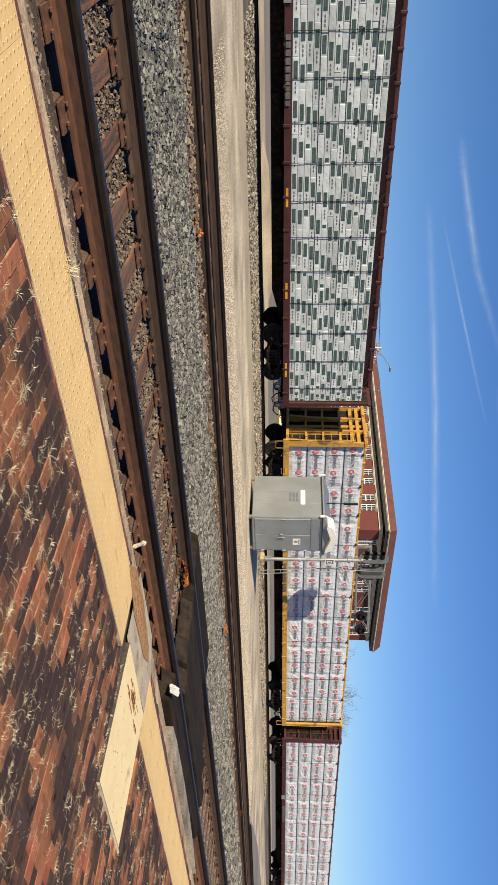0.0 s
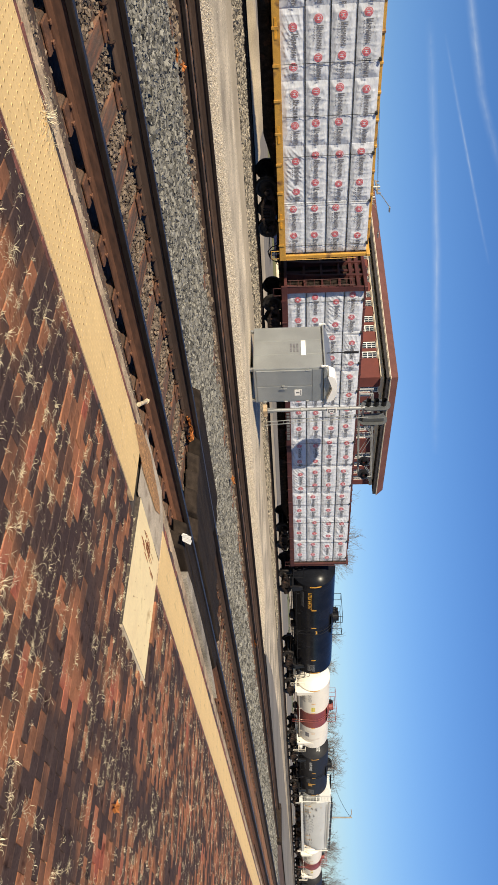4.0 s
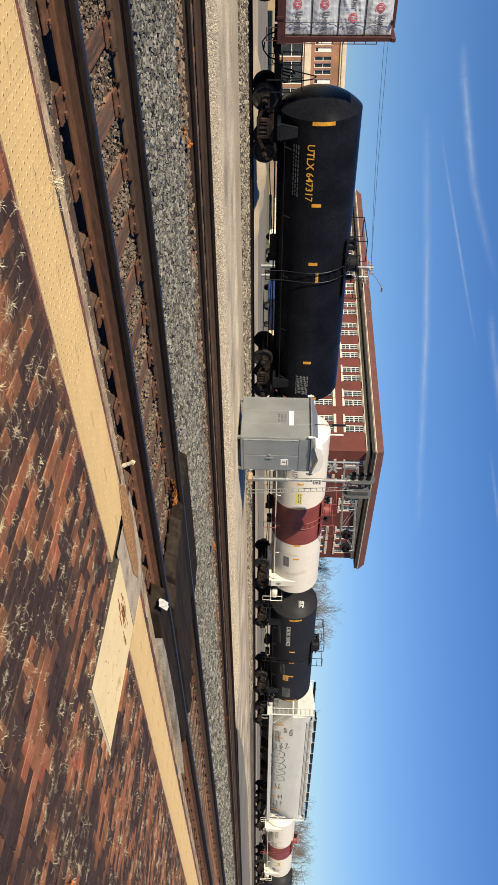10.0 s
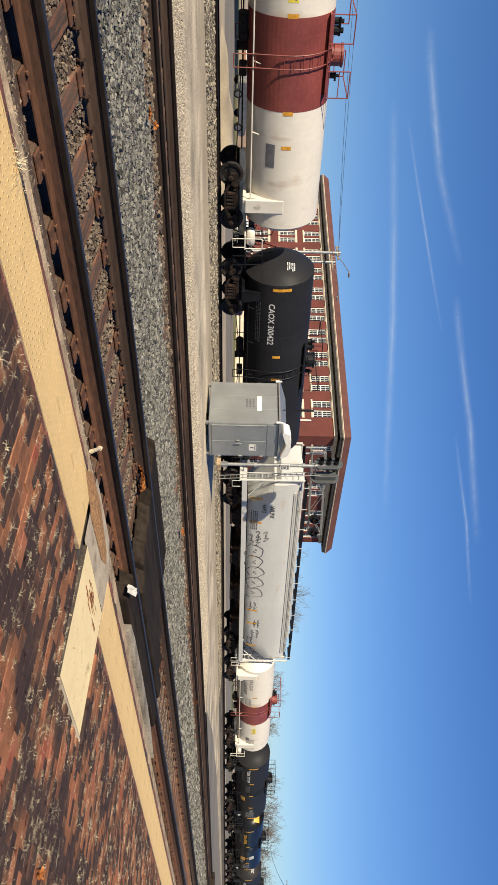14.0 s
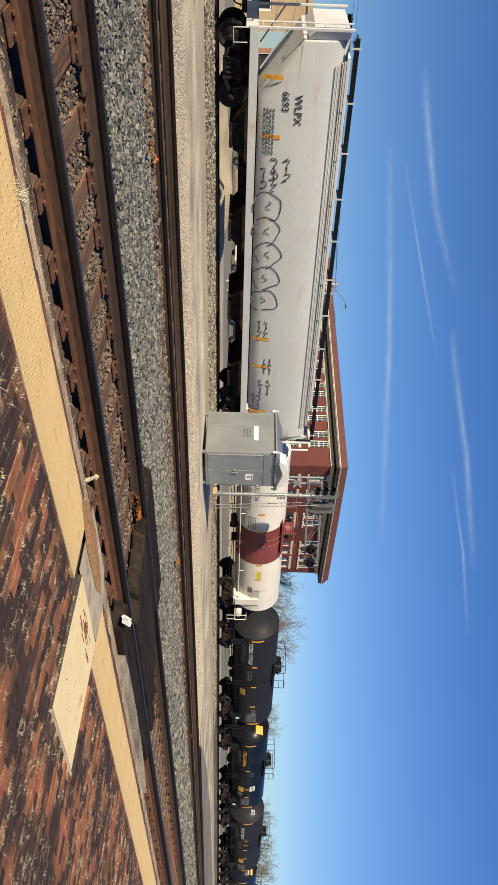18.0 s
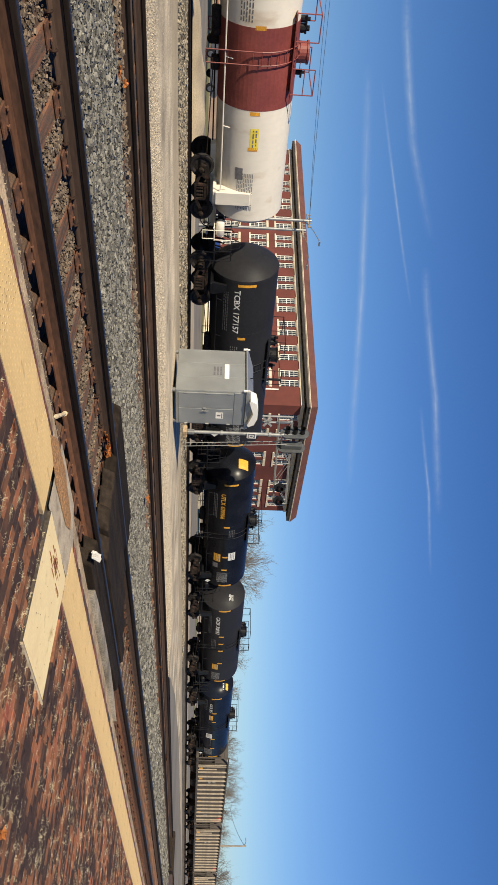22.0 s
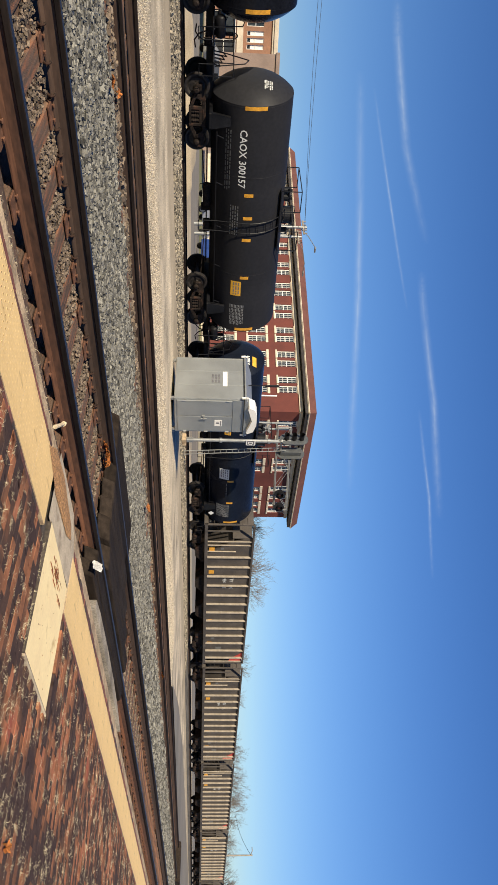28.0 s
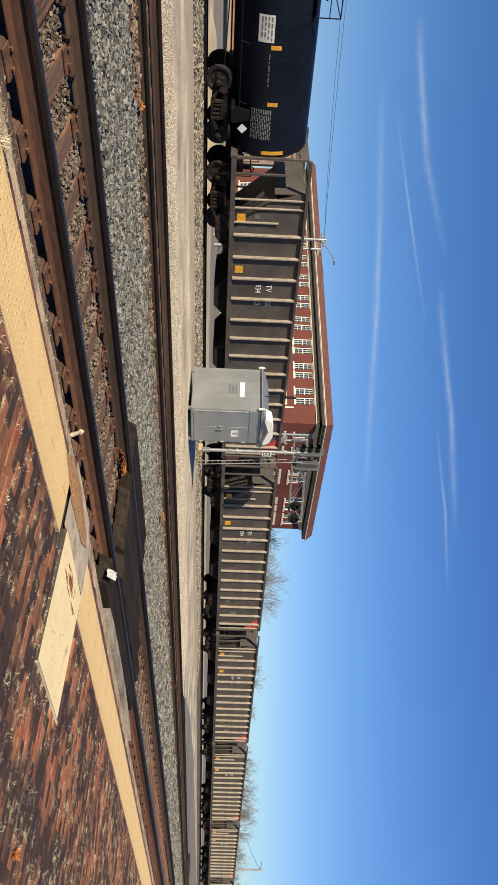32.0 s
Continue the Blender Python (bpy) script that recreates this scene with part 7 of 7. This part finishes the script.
def fan_tree(name, x, y, height, width, seed, label):
    """A broad leafless tree whose limbs fan out from a short trunk into a dome of fine twigs."""
    r = random.Random(seed)
    tree = thing(name, pose(x, y, 0), label, "tree", "winter trees")
    limbs, twigs = [], []

    def grow(p, d, length, rad, level):
        q = p + d * length
        (limbs if level < 2 else twigs).append((p, q, rad, rad * 0.7))
        if level >= 6:
            return
        for at in (0.5, 0.78, 1.0):
            if level > 1 and at < 0.9 and r.random() < 0.32:
                continue
            a = Vector((r.gauss(0, 1), r.gauss(0, 1), r.gauss(0, 1)))
            a = (a - d * a.dot(d)).normalized()
            nd = (d + a * r.uniform(0.30, 0.85) + Vector((0, 0, 0.10))).normalized()
            grow(p + d * length * at, nd, length * r.uniform(0.62, 0.80), max(0.0095, rad * 0.60), level + 1)
    trunk = height * 0.2
    limbs.append((Vector((0, 0, -0.1)), Vector((0.05, 0, trunk)), height * 0.028, height * 0.022))
    for k in range(8):
        tilt = radians(12 + 58 * ((k * 0.618) % 1.0))
        turn = k * 2.4
        d = Vector((math.sin(tilt) * math.cos(turn), math.sin(tilt) * math.sin(turn), math.cos(tilt)))
        reach = 0.5 * width * math.sin(tilt) + (height - trunk) * math.cos(tilt)
        grow(Vector((0.05, 0, trunk * r.uniform(0.8, 1.0))), d, reach * 0.30, height * 0.0105, 0)
    for nm, segs, seg in (("trunk", limbs, 7), ("crown", twigs, 3)):
        vs, fs = [], []
        for a, b, ra, rb in segs:
            z = (b - a).normalized()
            u = z.orthogonal().normalized()
            w = z.cross(u)
            k = len(vs)
            for p, rr in ((a, ra), (b, rb)):
                vs += [p + (u * math.cos(2 * math.pi * i / seg) + w * math.sin(2 * math.pi * i / seg)) * rr for i in range(seg)]
            fs += [(k + i, k + (i + 1) % seg, k + seg + (i + 1) % seg, k + seg + i) for i in range(seg)]
        me = bpy.data.meshes.new(nm)
        me.from_pydata(vs, [], fs)
        me.materials.append(M["bark"])
        again(nm, me, tree)


fan_tree("winter_tree", 76.0, 47.2, 9.7, 8.2, 4, "bare winter tree with a broad twiggy crown")
for k, (az, rho, h) in enumerate(((36.2, 110, 9.5), (33.9, 120, 9.0), (25.5, 150, 9.5), (22.8, 160, 8.6), (19.4, 170, 9.2), (17.0, 165, 9.8), (15.6, 180, 10.2), (13.7, 190, 8.8), (11.0, 200, 9.8), (9.0, 210, 10.5), (7.0, 200, 10))):
    fan_tree("winter_tree", rho * math.cos(radians(az)), rho * math.sin(radians(az)), h * 1.25, h * 0.95, 11 + k, "distant bare winter tree behind the train")


def build_poles():
    for x, y, h, nm in ((27.9, 44.4, 7.6, 1), (29.3, 45.4, 7.45, 2)):
        pole = thing("utility_pole", pose(x, y, 0), "tall pale street pole with a lamp arm and wires", "utility pole", "street poles")
        bm = bmesh.new()
        tube(bm, (0, 0, -0.2), (0, 0, h), 0.13, 10, 0.09)
        part("pole", bm, M["alud"], pole)
        bm = bmesh.new()
        pipe(bm, [(0, 0, h - 0.5), (0.7, 0, h + 0.2), (1.5, -0.1, h + 0.75)] if nm == 1 else [(0, 0, h - 0.4), (1.0, 0, h + 0.2), (2.2, 0, h + 0.45), (2.9, 0, h + 0.42)], 0.028, 6)
        part("lamp_arm", bm, M["alud"], pole)
        bm = bmesh.new()
        e = (1.5, -0.1, h + 0.75) if nm == 1 else (2.9, 0, h + 0.42)
        box(bm, e[0] - 0.05, e[0] + 0.36, e[1] - 0.10, e[1] + 0.10, e[2] - 0.05, e[2] + 0.05, 0.03)
        part("lamp_head", bm, M["alud"], pole)
        bm = bmesh.new()
        box(bm, -0.05, 0.05, -0.8, 0.8, h - 0.3, h - 0.18, 0.01)
        for yy in (-0.7, -0.3, 0.3, 0.7):
            tube(bm, (0, yy, h - 0.18), (0, yy, h - 0.02), 0.04, 8)
        part("crossarm", bm, M["wood"], pole)
    pole = thing("utility_pole", pose(165, 37, 0), "distant wooden pole with a lamp arm", "utility pole", "street poles")
    bm = bmesh.new()
    tube(bm, (0, 0, -0.2), (0, 0, 11.6), 0.2, 8, 0.14)
    part("pole", bm, M["wood"], pole)
    bm = bmesh.new()
    pipe(bm, [(0, 0, 11.2), (-1.0, 0.5, 11.5), (-2.0, 1.0, 11.4)], 0.08, 5)
    part("lamp_arm", bm, M["wood"], pole)

    def wire(name, a, b, sag, r=0.014):
        bm = bmesh.new()
        a, b = Vector(a), Vector(b)
        pts = [a.lerp(b, t / 14) - Vector((0, 0, sag * 4 * (t / 14) * (1 - t / 14))) for t in range(15)]
        pipe(bm, pts, r, 4)
        tagged(part(name, bm, M["strap"]), "thin black overhead wire slung from the poles", "overhead wire", "overhead wires")
    wire("overhead_wire", (27.9, 44.4, 7.45), (-14, 62, 9.6), 0.7)
    wire("overhead_wire", (27.9, 43.8, 7.4), (-14, 60, 9.4), 1.0)
    wire("overhead_wire", (165, 37, 11.3), (170, 46, 8.5), 0.6, 0.04)


build_poles()


def parked_car(name, x, y, rz, paint, label, pickup=False):
    c = thing(name, pose(x, y, 0, 0, 0, rz), label, "car", "parked cars")
    bm = bmesh.new()
    prof = [(-2.3, 0.35), (2.2, 0.35), (2.3, 0.6), (2.2, 0.9), (1.2, 1.02), (0.5, 1.5), (-0.7, 1.55), (-1.0, 1.05), (-2.25, 1.02), (-2.35, 0.6)] if pickup else [(-2.2, 0.3), (2.1, 0.3), (2.25, 0.6), (2.1, 0.85), (1.1, 0.98), (0.4, 1.42), (-1.2, 1.45), (-1.9, 1.0), (-2.25, 0.9), (-2.3, 0.55)]
    prism(bm, prof, -0.88, 0.88)
    bmesh.ops.bevel(bm, geom=list(bm.edges), offset=0.06, segments=2, affect="EDGES")
    part("body", bm, paint, c)
    for s in (-0.885, 0.885):
        bm = bmesh.new()
        box(bm, -0.62, 0.42, s - 0.012, s + 0.012, 1.05, 1.38, 0.02)
        part("side_window", bm, M["pane"], c)
    for wx in (-1.4, 1.35):
        for wy in (-0.85, 0.85):
            bm = bmesh.new()
            lathe(bm, [(-0.11, 0.0), (-0.11, 0.24), (-0.09, 0.33), (0.09, 0.33), (0.11, 0.24), (0.11, 0.0)], 18, m=Matrix.Translation((wx, wy, 0.33)), axis="Y")
            w = part("wheel", bm, M["strap"], c)
            bm = bmesh.new()
            yy = wy + (0.115 if wy > 0 else -0.115)
            tube(bm, (wx, yy - 0.01, 0.33), (wx, yy + 0.01, 0.33), 0.2, 14)
            part("rim", bm, M["alud"], w)


blue = mat("blue_car_paint", (0.015, 0.04, 0.16), 0.3, scale=2, fine=10, bump=0, var=0.1, coat=0.6)
parked_car("pickup_truck", 35.5, 50.5, 20, blue, "blue pickup truck parked on the street", True)
parked_car("parked_car", 34.5, 56.5, 15, M["white"], "white car parked on the street")
parked_car("parked_car", 47.5, 49.0, 5, M["tankred"], "dark red car parked on the street")
parked_car("parked_car", 23.0, 56.5, 12, M["alud"], "silver car parked on the street")


def build_mound():
    """A low heap of pale dirt left beside the far track."""
    bm = bmesh.new()
    nx, ny = 40, 14
    g = []
    for i in range(nx + 1):
        row = []
        for j in range(ny + 1):
            u, v = i / nx * 2 - 1, j / ny * 2 - 1
            h = max(0.0, 1 - u * u) * max(0.0, 1 - v * v)
            z = 0.62 * h ** 0.7 * (0.8 + 0.5 * noise.noise(Vector((u * 3, v * 2, 5)))) + 0.05 * h * noise.noise(Vector((u * 14, v * 6, 1)))
            row.append(bm.verts.new((u * 4.5, v * 1.5, z - 0.07)))
        g.append(row)
    for i in range(nx):
        for j in range(ny):
            bm.faces.new((g[i][j], g[i + 1][j], g[i + 1][j + 1], g[i][j + 1])).smooth = True
    tagged(part("dirt_mound", bm, M["tan"], m=pose(15.5, 34.4, 0, 0, 0, -4)), "low heap of pale bare dirt beside the far track", "dirt mound")


build_mound()


def build_contrails():
    """Vapour trails high and far off, thin soft streaks."""
    m = bpy.data.materials.new("vapour_trail")
    m.use_nodes = True
    n, l = m.node_tree.nodes, m.node_tree.links
    n.remove(n["Principled BSDF"])
    co, sp = n.new("ShaderNodeTexCoord"), n.new("ShaderNodeSeparateXYZ")
    l.new(co.outputs["UV"], sp.inputs[0])
    nz = n.new("ShaderNodeTexNoise")
    nz.inputs["Scale"].default_value, nz.inputs["Detail"].default_value = 4.0, 6.0
    mp = n.new("ShaderNodeMapping")
    mp.inputs["Scale"].default_value = (6, 0.7, 1)
    l.new(co.outputs["UV"], mp.inputs[0])
    l.new(mp.outputs[0], nz.inputs["Vector"])

    def tent(sock, power):
        a = n.new("ShaderNodeMath"); a.operation = "PINGPONG"; a.inputs[1].default_value = 0.5
        l.new(sock, a.inputs[0])
        b = n.new("ShaderNodeMath"); b.operation = "MULTIPLY"; b.inputs[1].default_value = 2.0
        l.new(a.outputs[0], b.inputs[0])
        c = n.new("ShaderNodeMath"); c.operation = "POWER"; c.inputs[1].default_value = power
        l.new(b.outputs[0], c.inputs[0])
        return c.outputs[0]
    x, y = tent(sp.outputs[0], 0.8), tent(sp.outputs[1], 1.8)
    a = n.new("ShaderNodeMath"); a.operation = "MULTIPLY"
    l.new(x, a.inputs[0]); l.new(y, a.inputs[1])
    b = n.new("ShaderNodeMath"); b.operation = "MULTIPLY"
    thin = n.new("ShaderNodeMath"); thin.operation = "MULTIPLY"; thin.inputs[1].default_value = 0.52
    l.new(nz.outputs[0], thin.inputs[0])
    l.new(a.outputs[0], b.inputs[0]); l.new(thin.outputs[0], b.inputs[1])
    tr, em, mx = n.new("ShaderNodeBsdfTransparent"), n.new("ShaderNodeEmission"), n.new("ShaderNodeMixShader")
    em.inputs[0].default_value, em.inputs[1].default_value = (0.80, 0.91, 1.0, 1), 0.62
    l.new(b.outputs[0], mx.inputs[0]); l.new(tr.outputs[0], mx.inputs[1]); l.new(em.outputs[0], mx.inputs[2])
    l.new(mx.outputs[0], n["Material Output"].inputs[0])

    def spot(az, el, d=3200):
        return Vector((math.cos(radians(az)) * d, math.sin(radians(az)) * d, 1.32 + el * d))
    trails = (([(68.5, 0.172), (65.9, 0.177), (59.5, 0.187), (52.9, 0.193), (47, 0.193), (41.1, 0.191), (38, 0.190)], 26), ([(67.5, 0.191), (59.6, 0.227), (52.0, 0.260)], 10), ([(73, 0.206), (70.6, 0.213), (63.6, 0.239), (57.0, 0.278)], 28),
              ([(55, 0.275), (53.1, 0.279), (45.0, 0.303), (39.3, 0.310), (36, 0.313)], 26), ([(44.5, 0.283), (37.6, 0.299), (31.4, 0.302)], 12))
    for line, w in trails:
        k = 24
        me = bpy.data.meshes.new("vapour_trail")
        vs, fs = [], []
        for i in range(k + 1):
            u = i / k * (len(line) - 1)
            j = min(int(u), len(line) - 2)
            f = u - j
            c = spot(line[j][0] * (1 - f) + line[j + 1][0] * f, line[j][1] * (1 - f) + line[j + 1][1] * f)
            vs += [c - Vector((0, 0, w)), c + Vector((0, 0, w))]
            if i:
                fs.append((2 * i - 2, 2 * i, 2 * i + 1, 2 * i - 1))
        me.from_pydata(vs, [], fs)
        uv = me.uv_layers.new()
        for poly in me.polygons:
            for li in poly.loop_indices:
                vi = me.loops[li].vertex_index
                uv.data[li].uv = ((vi // 2) / k, vi % 2)
        me.materials.append(m)
        ob = new("vapour_trail", me)
        ob.visible_shadow = False
        tagged(ob, "thin white vapour trail high in the blue sky", "vapour trail", "vapour trails", kind="structure")


build_contrails()

# ---- small things on and beside the platform ----
def grass(name, spots, material, label, seed=1):
    """Dry grass tufts: spots of (x, y, z, size, blades), each blade a thin bent strip."""
    r = random.Random(seed)
    vs, fs = [], []
    for x, y, z, size, n in spots:
        for _ in range(n):
            a, lean = r.uniform(0, 6.283), r.uniform(0.7, 1.7)
            l, w = size * r.uniform(0.4, 1.15), size * 0.008 + 0.0008
            d = Vector((math.cos(a), math.sin(a), 0))
            s = Vector((-d.y, d.x, 0)) * w
            p = Vector((x + r.uniform(-1, 1) * size * 0.12, y + r.uniform(-1, 1) * size * 0.3, z))
            curl = Vector((-d.y, d.x, 0)) * l * r.uniform(-0.55, 0.55)
            m = p + d * l * 0.40 * lean + Vector((0, 0, l * 0.34))
            q = p + d * l * 0.75 * lean + curl * 0.35 + Vector((0, 0, l * r.uniform(0.2, 0.42)))
            e = p + d * l * 0.92 * lean + curl + Vector((0, 0, l * r.uniform(0.0, 0.35)))
            k = len(vs)
            vs += [p - s, p + s, m + s * 0.9, m - s * 0.9, q + s * 0.7, q - s * 0.7, e]
            fs += [(k, k + 1, k + 2, k + 3), (k + 3, k + 2, k + 4, k + 5), (k + 5, k + 4, k + 6)]
    me = bpy.data.meshes.new(name)
    me.from_pydata(vs, [], fs)
    me.materials.append(material)
    return tagged(new(name, me), label, "grass", kind="stuff")


def build_grass():
    r = random.Random(12)
    spots = []
    for _ in range(17000):
        x = -3.5 + 22 * r.random() ** 1.15
        y = r.uniform(-1.5, 3.4)
        if (5.1 < x < 6.45 and 2.4 < y < 3.85):
            continue
        x = round(x / 0.104) * 0.104 + 0.04
        if noise.noise(Vector((x * 1.3, y * 1.3, 0))) < -0.28:
            continue
        spots.append((x, y, -0.012, 0.018 + 0.045 * r.random() ** 2, r.randint(6, 13)))
        if r.random() < 0.10:           # a fuller tuft
            spots.append((x, y + r.uniform(-0.05, 0.05), -0.012, r.uniform(0.035, 0.075), r.randint(10, 20)))
    grass("joint_grass", spots, M["straw"], "dry straw-coloured grass growing in the brick joints", 2)
    spots = []
    for _ in range(700):
        x = r.uniform(0.8, 14)
        spots.append((x, strip_edge(x) + 0.66 + r.uniform(-0.02, 0.20), -0.03, r.uniform(0.02, 0.06), r.randint(3, 7)))
    spots.append((2.0, 4.03, -0.02, 0.15, 40))
    spots += [(2.03 + k * 0.05, 4.07, -0.02, 0.07, 8) for k in range(-2, 4)]
    spots += [(5.2 + 0.15 * k, 2.44, -0.02, 0.06, 10) for k in range(8)] + [(5.18, 2.6 + 0.14 * k, -0.02, 0.06, 9) for k in range(7)]
    grass("edge_grass", spots, M["straw"], "dry grass tufts along the platform edge", 3)


build_grass()


def build_litter():
    r = random.Random(5)
    bm = bmesh.new()
    tube(bm, (4.88, 4.47, -0.03), (5.06, 4.68, -0.01), 0.020, 9, 0.017)
    tube(bm, (5.05, 4.67, -0.011), (5.10, 4.72, -0.005), 0.026, 9, 0.014)
    for v in bm.verts:
        v.co += Vector((noise.noise(v.co * 9), noise.noise(v.co * 11), noise.noise(v.co * 13))) * 0.008
    tagged(part("broken_stick", bm, M["stick"]), "pale broken stick of wood lying against the rail", "stick")
    bm = bmesh.new()
    g = [[bm.verts.new((7.55 + 0.030 * i, 4.70 + 0.028 * j, -0.005 + 0.04 * noise.noise(Vector((i * 0.9, j * 1.1, 3))) + 0.03 * i)) for j in range(5)] for i in range(4)]
    for i in range(3):
        for j in range(4):
            bm.faces.new((g[i][j], g[i + 1][j], g[i + 1][j + 1], g[i][j + 1]))
    bmesh.ops.solidify(bm, geom=list(bm.faces), thickness=0.003)
    tagged(part("paper_scrap", bm, M["white"]), "crumpled white paper scrap beside the crossing timbers", "litter")

    def leaf(x, y, z, s, label):
        bm = bmesh.new()
        k = 14
        c = bm.verts.new((0, 0, 0.01))
        ring = []
        for i in range(k):
            a = 2 * math.pi * i / k
            rr = s * (1.0 if i % 3 == 0 else 0.62)
            ring.append(bm.verts.new((rr * math.cos(a), rr * math.sin(a), 0.02 + r.uniform(-0.01, 0.025))))
        for i in range(k):
            bm.faces.new((c, ring[i], ring[(i + 1) % k]))
        bmesh.ops.solidify(bm, geom=list(bm.faces), thickness=0.002)
        tagged(part("dead_leaf", bm, M["leaf"], m=pose(x, y, z, r.uniform(-25, 25), r.uniform(-25, 25), r.uniform(0, 360))), label, "leaf", "dead leaves")
    leaf(4.18, 9.86, -0.04, 0.10, "orange dead leaf lying on the ballast")
    leaf(4.5, 10.25, -0.02, 0.08, "orange dead leaf lying beside the middle rail")
    leaf(13.2, 9.75, 0.0, 0.13, "orange dead leaf lying on the ballast")
    leaf(5.6, 1.32, 0.01, 0.05, "orange dead leaf lying on the bricks")
    for k in range(9):
        leaf(r.uniform(7.5, 7.8), r.uniform(6.25, 6.6), -0.08 + r.uniform(0, 0.05), 0.07, "orange dead leaf caught against the timbers")
    leaf(22.0, 9.9, 0.0, 0.14, "orange dead leaf lying far along the ballast")
    leaf(31.0, 10.1, 0.0, 0.16, "orange dead leaf lying far along the ballast")
    bm = bmesh.new()
    box(bm, 46.6, 47.6, 9.2, 11.2, -0.1, 0.20, 0.04)
    tagged(part("track_end_stop", bm, M["timber"]), "dark timber at the end of the middle track", "end stop")


M["stick"] = mat("pale_wood", (0.52, 0.42, 0.28), 0.85, scale=12, fine=60, bump=0.4, var=0.25)
M["leaf"] = mat("orange_leaf", (0.55, 0.20, 0.05), 0.8, scale=20, fine=60, bump=0.2, var=0.3)
build_litter()


build_bricks()
motions()
